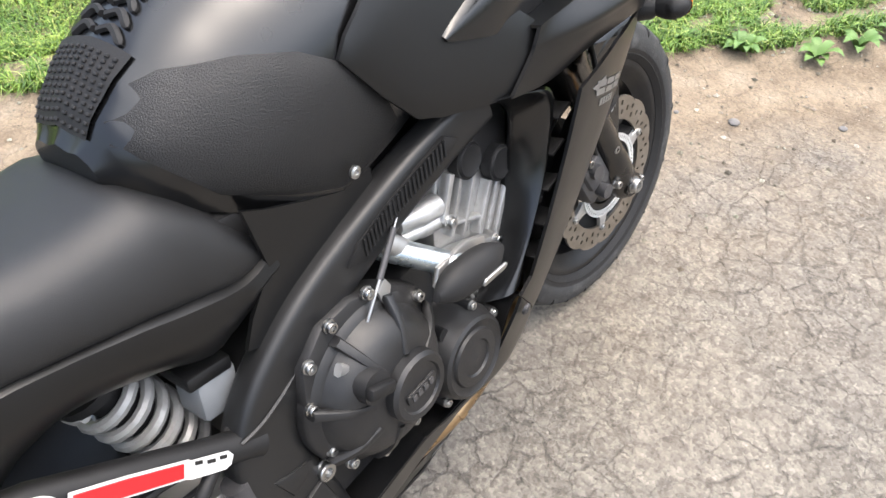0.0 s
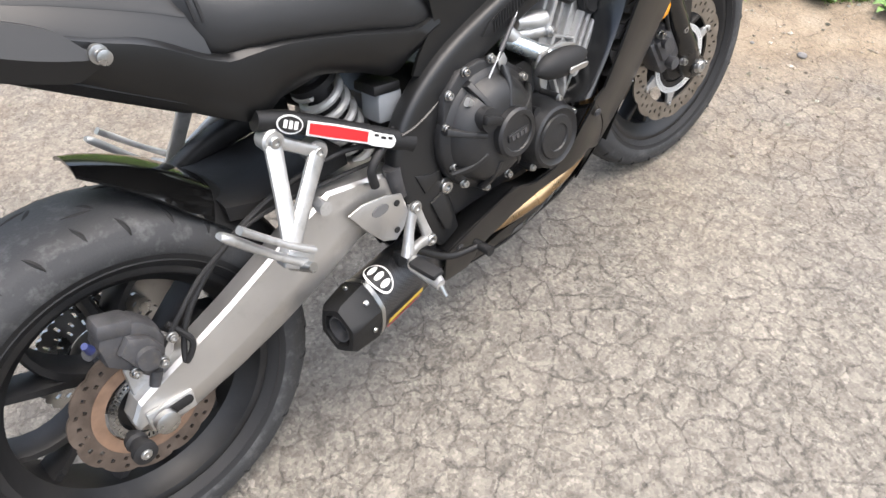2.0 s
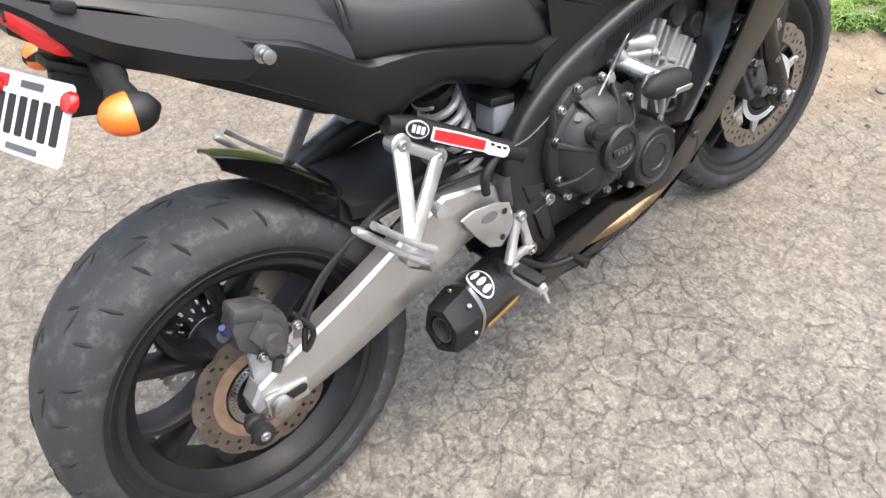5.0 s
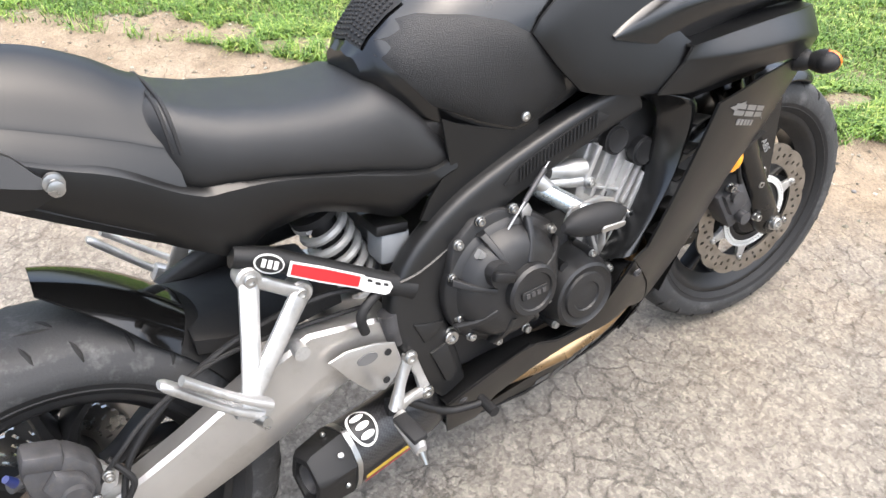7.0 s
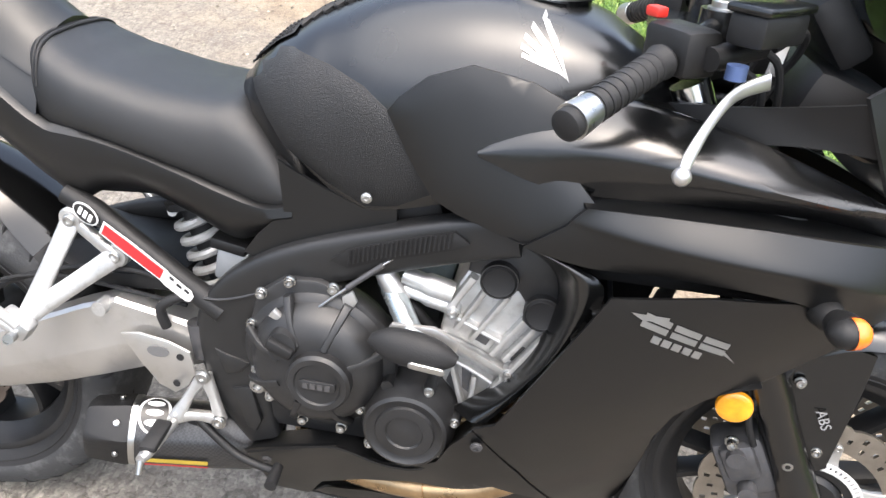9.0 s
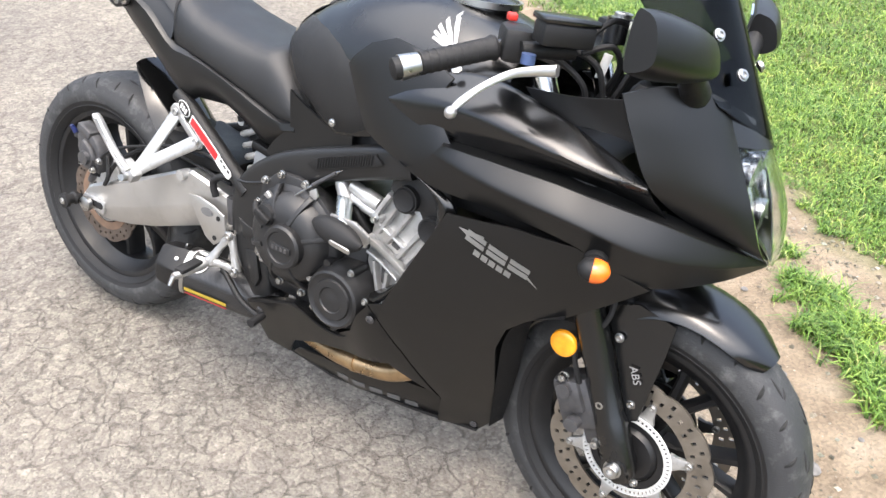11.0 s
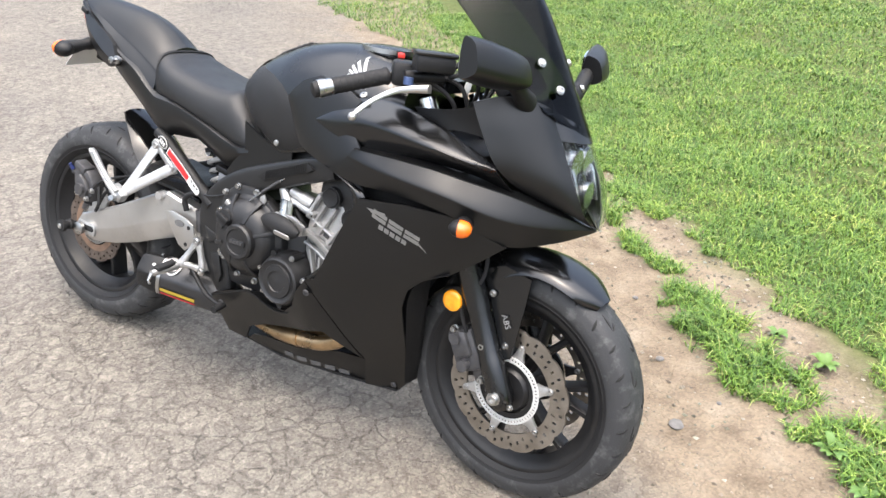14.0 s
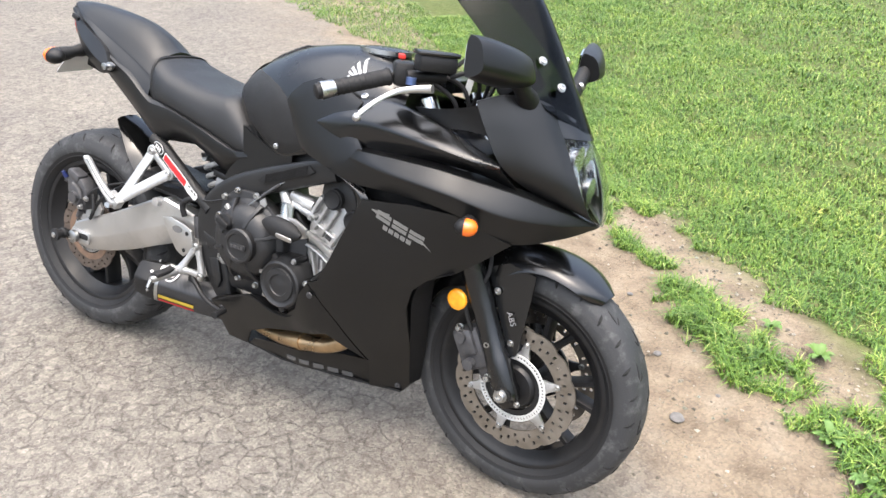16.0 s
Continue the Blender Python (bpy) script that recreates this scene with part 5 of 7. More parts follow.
mirrored_part("belly_ledge", grid_patch(ledge, 5, 0.004, (0, 0, -1)), PLASTIC, BIKE, "black inner ledge of the belly pan")
# windscreen, nose, headlight
SCREEN = [[(1.425, -0.112, 0.952), (1.465, -0.058, 0.925), (1.495, 0.0, 0.904), (1.465, 0.058, 0.925), (1.425, 0.112, 0.952)],
          [(1.335, -0.145, 1.030), (1.395, -0.075, 1.018), (1.432, 0.0, 1.012), (1.395, 0.075, 1.018), (1.335, 0.145, 1.030)],
          [(1.26, -0.155, 1.10), (1.335, -0.085, 1.10), (1.38, 0.0, 1.10), (1.335, 0.085, 1.10), (1.26, 0.155, 1.10)],
          [(1.18, -0.148, 1.17), (1.27, -0.085, 1.18), (1.32, 0.0, 1.185), (1.27, 0.085, 1.18), (1.18, 0.148, 1.17)],
          [(1.11, -0.105, 1.23), (1.19, -0.062, 1.25), (1.24, 0.0, 1.258), (1.19, 0.062, 1.25), (1.11, 0.105, 1.23)]]
screen = part("windscreen", grid_patch(SCREEN, 6, 0.003, (-0.7, 0, -0.7)), SMOKE, BIKE, "dark smoked windscreen")
for s in (-1, 1):
    for x, z, y in ((1.374, 1.042, 0.078), (1.421, 0.993, 0.066)):
        part("screen_bolt", bolt((x + 0.012, s * y, z + 0.004), 0.008, 0.005, (0.7, s * 0.45, 0.55)), STEEL, screen)
part("nose_strip", grid_patch([[(1.428, -0.087, 0.957), (1.463, -0.045, 0.937), (1.482, 0.0, 0.922), (1.463, 0.045, 0.937), (1.428, 0.087, 0.957)], [(1.460, -0.080, 0.896), (1.488, -0.045, 0.893), (1.502, 0.0, 0.892), (1.488, 0.045, 0.893), (1.460, 0.080, 0.896)]], 6, 0.006, (-1, 0, 0)), SATIN, BIKE, "black strip over the headlight")
LIGHT = [[(1.462, -0.078, 0.893), (1.488, -0.04, 0.891), (1.50, 0.0, 0.890), (1.488, 0.04, 0.891), (1.462, 0.078, 0.893)],
         [(1.511, -0.083, 0.81), (1.538, -0.042, 0.81), (1.548, 0.0, 0.81), (1.538, 0.042, 0.81), (1.511, 0.083, 0.81)],
         [(1.541, -0.060, 0.742), (1.558, -0.03, 0.742), (1.564, 0.0, 0.742), (1.558, 0.03, 0.742), (1.541, 0.060, 0.742)],
         [(1.556, -0.012, 0.708), (1.56, -0.006, 0.708), (1.561, 0.0, 0.708), (1.56, 0.006, 0.708), (1.556, 0.012, 0.708)]]
lamp = part("headlight", grid_patch([[(x - 0.045, y * 0.95, z) for x, y, z in r] for r in LIGHT], 5, 0.004, (-1, 0, 0)), GLOSS, BIKE, "clear-lensed headlight with silver bowls")
lens_ob = part("lens", grid_patch(LIGHT, 6, 0.003, (-1, 0, 0)), CLEAR, lamp, "clear lens")
lens_ob.visible_shadow = False
for y, z, r in ((-0.036, 0.845, 0.034), (0.036, 0.845, 0.034), (0, 0.78, 0.03)):
    bowl = lathe([(r, -0.02), (r * 0.9, 0.0), (r * 0.5, 0.018), (r * 0.25, 0.022), (0.0001, 0.0225)], 24, (0, 0, 0))
    part("reflector_bowl", moved(bowl, Matrix.Translation((1.470 + 0.03 * (0.85 - z) / 0.07, y, z)) @ pose(0, 0, 0, 0, 0, 90)), LENSRED, lamp)
for s in (-1, 1):
    part("light_fin", slab([(1.465, 0.875), (1.50, 0.83), (1.525, 0.76), (1.51, 0.76), (1.48, 0.83), (1.45, 0.875)], s * 0.066, s * 0.058, 0.002), LENSRED, lamp)


# mirrors
def build_mirror(s):
    c = Vector((1.372, s * 0.295, 1.045))
    rings = []
    for i in range(9):
        t = i / 8
        y = s * (0.212 + 0.152 * t)
        h = 0.037 * math.sin(math.pi * (0.22 + 0.50 * t)) ** 0.5 + 0.006
        d = 0.042 * math.sin(math.pi * (0.25 + 0.62 * t)) ** 0.7 + 0.006
        mx, mz = 1.388 - 0.035 * t, 1.028 + 0.022 * t
        ring = []
        for j in range(24):
            a = 2 * math.pi * (j + 0.5) / 24
            ca, sa = math.cos(a), math.sin(a)
            ca, sa = math.copysign(abs(ca) ** 0.6, ca), math.copysign(abs(sa) ** 0.6, sa)
            shape = 1 - 0.35 * max(0, ca) * (0.5 + 0.5 * sa)
            ring.append(Vector((mx + (d * 1.15 * ca * shape if ca > 0 else d * 0.35 * ca), y, mz + h * sa * (1 - 0.3 * max(0, ca)))))
        rings.append(ring)
    m = part("mirror", skin(rings), BLACK, BIKE, "black fairing-mounted rear-view mirror")
    part("glass", skin([[Vector((p.x - 0.0, p.y, p.z)) for p in (Vector((1.374 - 0.035 * t, s * (0.212 + 0.152 * t), 1.028 + 0.022 * t + q * 0.034 * math.sin(math.pi * (0.2 + 0.7 * t)) ** 0.6)) for q in (-1, 1))] + [Vector((1.370 - 0.035 * t, s * (0.212 + 0.152 * t), 1.028 + 0.022 * t + q * 0.034 * math.sin(math.pi * (0.2 + 0.7 * t)) ** 0.6)) for q in (1, -1)] for t in (0.08, 0.3, 0.5, 0.7, 0.93)]), MIRROR, m, "mirror glass")
    part("stalk", tube(smooth_line([(1.385, s * 0.13, 0.965), (1.39, s * 0.17, 0.985), (1.387, s * 0.215, 1.015), (1.385, s * 0.245, 1.03)], 5), [0.026, 0.025, 0.024, 0.022, 0.02] + [0.018] * 11, 14), PLASTIC, m)


for s in (-1, 1):
    build_mirror(s)
    turn_signal((1.330, s * 0.205, 0.70), (1.346, s * 0.258, 0.703), s, 0.022, 0.05)


# pale marks on the side fairing: slanted bars in place of the maker's letters
SIDE_RIGHT = [o for o in BIKE.children if o.name.startswith("side_fairing")]
for ob, s in zip(SIDE_RIGHT, (-1, 1)):
    f = lambda x, z: -s * (cbr_y(x, z) - 0.0015) * -1 if s > 0 else cbr_y(x, z) - 0.0015
    bar = lambda pts: part("mark_bar", sheet(pts, f, 0.001, 0.012, 0.0014, False), SILVERSTICK, ob)
    # three joined slanted shapes running down towards the front, a swept tip before and behind
    run = lambda u, v: (1.112 + u + 0.10 * v, 0.672 - 0.40 * u + v)
    bar([run(-0.004, 0.012), run(0.040, 0.026), run(0.040, 0.021), run(0.012, 0.008)])
    for u0 in (0.010, 0.048, 0.086):
        bar([run(u0, 0.0), run(u0 + 0.033, 0.0), run(u0 + 0.034, 0.009), run(u0 + 0.001, 0.009)])
        bar([run(u0 + 0.002, 0.012), run(u0 + 0.035, 0.012), run(u0 + 0.036, 0.021), run(u0 + 0.003, 0.021)])
    bar([run(0.112, 0.0055), run(0.122, 0.0055), run(0.138, -0.006)])
    for i in range(5):
        u0 = 0.028 + 0.0135 * i
        bar([run(u0, -0.017), run(u0 + 0.0105, -0.017), run(u0 + 0.012, -0.006), run(u0 + 0.0015, -0.006)])
    for i in range(5):
        x0 = 0.80 + 0.042 * i
        g = lambda x, z: (lip_y(x, z) - 0.002) * (1 if s < 0 else -1)
        part("mark_bar", sheet([(x0, 0.158), (x0 + 0.03, 0.160), (x0 + 0.032, 0.176), (x0 + 0.002, 0.174)], g, 0.001, 0.012, 0.0012, False), GREYSTICK, ob)

# ---------------------------------------------------------------- chassis
def spar(path, n=24, power=4.5, k=5):
    """A beam along (x, y, z, half height, half thickness), its section a rounded box."""
    P = _smooth_rows([[i, *p] for i, p in enumerate(path)], k)
    P = [r[1:] for r in P]
    rings = []
    for i, (x, y, z, hh, ht) in enumerate(P):
        a, b = P[max(i - 1, 0)], P[min(i + 1, len(P) - 1)]
        t = Vector((b[0] - a[0], 0, b[2] - a[2])).normalized()
        nrm = Vector((-t.z, 0, t.x))
        ring = []
        for j in range(n):
            ang = 2 * math.pi * (j + 0.5) / n
            c, s = math.cos(ang), math.sin(ang)
            u = math.copysign(abs(c) ** (2 / power), c)
            v = math.copysign(abs(s) ** (2 / power), s)
            ring.append(Vector((x, y, z)) + nrm * u * hh + Vector((0, v * ht, 0)))
        rings.append(ring)
    return skin(rings)


for s in (-1, 1):
    beam = part("frame_spar", spar([(0.965, s * 0.178, 0.730, 0.026, 0.016), (0.90, s * 0.163, 0.712, 0.031, 0.02), (0.80, s * 0.147, 0.676, 0.033, 0.022), (0.70, s * 0.139, 0.638, 0.035, 0.022), (0.632, s * 0.137, 0.606, 0.036, 0.022), (0.574, s * 0.135, 0.558, 0.040, 0.022), (0.546, s * 0.134, 0.50, 0.045, 0.022), (0.556, s * 0.132, 0.42, 0.046, 0.022), (0.578, s * 0.130, 0.35, 0.04, 0.02), (0.598, s * 0.128, 0.298, 0.028, 0.018)]), FRAMEBLACK, BIKE, "satin black twin-spar frame beam")
    grip = sheet([(0.715, 0.651), (0.735, 0.669), (0.80, 0.695), (0.885, 0.727), (0.905, 0.715), (0.885, 0.702), (0.80, 0.667), (0.74, 0.643)], lambda x, z: s * (0.1655 + 0.03 * max(0, x - 0.70) + 0.15 * max(0, x - 0.78)), 0.008, 0.012, 0, False, 0.003)
    pad_ob = part("frame_pad", grip, PLASTIC, beam, "ribbed black pad on the beam")
    for i in range(22):
        x = 0.742 + 0.0065 * i
        z = 0.662 + 0.39 * (x - 0.742)
        y = s * (0.1690 + 0.03 * max(0, x - 0.70) + 0.15 * max(0, x - 0.78))
        part("pad_ridge", tube([(x, y, z - 0.011), (x + 0.002, y, z + 0.011)], 0.0016, 5), RUBBERDARK, pad_ob)
    for o in ([(0.532, 0.470), (0.552, 0.462), (0.588, 0.452), (0.572, 0.432), (0.548, 0.425)], [(0.556, 0.40), (0.588, 0.408), (0.602, 0.345), (0.592, 0.322), (0.578, 0.33)]):
        part("web_rib", slab(o, s * 0.145, s * 0.1585, 0.004), FRAMEBLACK, beam)
    part("pivot_bolt", bolt((0.598, s * 0.150, 0.412), 0.013, 0.010, (0, s, 0)), STEEL, beam, "steel engine bolt")
    part("spar_seam", tube(smooth_line([(0.522, s * 0.155, 0.553), (0.55, s * 0.157, 0.556), (0.588, s * 0.157, 0.568), (0.618, s * 0.155, 0.582)], 4), 0.003, 6), FRAMEBLACK, beam)
    # subframe tube and the sticker along it
    tb = part("subframe_tube", tube([(0.30, s * 0.118, 0.675), (0.345, s * 0.122, 0.655), (0.50, s * 0.140, 0.556), (0.545, s * 0.142, 0.527)], [0.016, 0.017, 0.017, 0.020], 14), PLASTIC, BIKE, "black subframe tube with stickers")
    d = (Vector((0.50, s * 0.140, 0.556)) - Vector((0.345, s * 0.122, 0.655))).normalized()
    out = Vector((0, s, 0))
    out = (out - d * out.dot(d)).normalized()
    upv = out.cross(d) * (1 if s > 0 else -1)

    def along_tube(line, lift, material, label=""):
        base = Vector((0.325, s * 0.120, 0.667))
        bm = bmesh.new()
        front_ = [bm.verts.new(base + d * a + upv * b + out * (0.0188 + lift)) for a, b in line]
        back_ = [bm.verts.new(base + d * a + upv * b + out * (0.0178 + lift)) for a, b in line]
        bm.faces.new(front_)
        bm.faces.new(back_[::-1])
        for i in range(len(line)):
            j = (i + 1) % len(line)
            bm.faces.new((front_[i], front_[j], back_[j], back_[i]))
        return part("sticker", bm, material, tb, label)

    if s < 0:
        ell = lambda cx, rx, rz: [(cx + rx * math.cos(2 * math.pi * i / 20), rz * math.sin(2 * math.pi * i / 20)) for i in range(20)]
        along_tube(ell(0.022, 0.022, 0.0145), 0.0, WHITE, "small oval white sticker")
        along_tube(ell(0.022, 0.0195, 0.012), 0.0012, BLACKSTICK)
        for i in range(3):
            along_tube([(0.010 + 0.009 * i, -0.006), (0.016 + 0.009 * i, -0.006), (0.017 + 0.009 * i, 0.006), (0.011 + 0.009 * i, 0.006)], 0.0022, WHITE)
        along_tube([(0.050, -0.010), (0.10, -0.012), (0.165, -0.012), (0.168, -0.010), (0.21, -0.010), (0.217, -0.004), (0.216, 0.007), (0.21, 0.011), (0.172, 0.012), (0.165, 0.010), (0.10, 0.012), (0.052, 0.012)], 0.0, WHITE, "long white-edged red sticker")
        along_tube([(0.054, -0.007), (0.10, -0.009), (0.160, -0.009), (0.162, 0.007), (0.10, 0.009), (0.056, 0.009)], 0.0012, REDSTICK)
        for i, (w, h) in enumerate(((0.008, 0.008), (0.009, 0.006), (0.008, 0.007))):
            along_tube([(0.172 + 0.014 * i, -h), (0.172 + 0.014 * i + w, -h), (0.173 + 0.014 * i + w, -h + 0.004), (0.173 + 0.014 * i, -h + 0.004)], 0.0012, BLACKSTICK)

# swingarm
ARM = [(-0.030, 0.347), (-0.012, 0.357), (0.16, 0.428), (0.27, 0.480), (0.315, 0.502), (0.37, 0.522), (0.44, 0.505), (0.515, 0.485), (0.525, 0.42), (0.47, 0.405), (0.41, 0.397), (0.33, 0.368), (0.24, 0.332), (0.14, 0.300), (0.055, 0.280), (0.01, 0.274), (-0.022, 0.290), (-0.034, 0.318)]


def arm(s):
    """A deep box section arm, its outer face creased along the middle."""
    bm = bmesh.new()
    n = 30
    tops, lows = [p for p in ARM[1:8]], [p for p in ARM[8:16]][::-1]
    rings = []
    for i in range(n):
        x = -0.034 + (0.525 + 0.034) * i / (n - 1)
        zt = float(np.interp(x, [-0.034, -0.028] + [p[0] for p in tops], [0.33, 0.349] + [p[1] for p in tops]))
        zb = float(np.interp(x, [-0.034, -0.02] + [p[0] for p in lows], [0.305, 0.289] + [p[1] for p in lows]))
        cz = zb + (zt - zb) * (0.42 if x > 0.04 else 0.5)
        yo = 0.134 + 0.018 * min(1, max(0, x / 0.33)) - 0.012 * max(0, (x - 0.33) / 0.2)
        th = 0.042
        prof = [(yo - 0.010, zt), (yo - 0.004, zt - 0.006), (yo, cz + 0.003), (yo, cz - 0.003), (yo - 0.014, zb + 0.006), (yo - 0.018, zb), (yo - th, zb), (yo - th, zt)]
        rings.append([Vector((x, s * y, z)) for y, z in prof])
    return skin(rings)


for s in (-1, 1):
    a_ob = part("swingarm", arm(s), ALLOY, BIKE, "silver alloy swingarm with grime", 22)
    part("axle_adjuster", block((0.02, s * 0.137, 0.318), (0.075, 0.008, 0.035), (0, 4, 0), 0.003), CASTALLOY, a_ob)
    part("axle_nut", lathe([(0.017, s * 0.144), (0.019, s * 0.146), (0.019, s * 0.157), (0.012, s * 0.160), (0.0001, s * 0.160)] if s > 0 else [(0.0001, -0.160), (0.012, -0.160), (0.019, -0.157), (0.019, -0.146), (0.017, -0.144)], 18, (0.004, 0, 0.316)), STEEL, a_ob)
    part("axle_slot", slab(rounded_rect(0.05, 0.018, 0.008), s * 0.140, s * 0.1425, 0.001), RUBBERDARK, a_ob).location = (0.03, 0, 0.32)
    part("stand_spool", lathe([(r, s * (y - 0.027)) for r, y in ((0.008, 0.155), (0.010, 0.165), (0.016, 0.168), (0.017, 0.178), (0.013, 0.182), (0.013, 0.196), (0.0185, 0.198), (0.0185, 0.208), (0.010, 0.211), (0.006, 0.209))], 24, (-0.046, 0, 0.314)), RUBBERDARK, a_ob, "black stand spool")
    part("spool_bolt", bolt((-0.046, s * 0.182, 0.314), 0.007, 0.004, (0, s, 0)), STEEL, a_ob)
part("swingarm_bridge", block((0.47, 0, 0.455), (0.09, 0.26, 0.08), (0, 0, 0), 0.015), ALLOY, BIKE, "silver swingarm bridge")
part("arm_boss", tube([(0.352, -0.135, 0.508), (0.352, -0.160, 0.508)], 0.012, 14), CASTALLOY, BIKE)

# rear caliper with bracket, hose
rc = Vector((0.018, -0.122, 0.448))
cal = slab([(-0.030, 0.490), (-0.018, 0.512), (0.010, 0.508), (0.034, 0.496), (0.054, 0.470), (0.058, 0.440), (0.040, 0.405), (0.012, 0.400), (-0.006, 0.425), (-0.030, 0.452)], -0.146, -0.102, 0.009)
slab([(-0.012, 0.470), (0.008, 0.490), (0.036, 0.472), (0.046, 0.445), (0.030, 0.415), (0.008, 0.418)], -0.160, -0.14, 0.008, bm=cal)
block((0.000, -0.130, 0.505), (0.05, 0.04, 0.026), (0, 22, 0), 0.007, cal)
rcal = part("brake_caliper", cal, CALIPER, BIKE, "dirty grey rear brake caliper")
part("piston_cap", tube([(0.020, -0.150, 0.446), (0.020, -0.168, 0.446)], [0.020, 0.017], 18), CALIPER, rcal)
part("slide_pin", tube([(-0.024, -0.125, 0.478), (-0.044, -0.138, 0.486)], 0.009, 12), CALIPER, rcal)
part("hose_fitting", tube([(0.026, -0.140, 0.402), (0.014, -0.142, 0.380)], [0.010, 0.008], 12), CALIPER, rcal)
part("caliper_bracket", slab([(0.0, 0.30), (0.03, 0.30), (0.075, 0.41), (0.05, 0.45), (-0.01, 0.40), (-0.015, 0.34)], -0.108, -0.096, 0.003), CASTALLOY, rcal, "grey caliper bracket")
part("bleed_cap", tube([rc + Vector((-0.055, -0.02, 0.045)), rc + Vector((-0.06, -0.028, 0.062))], [0.007, 0.005], 10), finish("blue_plastic", (0.012, 0.02, 0.09), 0.4), rcal)
for q in ((0.02, 0.0, -0.03), (0.045, 0.0, 0.0), (-0.02, 0.0, -0.02)):
    part("caliper_bolt", bolt(rc + Vector(q) + Vector((0, -0.03, 0)), 0.007, 0.008), STEEL, rcal)
part("brake_hose", tube(smooth_line([rc + Vector((0.05, -0.01, 0.01)), rc + Vector((0.07, -0.025, -0.03)), rc + Vector((0.05, -0.02, -0.06)), rc + Vector((0.08, -0.01, 0.0)), rc + Vector((0.16, 0.0, 0.06)), rc + Vector((0.27, 0.005, 0.10)), rc + Vector((0.40, -0.01, 0.12)), (0.52, -0.13, 0.53)], 6), 0.005, 8), RUBBERDARK, rcal)
part("sensor_cable", tube(smooth_line([rc + Vector((0.0, 0.0, -0.06)), rc + Vector((0.06, -0.03, 0.02)), rc + Vector((0.13, -0.015, 0.06)), rc + Vector((0.25, 0.0, 0.085)), (0.48, -0.13, 0.52)], 6), 0.0035, 8), RUBBERDARK, rcal)

# inner rear fender hugging the tyre
rings = []
for i in range(17):
    t = i / 16
    a = radians(80 - 64 * t)
    r = 0.340 + 0.040 * (1 - t) ** 2
    w = (0.085 + 0.012 * t) * (0.5 + 0.5 * min(1, t / 0.3) ** 0.7)
    drop = 0.010 + 0.036 * min(1, t / 0.4)
    ring = []
    for j in range(11):
        q = -1 + 2 * j / 10
        rad = r - drop * abs(q) ** 3
        ring.append(REAR + Vector((rad * math.cos(a), w * q, rad * math.sin(a))))
    inner = [REAR + Vector(((p - REAR).x * 0.988, p.y * 0.96, (p - REAR).z * 0.988)) for p in ring[::-1]]
    rings.append(ring + inner)
hugger = part("rear_hugger", skin(rings[:9]), GLOSS, BIKE, "gloss black rear hugger over the tyre")
part("hugger_apron", skin(rings[8:]), PLASTIC, hugger, "dull black front of the hugger")

part("hugger_front", skin([[Vector((x, -w, z - 0.03)), Vector((x, -w, z - 0.006)), Vector((x, -w * 0.85, z)), Vector((x, w * 0.85, z)), Vector((x, w, z - 0.006)), Vector((x, w, z - 0.03))] for x, z, w in ((0.225, 0.560, 0.092), (0.27, 0.548, 0.098), (0.34, 0.545, 0.102), (0.41, 0.550, 0.10), (0.45, 0.545, 0.09))]), PLASTIC, hugger, "dull black plate before the hugger")
part("chain_guard", spar([(0.04, 0.105, 0.455, 0.016, 0.016), (0.18, 0.112, 0.510, 0.020, 0.018), (0.33, 0.118, 0.555, 0.022, 0.020), (0.47, 0.118, 0.560, 0.018, 0.018)], 16, 3.5, 5), PLASTIC, BIKE, "black chain guard over the swingarm")

# shock absorber and spring
top, low = Vector((0.452, -0.035, 0.66)), Vector((0.515, -0.035, 0.475))
ax = (low - top).normalized()
u0 = ax.orthogonal().normalized()
v0 = ax.cross(u0)
coil = []
for i in range(6 * 18 + 1):
    a = 2 * math.pi * i / 18
    coil.append(top + ax * (0.015 + 0.155 * i / (6 * 18)) + (u0 * math.cos(a) + v0 * math.sin(a)) * 0.036)
shock = part("shock_absorber", tube([top - ax * 0.03, top, low, low + ax * 0.03], [0.02, 0.024, 0.022, 0.016], 16), RUBBERDARK, BIKE, "rear shock absorber with a silver coil spring")
part("spring", tube(coil, 0.0075, 8), SPRING, shock, "silver coil spring")
part("spring_seat", tube([top - ax * 0.0, top + ax * 0.012], 0.042, 20), RUBBERDARK, shock)
part("fluid_reservoir", block((0.545, -0.085, 0.585), (0.05, 0.05, 0.055), (0, 10, 0), 0.006), finish("milky_plastic", (0.16, 0.17, 0.18), 0.4), BIKE, "pale plastic fluid reservoir")
part("reservoir_cap", block((0.543, -0.085, 0.618), (0.056, 0.056, 0.018), (0, 10, 0), 0.004), PLASTIC, BIKE)


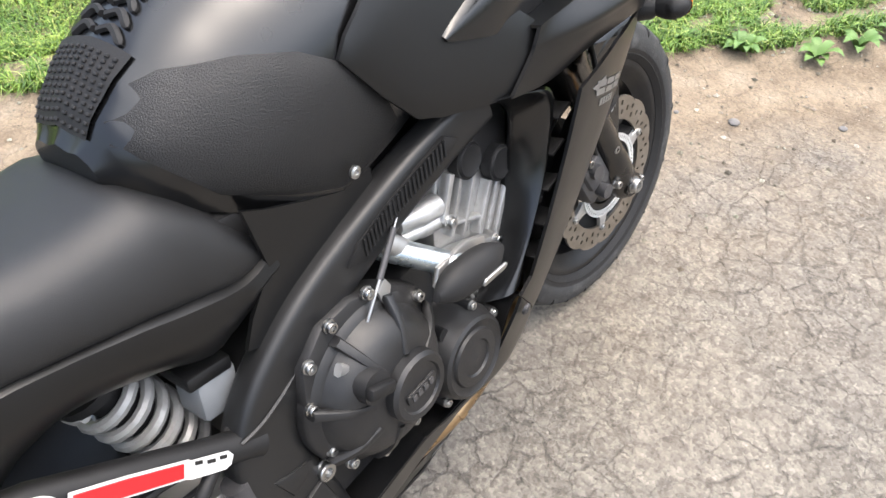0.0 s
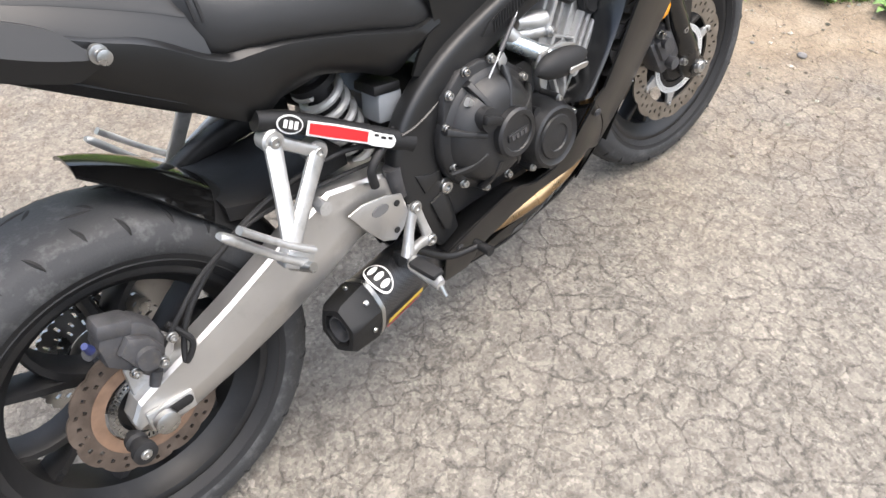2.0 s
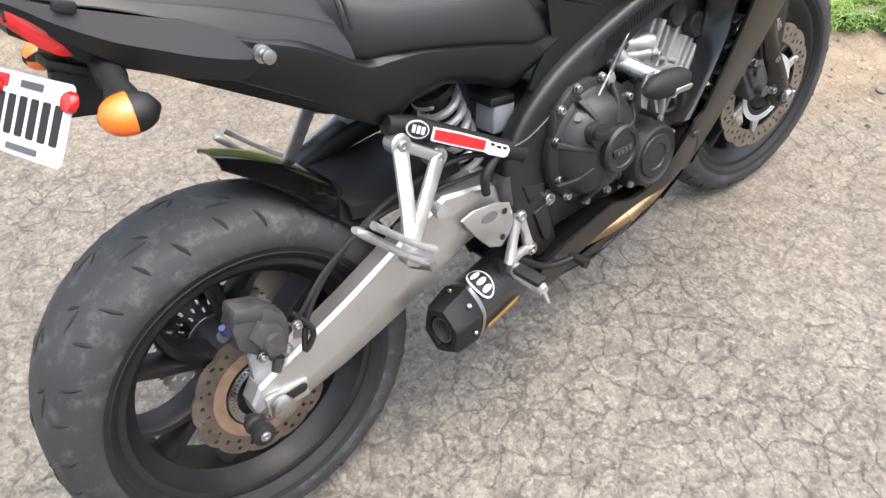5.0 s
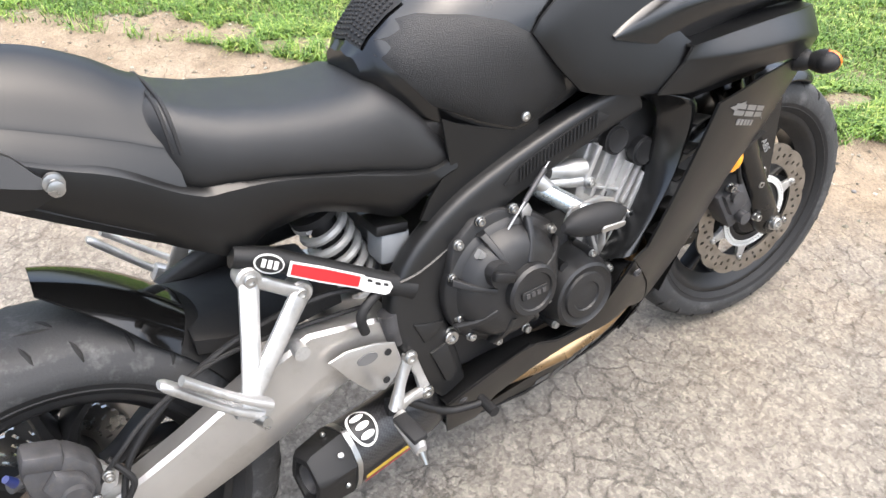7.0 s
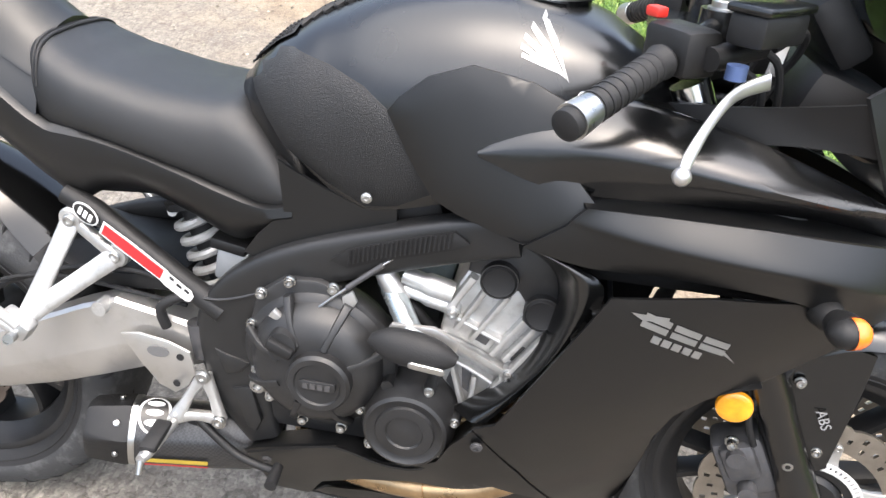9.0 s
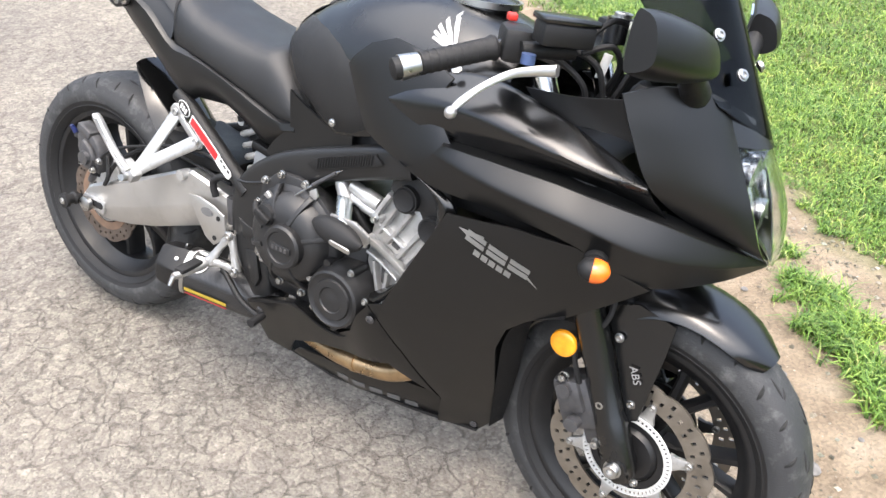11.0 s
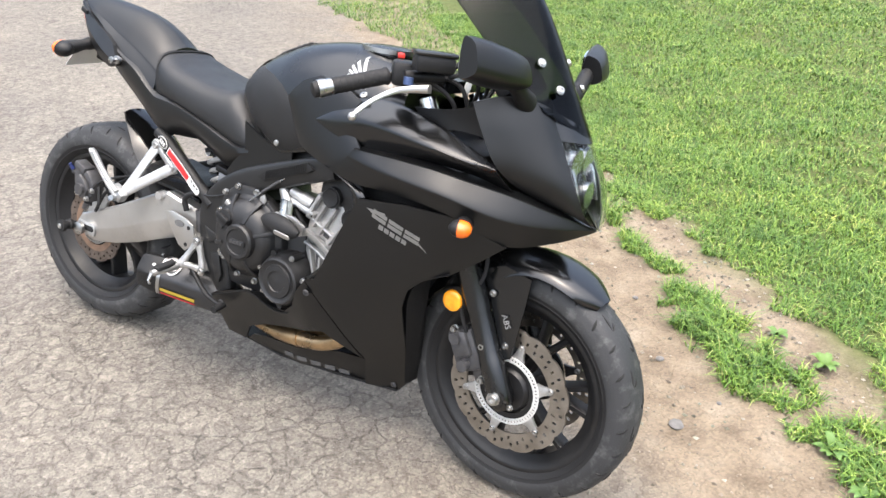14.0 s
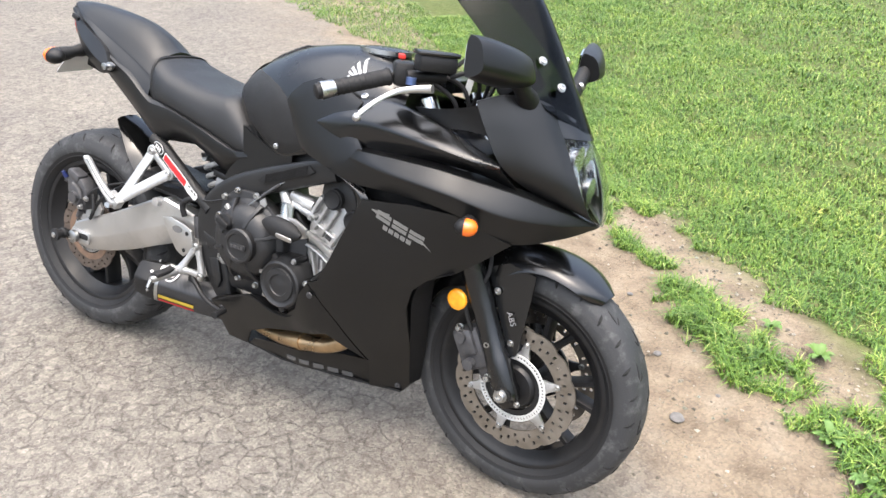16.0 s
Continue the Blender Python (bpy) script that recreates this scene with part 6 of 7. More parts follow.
# passenger footrest
def footrest(s):
    a, b, c = (0.312, 0.640), (0.377, 0.590), (0.262, 0.505)
    spar_pts = lambda p, q, y0, y1, w0, w1: spar([(p[0], s * y0, p[1], w0, 0.007), ((p[0] + q[0]) / 2, s * (y0 + y1) / 2, (p[1] + q[1]) / 2, (w0 + w1) * 0.45, 0.008), (q[0], s * y1, q[1], w1, 0.007)], 12, 3.0, 4)
    br = part("passenger_bracket", spar_pts(a, c, 0.130, 0.195, 0.015, 0.015), CASTALLOY, BIKE, "silver passenger footrest bracket")
    part("bracket_arm", spar_pts(b, c, 0.134, 0.195, 0.016, 0.016), CASTALLOY, br)
    part("bracket_arm", spar_pts(a, b, 0.130, 0.134, 0.011, 0.011), CASTALLOY, br)
    for p in (a, b):
        part("boss", lathe([(0.0001, s * 0.11), (0.018, s * 0.11), (0.019, s * 0.134), (0.016, s * 0.138), (0.0001, s * 0.138)] if s > 0 else [(0.0001, -0.138), (0.016, -0.138), (0.019, -0.134), (0.018, -0.11), (0.0001, -0.11)], 20, (p[0], 0, p[1])), CASTALLOY, br)
        part("boss_bolt", bolt((p[0], s * 0.137, p[1]), 0.009, 0.006, (0, s, 0)), STEEL, br)
    part("peg_mount", block((0.255, s * 0.213, 0.500), (0.05, 0.028, 0.03), (0, 35, 0), 0.006), CASTALLOY, br)
    # the peg is folded up along the bike
    peg = part("passenger_peg", spar([(0.262, s * 0.222, 0.492, 0.008, 0.009), (0.225, s * 0.225, 0.527, 0.006, 0.010), (0.168, s * 0.225, 0.592, 0.007, 0.011), (0.155, s * 0.225, 0.605, 0.004, 0.008)], 12, 3.0, 4), CASTALLOY, br, "folded silver footrest")
    part("peg_rail", spar([(0.275, s * 0.235, 0.512, 0.006, 0.008), (0.235, s * 0.238, 0.548, 0.005, 0.007), (0.180, s * 0.236, 0.605, 0.006, 0.008)], 12, 3.0, 4), CASTALLOY, br)
    part("pivot_pin", tube([(0.250, s * 0.200, 0.482), (0.262, s * 0.245, 0.492)], 0.008, 12), STEEL, br)


for s in (-1, 1):
    footrest(s)

# rider footrest on the right: heel guard, bracket, brake pedal
guard_line = [(0.385, 0.474), (0.415, 0.480), (0.462, 0.472), (0.495, 0.458), (0.502, 0.42), (0.488, 0.395), (0.466, 0.378), (0.440, 0.39), (0.41, 0.43)]
for s in (-1, 1):
    g_ob = part("heel_guard", slab(guard_line, s * 0.158, s * 0.164, 0.003), ALLOY, BIKE, "brushed alloy heel guard plate")
    # black discs on the uncut plate, the dark of its holes as colour
    for x, z in ((0.480, 0.448), (0.470, 0.398)):
        part("hole_shade_disc", lathe([(0.0001, s * 0.1645), (0.006, s * 0.1645), (0.006, s * 0.1655), (0.0001, s * 0.1655)] if s > 0 else [(0.0001, -0.1655), (0.006, -0.1655), (0.006, -0.1645), (0.0001, -0.1645)], 14, (x, 0, z)), RUBBERDARK, g_ob)
    part("guard_badge", moved(lathe([(0.0001, -0.1662), (0.016, -0.1662), (0.016, -0.1645), (0.0001, -0.1645)], 20, (0, 0, 0)), Matrix.Translation((0.445, 0 if s < 0 else 0.331, 0.453)) @ Matrix.Diagonal((1.1, 1, 0.6, 1))), GREYSTICK, g_ob)
    br = part("rider_bracket", spar([(0.515, s * 0.160, 0.420, 0.012, 0.008), (0.527, s * 0.160, 0.38, 0.008, 0.007), (0.535, s * 0.160, 0.338, 0.011, 0.008)], 12, 3.0, 4), CASTALLOY, BIKE, "silver rider footrest bracket")
    part("bracket_arm", spar([(0.515, s * 0.160, 0.420, 0.011, 0.008), (0.49, s * 0.168, 0.38, 0.008, 0.008), (0.472, s * 0.178, 0.345, 0.013, 0.010)], 12, 3.0, 4), CASTALLOY, br)
    part("bracket_arm", spar([(0.535, s * 0.160, 0.338, 0.011, 0.008), (0.50, s * 0.168, 0.345, 0.008, 0.008), (0.472, s * 0.178, 0.345, 0.013, 0.010)], 12, 3.0, 4), CASTALLOY, br)
    for x, z in ((0.515, 0.420), (0.535, 0.338)):
        part("bracket_bolt", bolt((x, s * 0.167, z), 0.010, 0.006, (0, s, 0)), STEEL, br)
    peg = part("footrest", tube([(0.470, s * 0.190, 0.340), (0.468, s * 0.20, 0.340), (0.463, s * 0.262, 0.336), (0.461, s * 0.272, 0.336)], [0.013, 0.0145, 0.013, 0.010], 14, None, True, 0.7), CASTALLOY, br, "ribbed silver footrest")
    part("footrest_rubber", block((0.466, s * 0.232, 0.349), (0.026, 0.062, 0.012), (s * -3, 0, 3), 0.004), RUBBERDARK, br, "black rubber footrest pad")
    part("feeler", tube([(0.461, s * 0.270, 0.334), (0.461, s * 0.281, 0.316)], [0.006, 0.004], 10), STEEL, br)
pedal = part("brake_pedal", tube(smooth_line([(0.50, -0.165, 0.335), (0.56, -0.172, 0.285), (0.61, -0.178, 0.272), (0.635, -0.182, 0.272)], 5), 0.007, 10), PLASTIC, BIKE, "black brake pedal")
part("pedal_tip", tube([(0.632, -0.172, 0.272), (0.634, -0.212, 0.268)], [0.009, 0.010], 12), RUBBERDARK, pedal)
part("master_cylinder", tube([(0.50, -0.14, 0.50), (0.505, -0.14, 0.44)], [0.016, 0.014], 14), CALIPER, BIKE, "small rear brake cylinder")
part("rear_brake_hose", tube(smooth_line([(0.455, -0.15, 0.49), (0.452, -0.155, 0.525), (0.48, -0.15, 0.545), (0.53, -0.13, 0.555)], 6), 0.008, 10), RUBBERDARK, BIKE)

# short muffler under the engine
C0, C1 = Vector((0.590, -0.085, 0.248)), Vector((0.355, -0.152, 0.276))
ax = (C1 - C0).normalized()
u1 = Vector((0, -1, 0.25))
u1 = (u1 - ax * u1.dot(ax)).normalized()
v1 = ax.cross(u1)


def can_ring(d, r, sides=6, round_=0.55, squash=0.76):
    ring = []
    for j in range(36):
        a = 2 * math.pi * j / 36
        k = math.cos(math.pi / sides) / math.cos((a % (2 * math.pi / sides)) - math.pi / sides)
        rr = r * (round_ + (1 - round_) * k)
        ring.append(C0 + ax * d + u1 * math.cos(a) * rr * squash + v1 * math.sin(a) * rr)
    return ring


L_ = (C1 - C0).length
muffler = part("muffler", skin([can_ring(-0.02, 0.035), can_ring(0.0, 0.05), can_ring(0.04, 0.056), can_ring(0.10, 0.058), can_ring(L_ - 0.03, 0.058)]), CARBON, BIKE, "stubby dark muffler with oval sticker")
part("clamp_band", skin([can_ring(L_ - 0.030, 0.0585), can_ring(L_ - 0.030, 0.0600), can_ring(L_ - 0.020, 0.0600), can_ring(L_ - 0.020, 0.0585)]), STEEL, muffler, "steel band")
part("end_cap", skin([can_ring(L_ - 0.02, 0.059, 6, 0.2), can_ring(L_ - 0.015, 0.061, 6, 0.1), can_ring(L_ + 0.042, 0.053, 6, 0.1), can_ring(L_ + 0.050, 0.046, 6, 0.2), can_ring(L_ + 0.050, 0.034, 6, 0.3), can_ring(L_ + 0.03, 0.030, 6, 0.5), can_ring(L_ + 0.02, 0.012, 6, 0.5)], None, True, True), PLASTIC, muffler, "six-sided black end cap")
part("outlet", skin([can_ring(L_ + 0.02, 0.024, 6, 1), can_ring(L_ + 0.046, 0.026, 6, 1), can_ring(L_ + 0.046, 0.023, 6, 1), can_ring(L_ + 0.02, 0.021, 6, 1)]), CALIPER, muffler)
for j in range(6):
    a = 2 * math.pi * (j + 0.5) / 6
    nn = (u1 * math.cos(a) * 0.76 + v1 * math.sin(a))
    part("rivet", bolt(C0 + ax * (L_ + 0.0) + nn * 0.055, 0.004, 0.003, nn), STEEL, muffler)


def on_can(d, ang, r):
    return C0 + ax * d + (u1 * math.cos(ang) * 0.76 + v1 * math.sin(ang)) * r


def can_sticker(d0, a0, rd, ra, r, material, label=""):
    bm = bmesh.new()
    ringA = [bm.verts.new(on_can(d0 + rd * math.cos(2 * math.pi * i / 24), a0 + ra * math.sin(2 * math.pi * i / 24), r)) for i in range(24)]
    mid = [bm.verts.new(on_can(d0 + rd * 0.5 * math.cos(2 * math.pi * i / 24), a0 + ra * 0.5 * math.sin(2 * math.pi * i / 24), r + 0.0006)) for i in range(24)]
    cen = bm.verts.new(on_can(d0, a0, r + 0.0008))
    for i in range(24):
        j = (i + 1) % 24
        bm.faces.new((ringA[i], ringA[j], mid[j], mid[i]))
        bm.faces.new((mid[i], mid[j], cen))
    return part("sticker", bm, material, muffler, label)


STA = radians(-50) if v1.z < 0 else radians(50)
can_sticker(L_ - 0.056, STA, 0.026, 0.62, 0.0602, WHITE, "oval white sticker")
can_sticker(L_ - 0.056, STA, 0.0215, 0.55, 0.0612, BLACKSTICK)
for i in range(3):
    can_sticker(L_ - 0.056, STA + (i - 1) * 0.30, 0.014, 0.10, 0.0622, WHITE)
part("hanger", block(on_can(L_ - 0.12, STA, 0.064), (0.02, 0.02, 0.03), (0, 10, 0), 0.004), RUBBERDARK, muffler)
for q, mt, wd in ((-0.85, REDSTICK, 0.004), (-0.6, GOLD, 0.006)):
    bm = bmesh.new()
    a0 = math.copysign(1, -STA) * abs(q)
    rows = [[on_can(0.10 + 0.11 * i / 5, a0 + wd * k * 16, 0.0602) for k in (-1, 1)] for i in range(6)]
    vs = [[bm.verts.new(p) for p in r] for r in rows]
    for a, b in zip(vs, vs[1:]):
        bm.faces.new((a[0], a[1], b[1], b[0]))
    part("sticker", bm, mt, muffler)
# header pipes
for i, y in enumerate((-0.126, -0.045, 0.03, 0.09)):
    part("header_pipe", tube(smooth_line([(0.985, y * 0.9, 0.46), (1.035, y, 0.40), (1.02, y, 0.31), (0.95, y * 0.98, 0.255), (0.85, y * 0.95, 0.232), (0.74, y * 0.75, 0.215), (0.62, -0.085 + 0.02 * i, 0.235)], 7), 0.0205 if i == 0 else 0.019, 16), BRASS, BIKE, "heat-tinted header pipe")
part("pipe_clamp", tube([(0.865, -0.122, 0.236), (0.852, -0.120, 0.232)], 0.0225, 16), BRASS, BIKE)

# ---------------------------------------------------------------- engine
engine = part("crankcase", block((0.73, 0, 0.44), (0.28, 0.29, 0.24), (0, 0, 0), 0.03), CASTBLACK, BIKE, "black-painted engine crankcase")
part("gearbox_case", block((0.63, 0, 0.50), (0.12, 0.26, 0.20), (0, -15, 0), 0.03), CASTBLACK, engine)
part("oil_pan", block((0.76, 0, 0.30), (0.22, 0.20, 0.10), (0, 0, 0), 0.02), CASTBLACK, engine)


def turned(profile, x, z, n=48):
    """A cover turned about the cross axis: (radius, outward distance) pairs."""
    return lathe([(max(r, 0.0001), -y) for r, y in profile], n, (x, 0, z))


cover = part("clutch_cover", turned([(0.112, 0.13), (0.114, 0.165), (0.110, 0.172), (0.098, 0.178), (0.090, 0.196), (0.076, 0.208), (0.052, 0.214), (0.0, 0.214)], 0.700, 0.490), CASTBLACK, BIKE, "rounded black clutch cover")
ring = part("cover_cap", turned([(0.046, 0.205), (0.046, 0.226), (0.042, 0.231), (0.034, 0.231), (0.032, 0.228), (0.0, 0.228)], 0.716, 0.488), CASTBLACK, cover, "round raised cover plate")
part("cap_bar", slab(rounded_rect(0.052, 0.015, 0.004), -0.2315, -0.226, 0.001), CASTBLACK, cover).location = (0.716, 0, 0.487)
for i in range(4):
    part("cap_mark", slab(rounded_rect(0.007, 0.008, 0.001), -0.2335, -0.2310, 0.0), CALIPER, cover).location = (0.700 + 0.0105 * i, 0, 0.487)
flange = bmesh.new()
slab([(0.598, 0.54), (0.610, 0.585), (0.65, 0.615), (0.70, 0.618), (0.75, 0.600), (0.80, 0.56), (0.815, 0.52), (0.80, 0.46), (0.775, 0.40), (0.72, 0.372), (0.665, 0.376), (0.615, 0.42), (0.595, 0.48)], -0.172, -0.14, 0.006, bm=flange)
part("cover_flange", flange, CASTBLACK, cover)
for i in range(7):
    a = radians(20 + 46 * i)
    d = Vector((math.cos(a), 0, math.sin(a)))
    r = spar([(0.70 + d.x * 0.05, -0.210, 0.49 + d.z * 0.05, 0.006, 0.008), (0.70 + d.x * 0.085, -0.197, 0.49 + d.z * 0.085, 0.006, 0.009), (0.70 + d.x * 0.112, -0.176, 0.49 + d.z * 0.112, 0.007, 0.008)], 10, 3.0, 3)
    part("cover_rib", r, CASTBLACK, cover)
for x, z in ((0.602, 0.535), (0.618, 0.588), (0.66, 0.613), (0.722, 0.612), (0.606, 0.458), (0.625, 0.412), (0.675, 0.378), (0.795, 0.548), (0.735, 0.374)):
    part("cover_bolt", bolt((x, -0.173, z), 0.007, 0.008), STEEL, cover)
filler = part("oil_filler", tube([(0.662, -0.195, 0.535), (0.662, -0.222, 0.537)], [0.024, 0.021], 18), CASTBLACK, cover, "black oil filler cap")
part("filler_grip", block((0.662, -0.226, 0.537), (0.040, 0.014, 0.016), (0, 25, 0), 0.004), PLASTIC, cover)
alt = part("crank_cover", turned([(0.070, 0.13), (0.070, 0.185), (0.066, 0.192), (0.064, 0.20), (0.061, 0.208), (0.056, 0.211), (0.052, 0.208), (0.044, 0.207), (0.042, 0.211), (0.028, 0.212), (0.026, 0.209), (0.014, 0.209), (0.0, 0.212)], 0.838, 0.414), CASTBLACK, BIKE, "round ribbed black crank cover")
for i in range(7):
    a = radians(15 + 51 * i)
    part("cover_lug", tube([(0.838 + 0.070 * math.cos(a), -0.15, 0.414 + 0.070 * math.sin(a)), (0.838 + 0.070 * math.cos(a), -0.192, 0.414 + 0.070 * math.sin(a))], 0.009, 12), CASTBLACK, alt)
    if i in (0, 1, 3, 4, 6):
        part("cover_bolt", bolt((0.838 + 0.071 * math.cos(a), -0.192, 0.414 + 0.071 * math.sin(a)), 0.006, 0.006), STEEL, alt)

# cylinders lean forwards: silver block, ribs, bolts, black head cover
cyl = part("cylinder_block", slab([(0.868, 0.493), (0.870, 0.56), (0.878, 0.611), (0.906, 0.663), (0.935, 0.655), (1.03, 0.60), (1.028, 0.582), (1.0, 0.53), (0.962, 0.468), (0.928, 0.422), (0.895, 0.432)], -0.146, 0.146, 0.006), CASTALLOY, BIKE, "bare silver cylinder block")
ribs = (((1.020, 0.580), (0.975, 0.512), (0.930, 0.436), 0.0060, -0.158), ((1.004, 0.590), (0.985, 0.560), (0.964, 0.528), 0.0050, -0.154), ((0.986, 0.596), (0.966, 0.566), (0.946, 0.534), 0.0050, -0.154),
        ((0.872, 0.548), (0.918, 0.532), (0.968, 0.506), 0.0075, -0.155), ((0.874, 0.520), (0.910, 0.508), (0.950, 0.486), 0.0040, -0.152), ((0.912, 0.652), (0.895, 0.622), (0.882, 0.598), 0.0060, -0.155),
        ((0.935, 0.646), (0.915, 0.606), (0.893, 0.566), 0.0045, -0.152), ((0.960, 0.628), (0.938, 0.590), (0.915, 0.552), 0.0045, -0.152), ((0.885, 0.588), (0.920, 0.572), (0.955, 0.556), 0.0040, -0.151),
        ((0.892, 0.505), (0.900, 0.475), (0.910, 0.440), 0.0045, -0.152), ((0.925, 0.492), (0.925, 0.470), (0.922, 0.446), 0.0045, -0.152))
for p0, p1, p2, wd, y in ribs:
    part("cylinder_rib", spar([(*p0[:1], y, p0[1], wd, 0.009), (*p1[:1], y, p1[1], wd * 0.9, 0.009), (*p2[:1], y, p2[1], wd, 0.009)], 10, 3.5, 3), CASTALLOY, cyl)
# thin dark plates between the ribs, painted shade for the casting's recesses
for o in ([(0.884, 0.470), (0.893, 0.500), (0.897, 0.475), (0.900, 0.448)], [(0.905, 0.500), (0.920, 0.490), (0.918, 0.455), (0.908, 0.462)], [(0.925, 0.560), (0.942, 0.552), (0.936, 0.540), (0.920, 0.547)], [(0.975, 0.520), (0.992, 0.545), (0.985, 0.548), (0.970, 0.525)]):
    part("pocket_shade", slab(o, -0.1475, -0.1445, 0.0008), CALIPER, cyl, "thin dark plate painting the shade of a casting recess")
for x, z, r in ((0.972, 0.507, 0.012), (0.929, 0.434, 0.011), (0.888, 0.595, 0.010), (0.874, 0.545, 0.009)):
    part("cylinder_boss", tube([(x, -0.14, z), (x, -0.165, z)], r, 14), CASTALLOY, cyl)
    part("cylinder_bolt", bolt((x, -0.165, z), 0.007, 0.008), STEEL, cyl)
head = part("head_cover", slab([(0.902, 0.655), (0.905, 0.680), (0.930, 0.705), (0.965, 0.722), (1.04, 0.690), (1.052, 0.665), (1.040, 0.600), (1.028, 0.588), (0.992, 0.606), (0.972, 0.634), (0.945, 0.628), (0.922, 0.650)], -0.1515, 0.1515, 0.006), CASTBLACK, BIKE, "black cylinder head cover")
for x, z in ((0.946, 0.653), (1.008, 0.612)):
    part("head_plug", turned([(0.024, 0.14), (0.024, 0.164), (0.021, 0.168), (0.017, 0.166), (0.0, 0.166)], x, z, 28), RUBBERDARK, head, "round black rubber plug")
    part("plug_ring", lathe([(0.024, -0.1645), (0.026, -0.1645), (0.026, -0.150), (0.024, -0.150)], 28, (x, 0, z), None, True), CASTBLACK, head)
# intake stubs and zinc tube, crash slider
for z, r in ((0.622, 0.016), (0.600, 0.012)):
    part("intake_stub", tube([(0.815, -0.145, z + 0.012), (0.842, -0.148, z + 0.006), (0.85, -0.148, z + 0.004), (0.885, -0.148, z - 0.004)], [r * 0.8, r * 0.8, r, r], 16), CASTALLOY, BIKE, "silver intake stub")
part("coolant_pipe", tube(smooth_line([(0.772, -0.135, 0.648), (0.79, -0.145, 0.628), (0.815, -0.155, 0.595)], 5), [0.012, 0.013, 0.014, 0.014, 0.014, 0.015, 0.015, 0.015, 0.015, 0.015, 0.015], 16), CASTALLOY, BIKE, "silver coolant pipe")
slider = part("crash_slider", tube([(0.79, -0.135, 0.615), (0.845, -0.205, 0.570)], 0.016, 18), ZINC, BIKE, "zinc tube crash slider with a black puck")
rings = []
for i in range(11):
    t = -1 + 2 * i / 10
    k = max(0.12, (1 - abs(t) ** 2.6)) ** 0.6
    c = Vector((0.845 + 0.060 * t, -0.222 - 0.004 * t, 0.566 - 0.006 * t))
    rings.append([c + Vector((0.25 * math.sin(a) * 0.012, math.cos(a) * 0.021 * k, math.sin(a) * 0.026 * k)) for a in (2 * math.pi * j / 18 for j in range(18))])
part("slider_puck", skin(rings), RUBBERDARK, slider, "black slider puck")
part("slider_base", slab([(0.80, 0.568), (0.812, 0.590), (0.87, 0.592), (0.905, 0.575), (0.90, 0.55), (0.86, 0.537), (0.815, 0.545)], -0.205, -0.197, 0.003), ALLOY, slider, "silver slider plate")
part("slider_plate", moved(slab(rounded_rect(0.05, 0.013, 0.006), -0.004, 0.0, 0.0015), Matrix.Translation((0.868, -0.240, 0.553)) @ pose(0, 0, 0, 20, 6, 0)), ALLOY, slider, "silver slider insert")
cable = part("clutch_cable", tube(smooth_line([(0.668, -0.185, 0.548), (0.705, -0.182, 0.585), (0.742, -0.178, 0.618), (0.80, -0.168, 0.665), (0.87, -0.155, 0.715)], 6), 0.0019, 8), STEEL, BIKE, "steel clutch cable")
part("cable_sheath", tube([(0.742, -0.178, 0.618), (0.79, -0.170, 0.657)], 0.0042, 10), CALIPER, cable)
part("cable_bracket", slab([(0.735, 0.603), (0.750, 0.614), (0.757, 0.598), (0.748, 0.580), (0.738, 0.580)], -0.178, -0.172, 0.002), CASTALLOY, cable)
part("clutch_arm", spar([(0.668, -0.188, 0.548, 0.006, 0.006), (0.655, -0.190, 0.560, 0.005, 0.006), (0.640, -0.192, 0.572, 0.008, 0.006)], 10, 3.0, 3), CASTALLOY, cable)
# hoses and wiring behind
for k, path in enumerate(([(0.60, -0.12, 0.585), (0.66, -0.135, 0.625), (0.74, -0.13, 0.635), (0.82, -0.12, 0.66)], [(0.62, -0.10, 0.60), (0.72, -0.12, 0.65), (0.86, -0.12, 0.70)], [(0.80, -0.12, 0.60), (0.83, -0.14, 0.58), (0.86, -0.13, 0.54)])):
    part("hose", tube(smooth_line(path, 6), (0.012, 0.009, 0.008)[k], 10), RUBBERDARK, BIKE)
part("throttle_body", block((0.80, 0, 0.69), (0.14, 0.24, 0.09), (0, -25, 0), 0.02), PLASTIC, BIKE, "black intake housing")
part("airbox", block((0.84, 0, 0.78), (0.30, 0.24, 0.10), (0, -5, 0), 0.02), PLASTIC, BIKE)
rad = part("radiator", block((1.10, 0, 0.47), (0.04, 0.22, 0.30), (0, -22, 0), 0.006), RUBBERDARK, BIKE, "black radiator behind the front wheel")
for i in range(14):
    part("radiator_fin", block((1.128 - 0.0075 * (i - 6.5) * 0.404, 0, 0.452 + 0.0185 * (i - 6.5)), (0.006, 0.21, 0.004), (0, -22, 0), 0), CASTBLACK, rad)
part("seat_base", block((0.60, 0, 0.725), (0.13, 0.235, 0.10), (0, 12, 0), 0.02), PLASTIC, BIKE)
part("battery_box", block((0.40, 0, 0.73), (0.30, 0.19, 0.10), (0, 8, 0), 0.02), PLASTIC, BIKE)
part("inner_wall", block((1.17, 0, 0.755), (0.26, 0.37, 0.15), (0, 0, 0), 0.02), PLASTIC, BIKE)
part("side_connector", block((1.16, -0.205, 0.735), (0.05, 0.02, 0.02), (0, 8, 0), 0.004), REDPLASTIC, BIKE, "red connector behind the fairing")
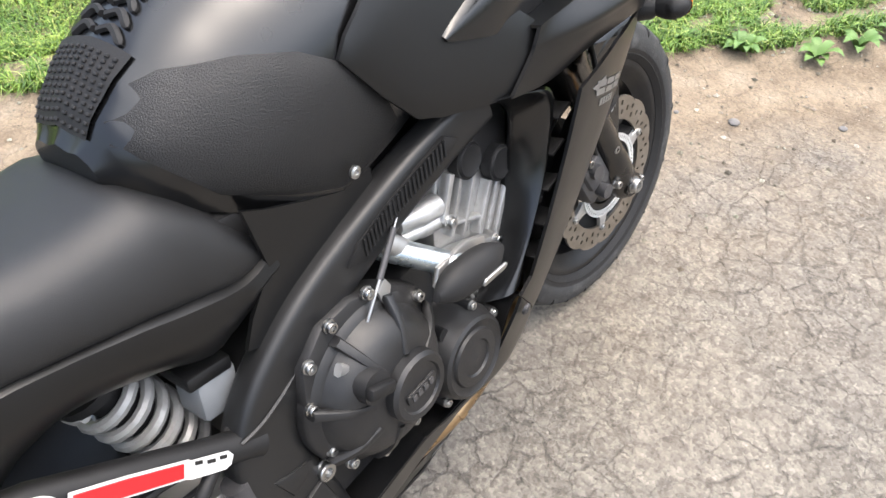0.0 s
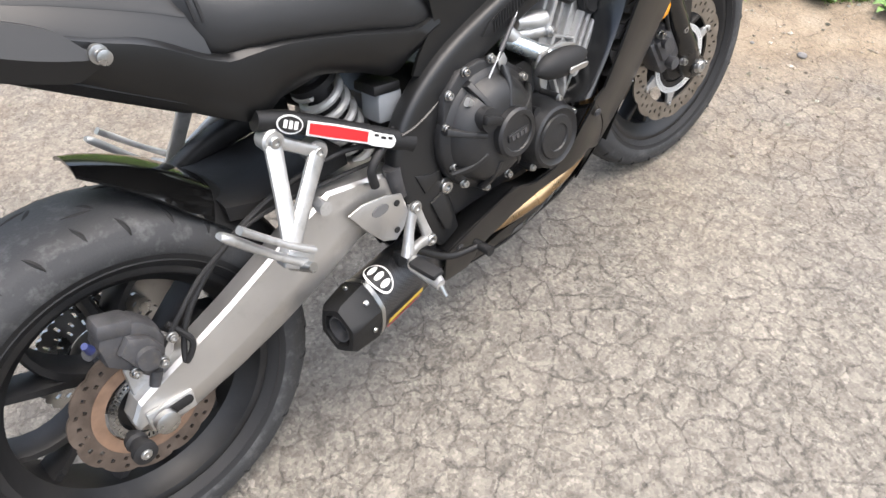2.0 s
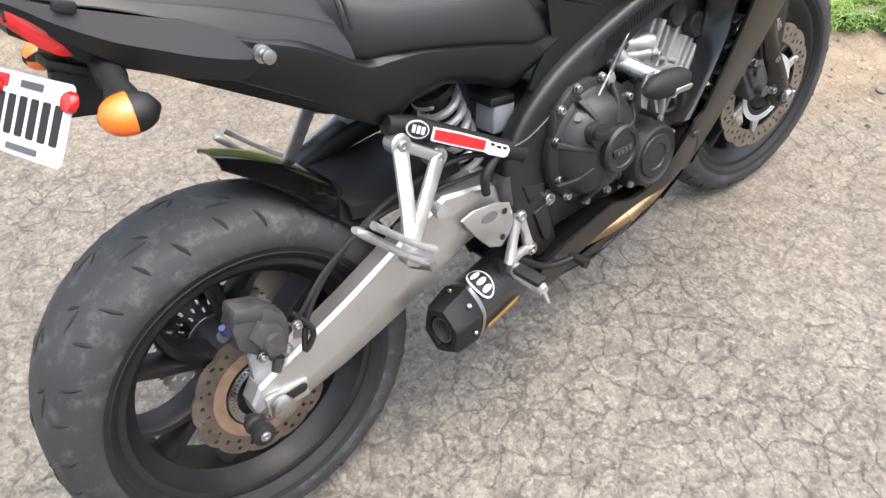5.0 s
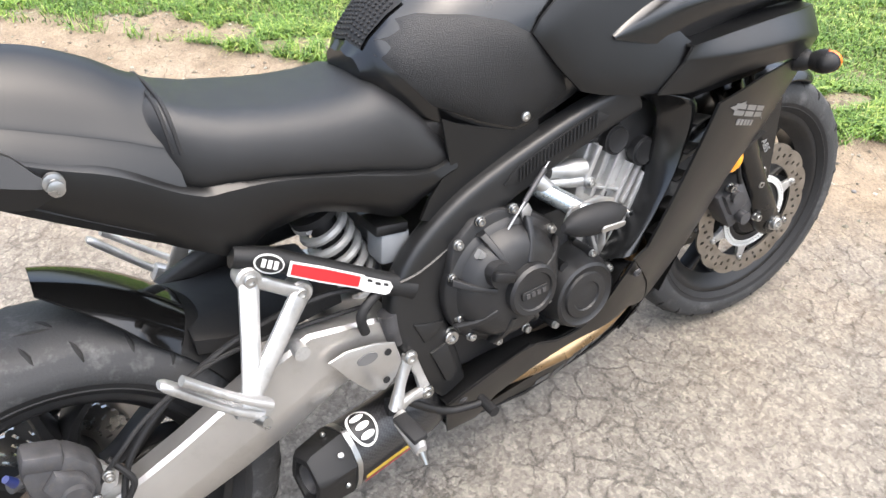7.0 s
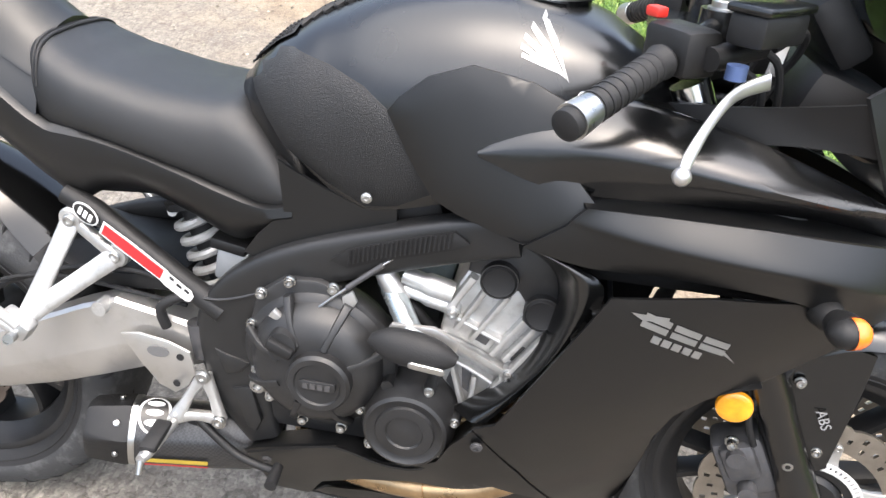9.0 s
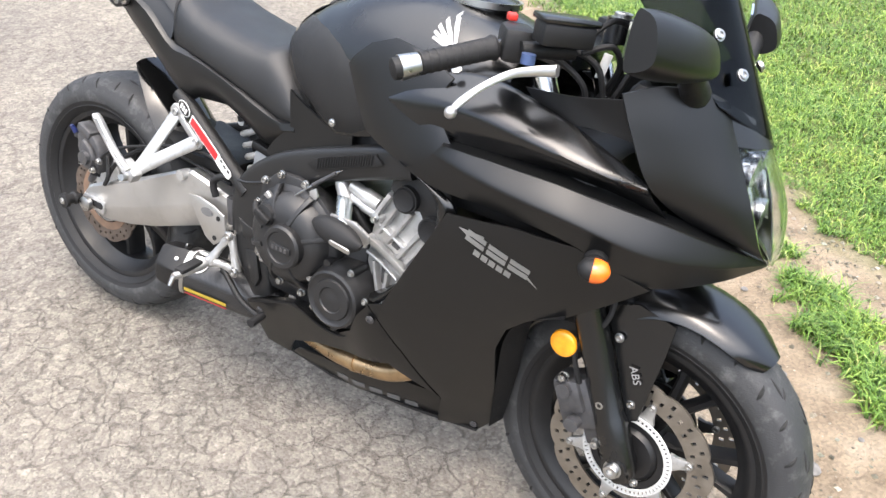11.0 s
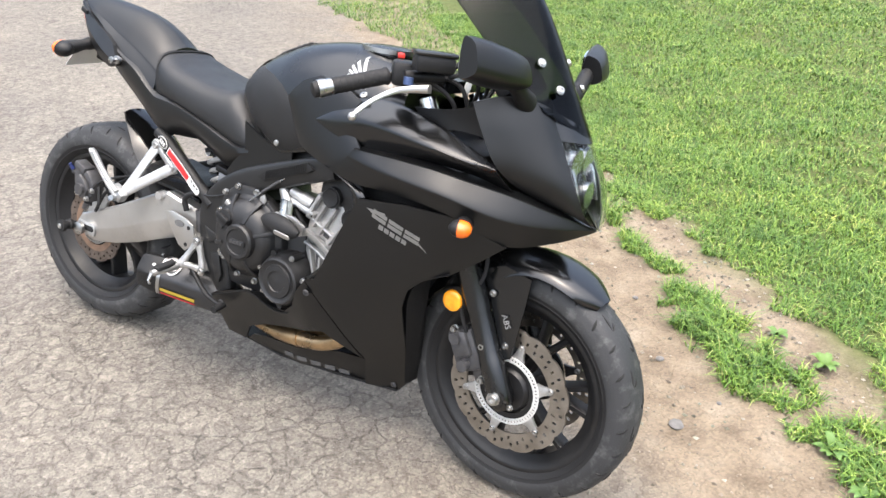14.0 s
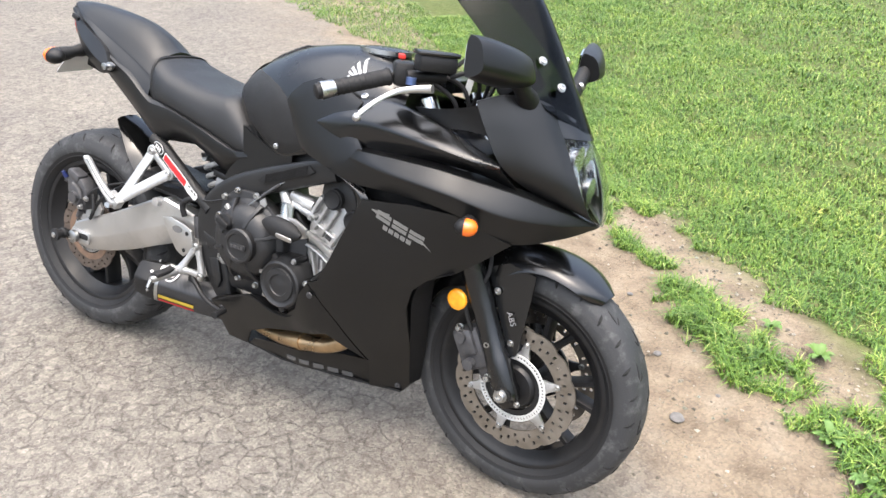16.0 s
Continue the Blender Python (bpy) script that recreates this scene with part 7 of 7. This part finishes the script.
for x, z, y in ((0.943, 0.421, -0.2235), (1.123, 0.172, -0.051), (0.607, 0.268, -0.156)):
    part("fairing_screw", bolt((x, y, z), 0.007, 0.003, (0, -1, -0.3)), CALIPER, BIKE)
part("fairing_screw", bolt((1.02, -0.183, 0.915), 0.007, 0.003, (0, -0.6, 0.8)), STEEL, BIKE)
# chain
for z0, z1 in ((0.43, 0.475), (0.20, 0.41)):
    part("drive_chain", tube([(0.0, 0.078, z0), (0.56, 0.078, z1)], 0.009, 8, None, True, 0.7), STEEL, BIKE, "steel drive chain")

# ---------------------------------------------------------------- handlebars
for s in (-1, 1):
    inner, outer = Vector((1.125, s * 0.165, 0.985)), Vector((1.005, s * 0.333, 0.929))
    if s > 0:
        inner, outer = Vector((1.155, 0.165, 0.985)), Vector((1.085, 0.345, 0.929))
    d = (outer - inner).normalized()
    bar = part("handlebar", tube([inner - d * 0.06, outer], 0.011, 14), SATIN, BIKE, "black clip-on handlebar")
    L = (outer - inner).length
    part("grip", tube([inner + d * 0.055, inner + d * 0.06, inner + d * 0.065, inner + d * (L - 0.032), inner + d * (L - 0.03)], [0.018, 0.020, 0.0175, 0.0165, 0.015], 18), RUBBERDARK, bar, "ribbed black rubber grip")
    for i in range(9):
        part("grip_rib", tube([inner + d * (0.075 + 0.0125 * i), inner + d * (0.079 + 0.0125 * i)], 0.0178, 18), RUBBERDARK, bar)
    part("bar_end", tube([outer - d * 0.034, outer - d * 0.032, outer - d * 0.002], [0.015, 0.0175, 0.0195], 20), STEEL, bar, "silver bar end")
    part("bar_end_cap", tube([outer - d * 0.004, outer + d * 0.008, outer + d * 0.010], [0.0170, 0.0165, 0.012], 20), RUBBERDARK, bar)
    part("switch_box", block(inner + d * 0.02 + Vector((0, 0, 0.0)), (0.05, 0.075, 0.052), (0, 0, 35 * s * -1), 0.010), PLASTIC, bar, "black switch box")
    part("clamp", tube([inner - d * 0.07 + Vector((0, 0, -0.03)), inner - d * 0.07 + Vector((0, 0, 0.012))], 0.028, 18), SATIN, bar)
    part("fork_cap", bolt(inner - d * 0.07 + Vector((0, 0, 0.012)), 0.017, 0.010, (0, 0, 1)), STEEL, bar)
red = part("kill_switch", block((1.085, -0.150, 1.012), (0.016, 0.022, 0.012), (0, 0, 35), 0.003), REDPLASTIC, BIKE, "red kill switch")
res = part("brake_reservoir", block((1.195, -0.195, 1.012), (0.085, 0.045, 0.034), (0, 0, 48), 0.006), PLASTIC, BIKE, "black front brake reservoir")
part("reservoir_lid", block((1.195, -0.195, 1.033), (0.092, 0.052, 0.010), (0, 0, 48), 0.004), SATIN, res)
part("master_body", tube([(1.20, -0.155, 0.985), (1.14, -0.215, 0.978)], [0.014, 0.013], 14), PLASTIC, res)
lever = part("brake_lever", spar([(1.205, -0.215, 0.962, 0.0095, 0.008), (1.175, -0.245, 0.957, 0.0075, 0.0065), (1.155, -0.275, 0.950, 0.006, 0.005), (1.135, -0.310, 0.932, 0.0052, 0.0045), (1.120, -0.338, 0.910, 0.006, 0.005), (1.115, -0.351, 0.897, 0.0045, 0.004)], 12, 2.4, 6), ALLOY, BIKE, "silver brake lever")
ball = bmesh.new()
bmesh.ops.create_uvsphere(ball, u_segments=14, v_segments=10, radius=0.0095)
part("lever_ball", moved(ball, Matrix.Translation((1.1145, -0.352, 0.895))), ALLOY, lever)
part("adjuster", tube([(1.165, -0.238, 0.965), (1.165, -0.238, 0.980)], 0.011, 14), finish("blue_anodised", (0.08, 0.12, 0.25), 0.35, 0.6), lever)
for k, path in enumerate(([(1.215, -0.16, 0.985), (1.25, -0.13, 1.0), (1.255, -0.09, 0.96), (1.21, -0.06, 0.88)], [(1.20, -0.14, 0.99), (1.235, -0.10, 1.035), (1.25, -0.03, 1.0), (1.22, 0.0, 0.90)], [(1.11, -0.16, 0.995), (1.16, -0.13, 0.985), (1.23, -0.12, 0.965), (1.25, -0.10, 0.89)], [(1.10, -0.175, 0.985), (1.17, -0.145, 0.965), (1.22, -0.13, 0.93), (1.22, -0.11, 0.87)], [(1.22, 0.05, 0.97), (1.26, 0.0, 0.99), (1.25, -0.05, 0.92), (1.22, -0.03, 0.86)])):
    part("control_cable", tube(smooth_line(path, 7), 0.005, 8), RUBBERDARK, BIKE)
part("top_clamp", slab([(1.10, 0.955), (1.19, 0.945), (1.19, 0.972), (1.10, 0.98)], -0.125, 0.125, 0.006), SATIN, BIKE, "black upper fork clamp")
dash = part("instrument_cluster", block((1.30, 0, 1.0), (0.045, 0.20, 0.09), (0, -38, 0), 0.012), PLASTIC, BIKE, "black instrument cluster")
part("display", block((1.278, 0, 1.016), (0.004, 0.15, 0.055), (0, -38, 0), 0.001), GLOSS, dash)
part("nose_frame", block((1.34, 0, 0.90), (0.14, 0.20, 0.08), (0, 20, 0), 0.02), PLASTIC, BIKE)
part("wire_tag", block((1.235, -0.105, 0.965), (0.014, 0.006, 0.04), (0, 10, 20), 0.001), WHITE, BIKE, "white tag on the wiring")
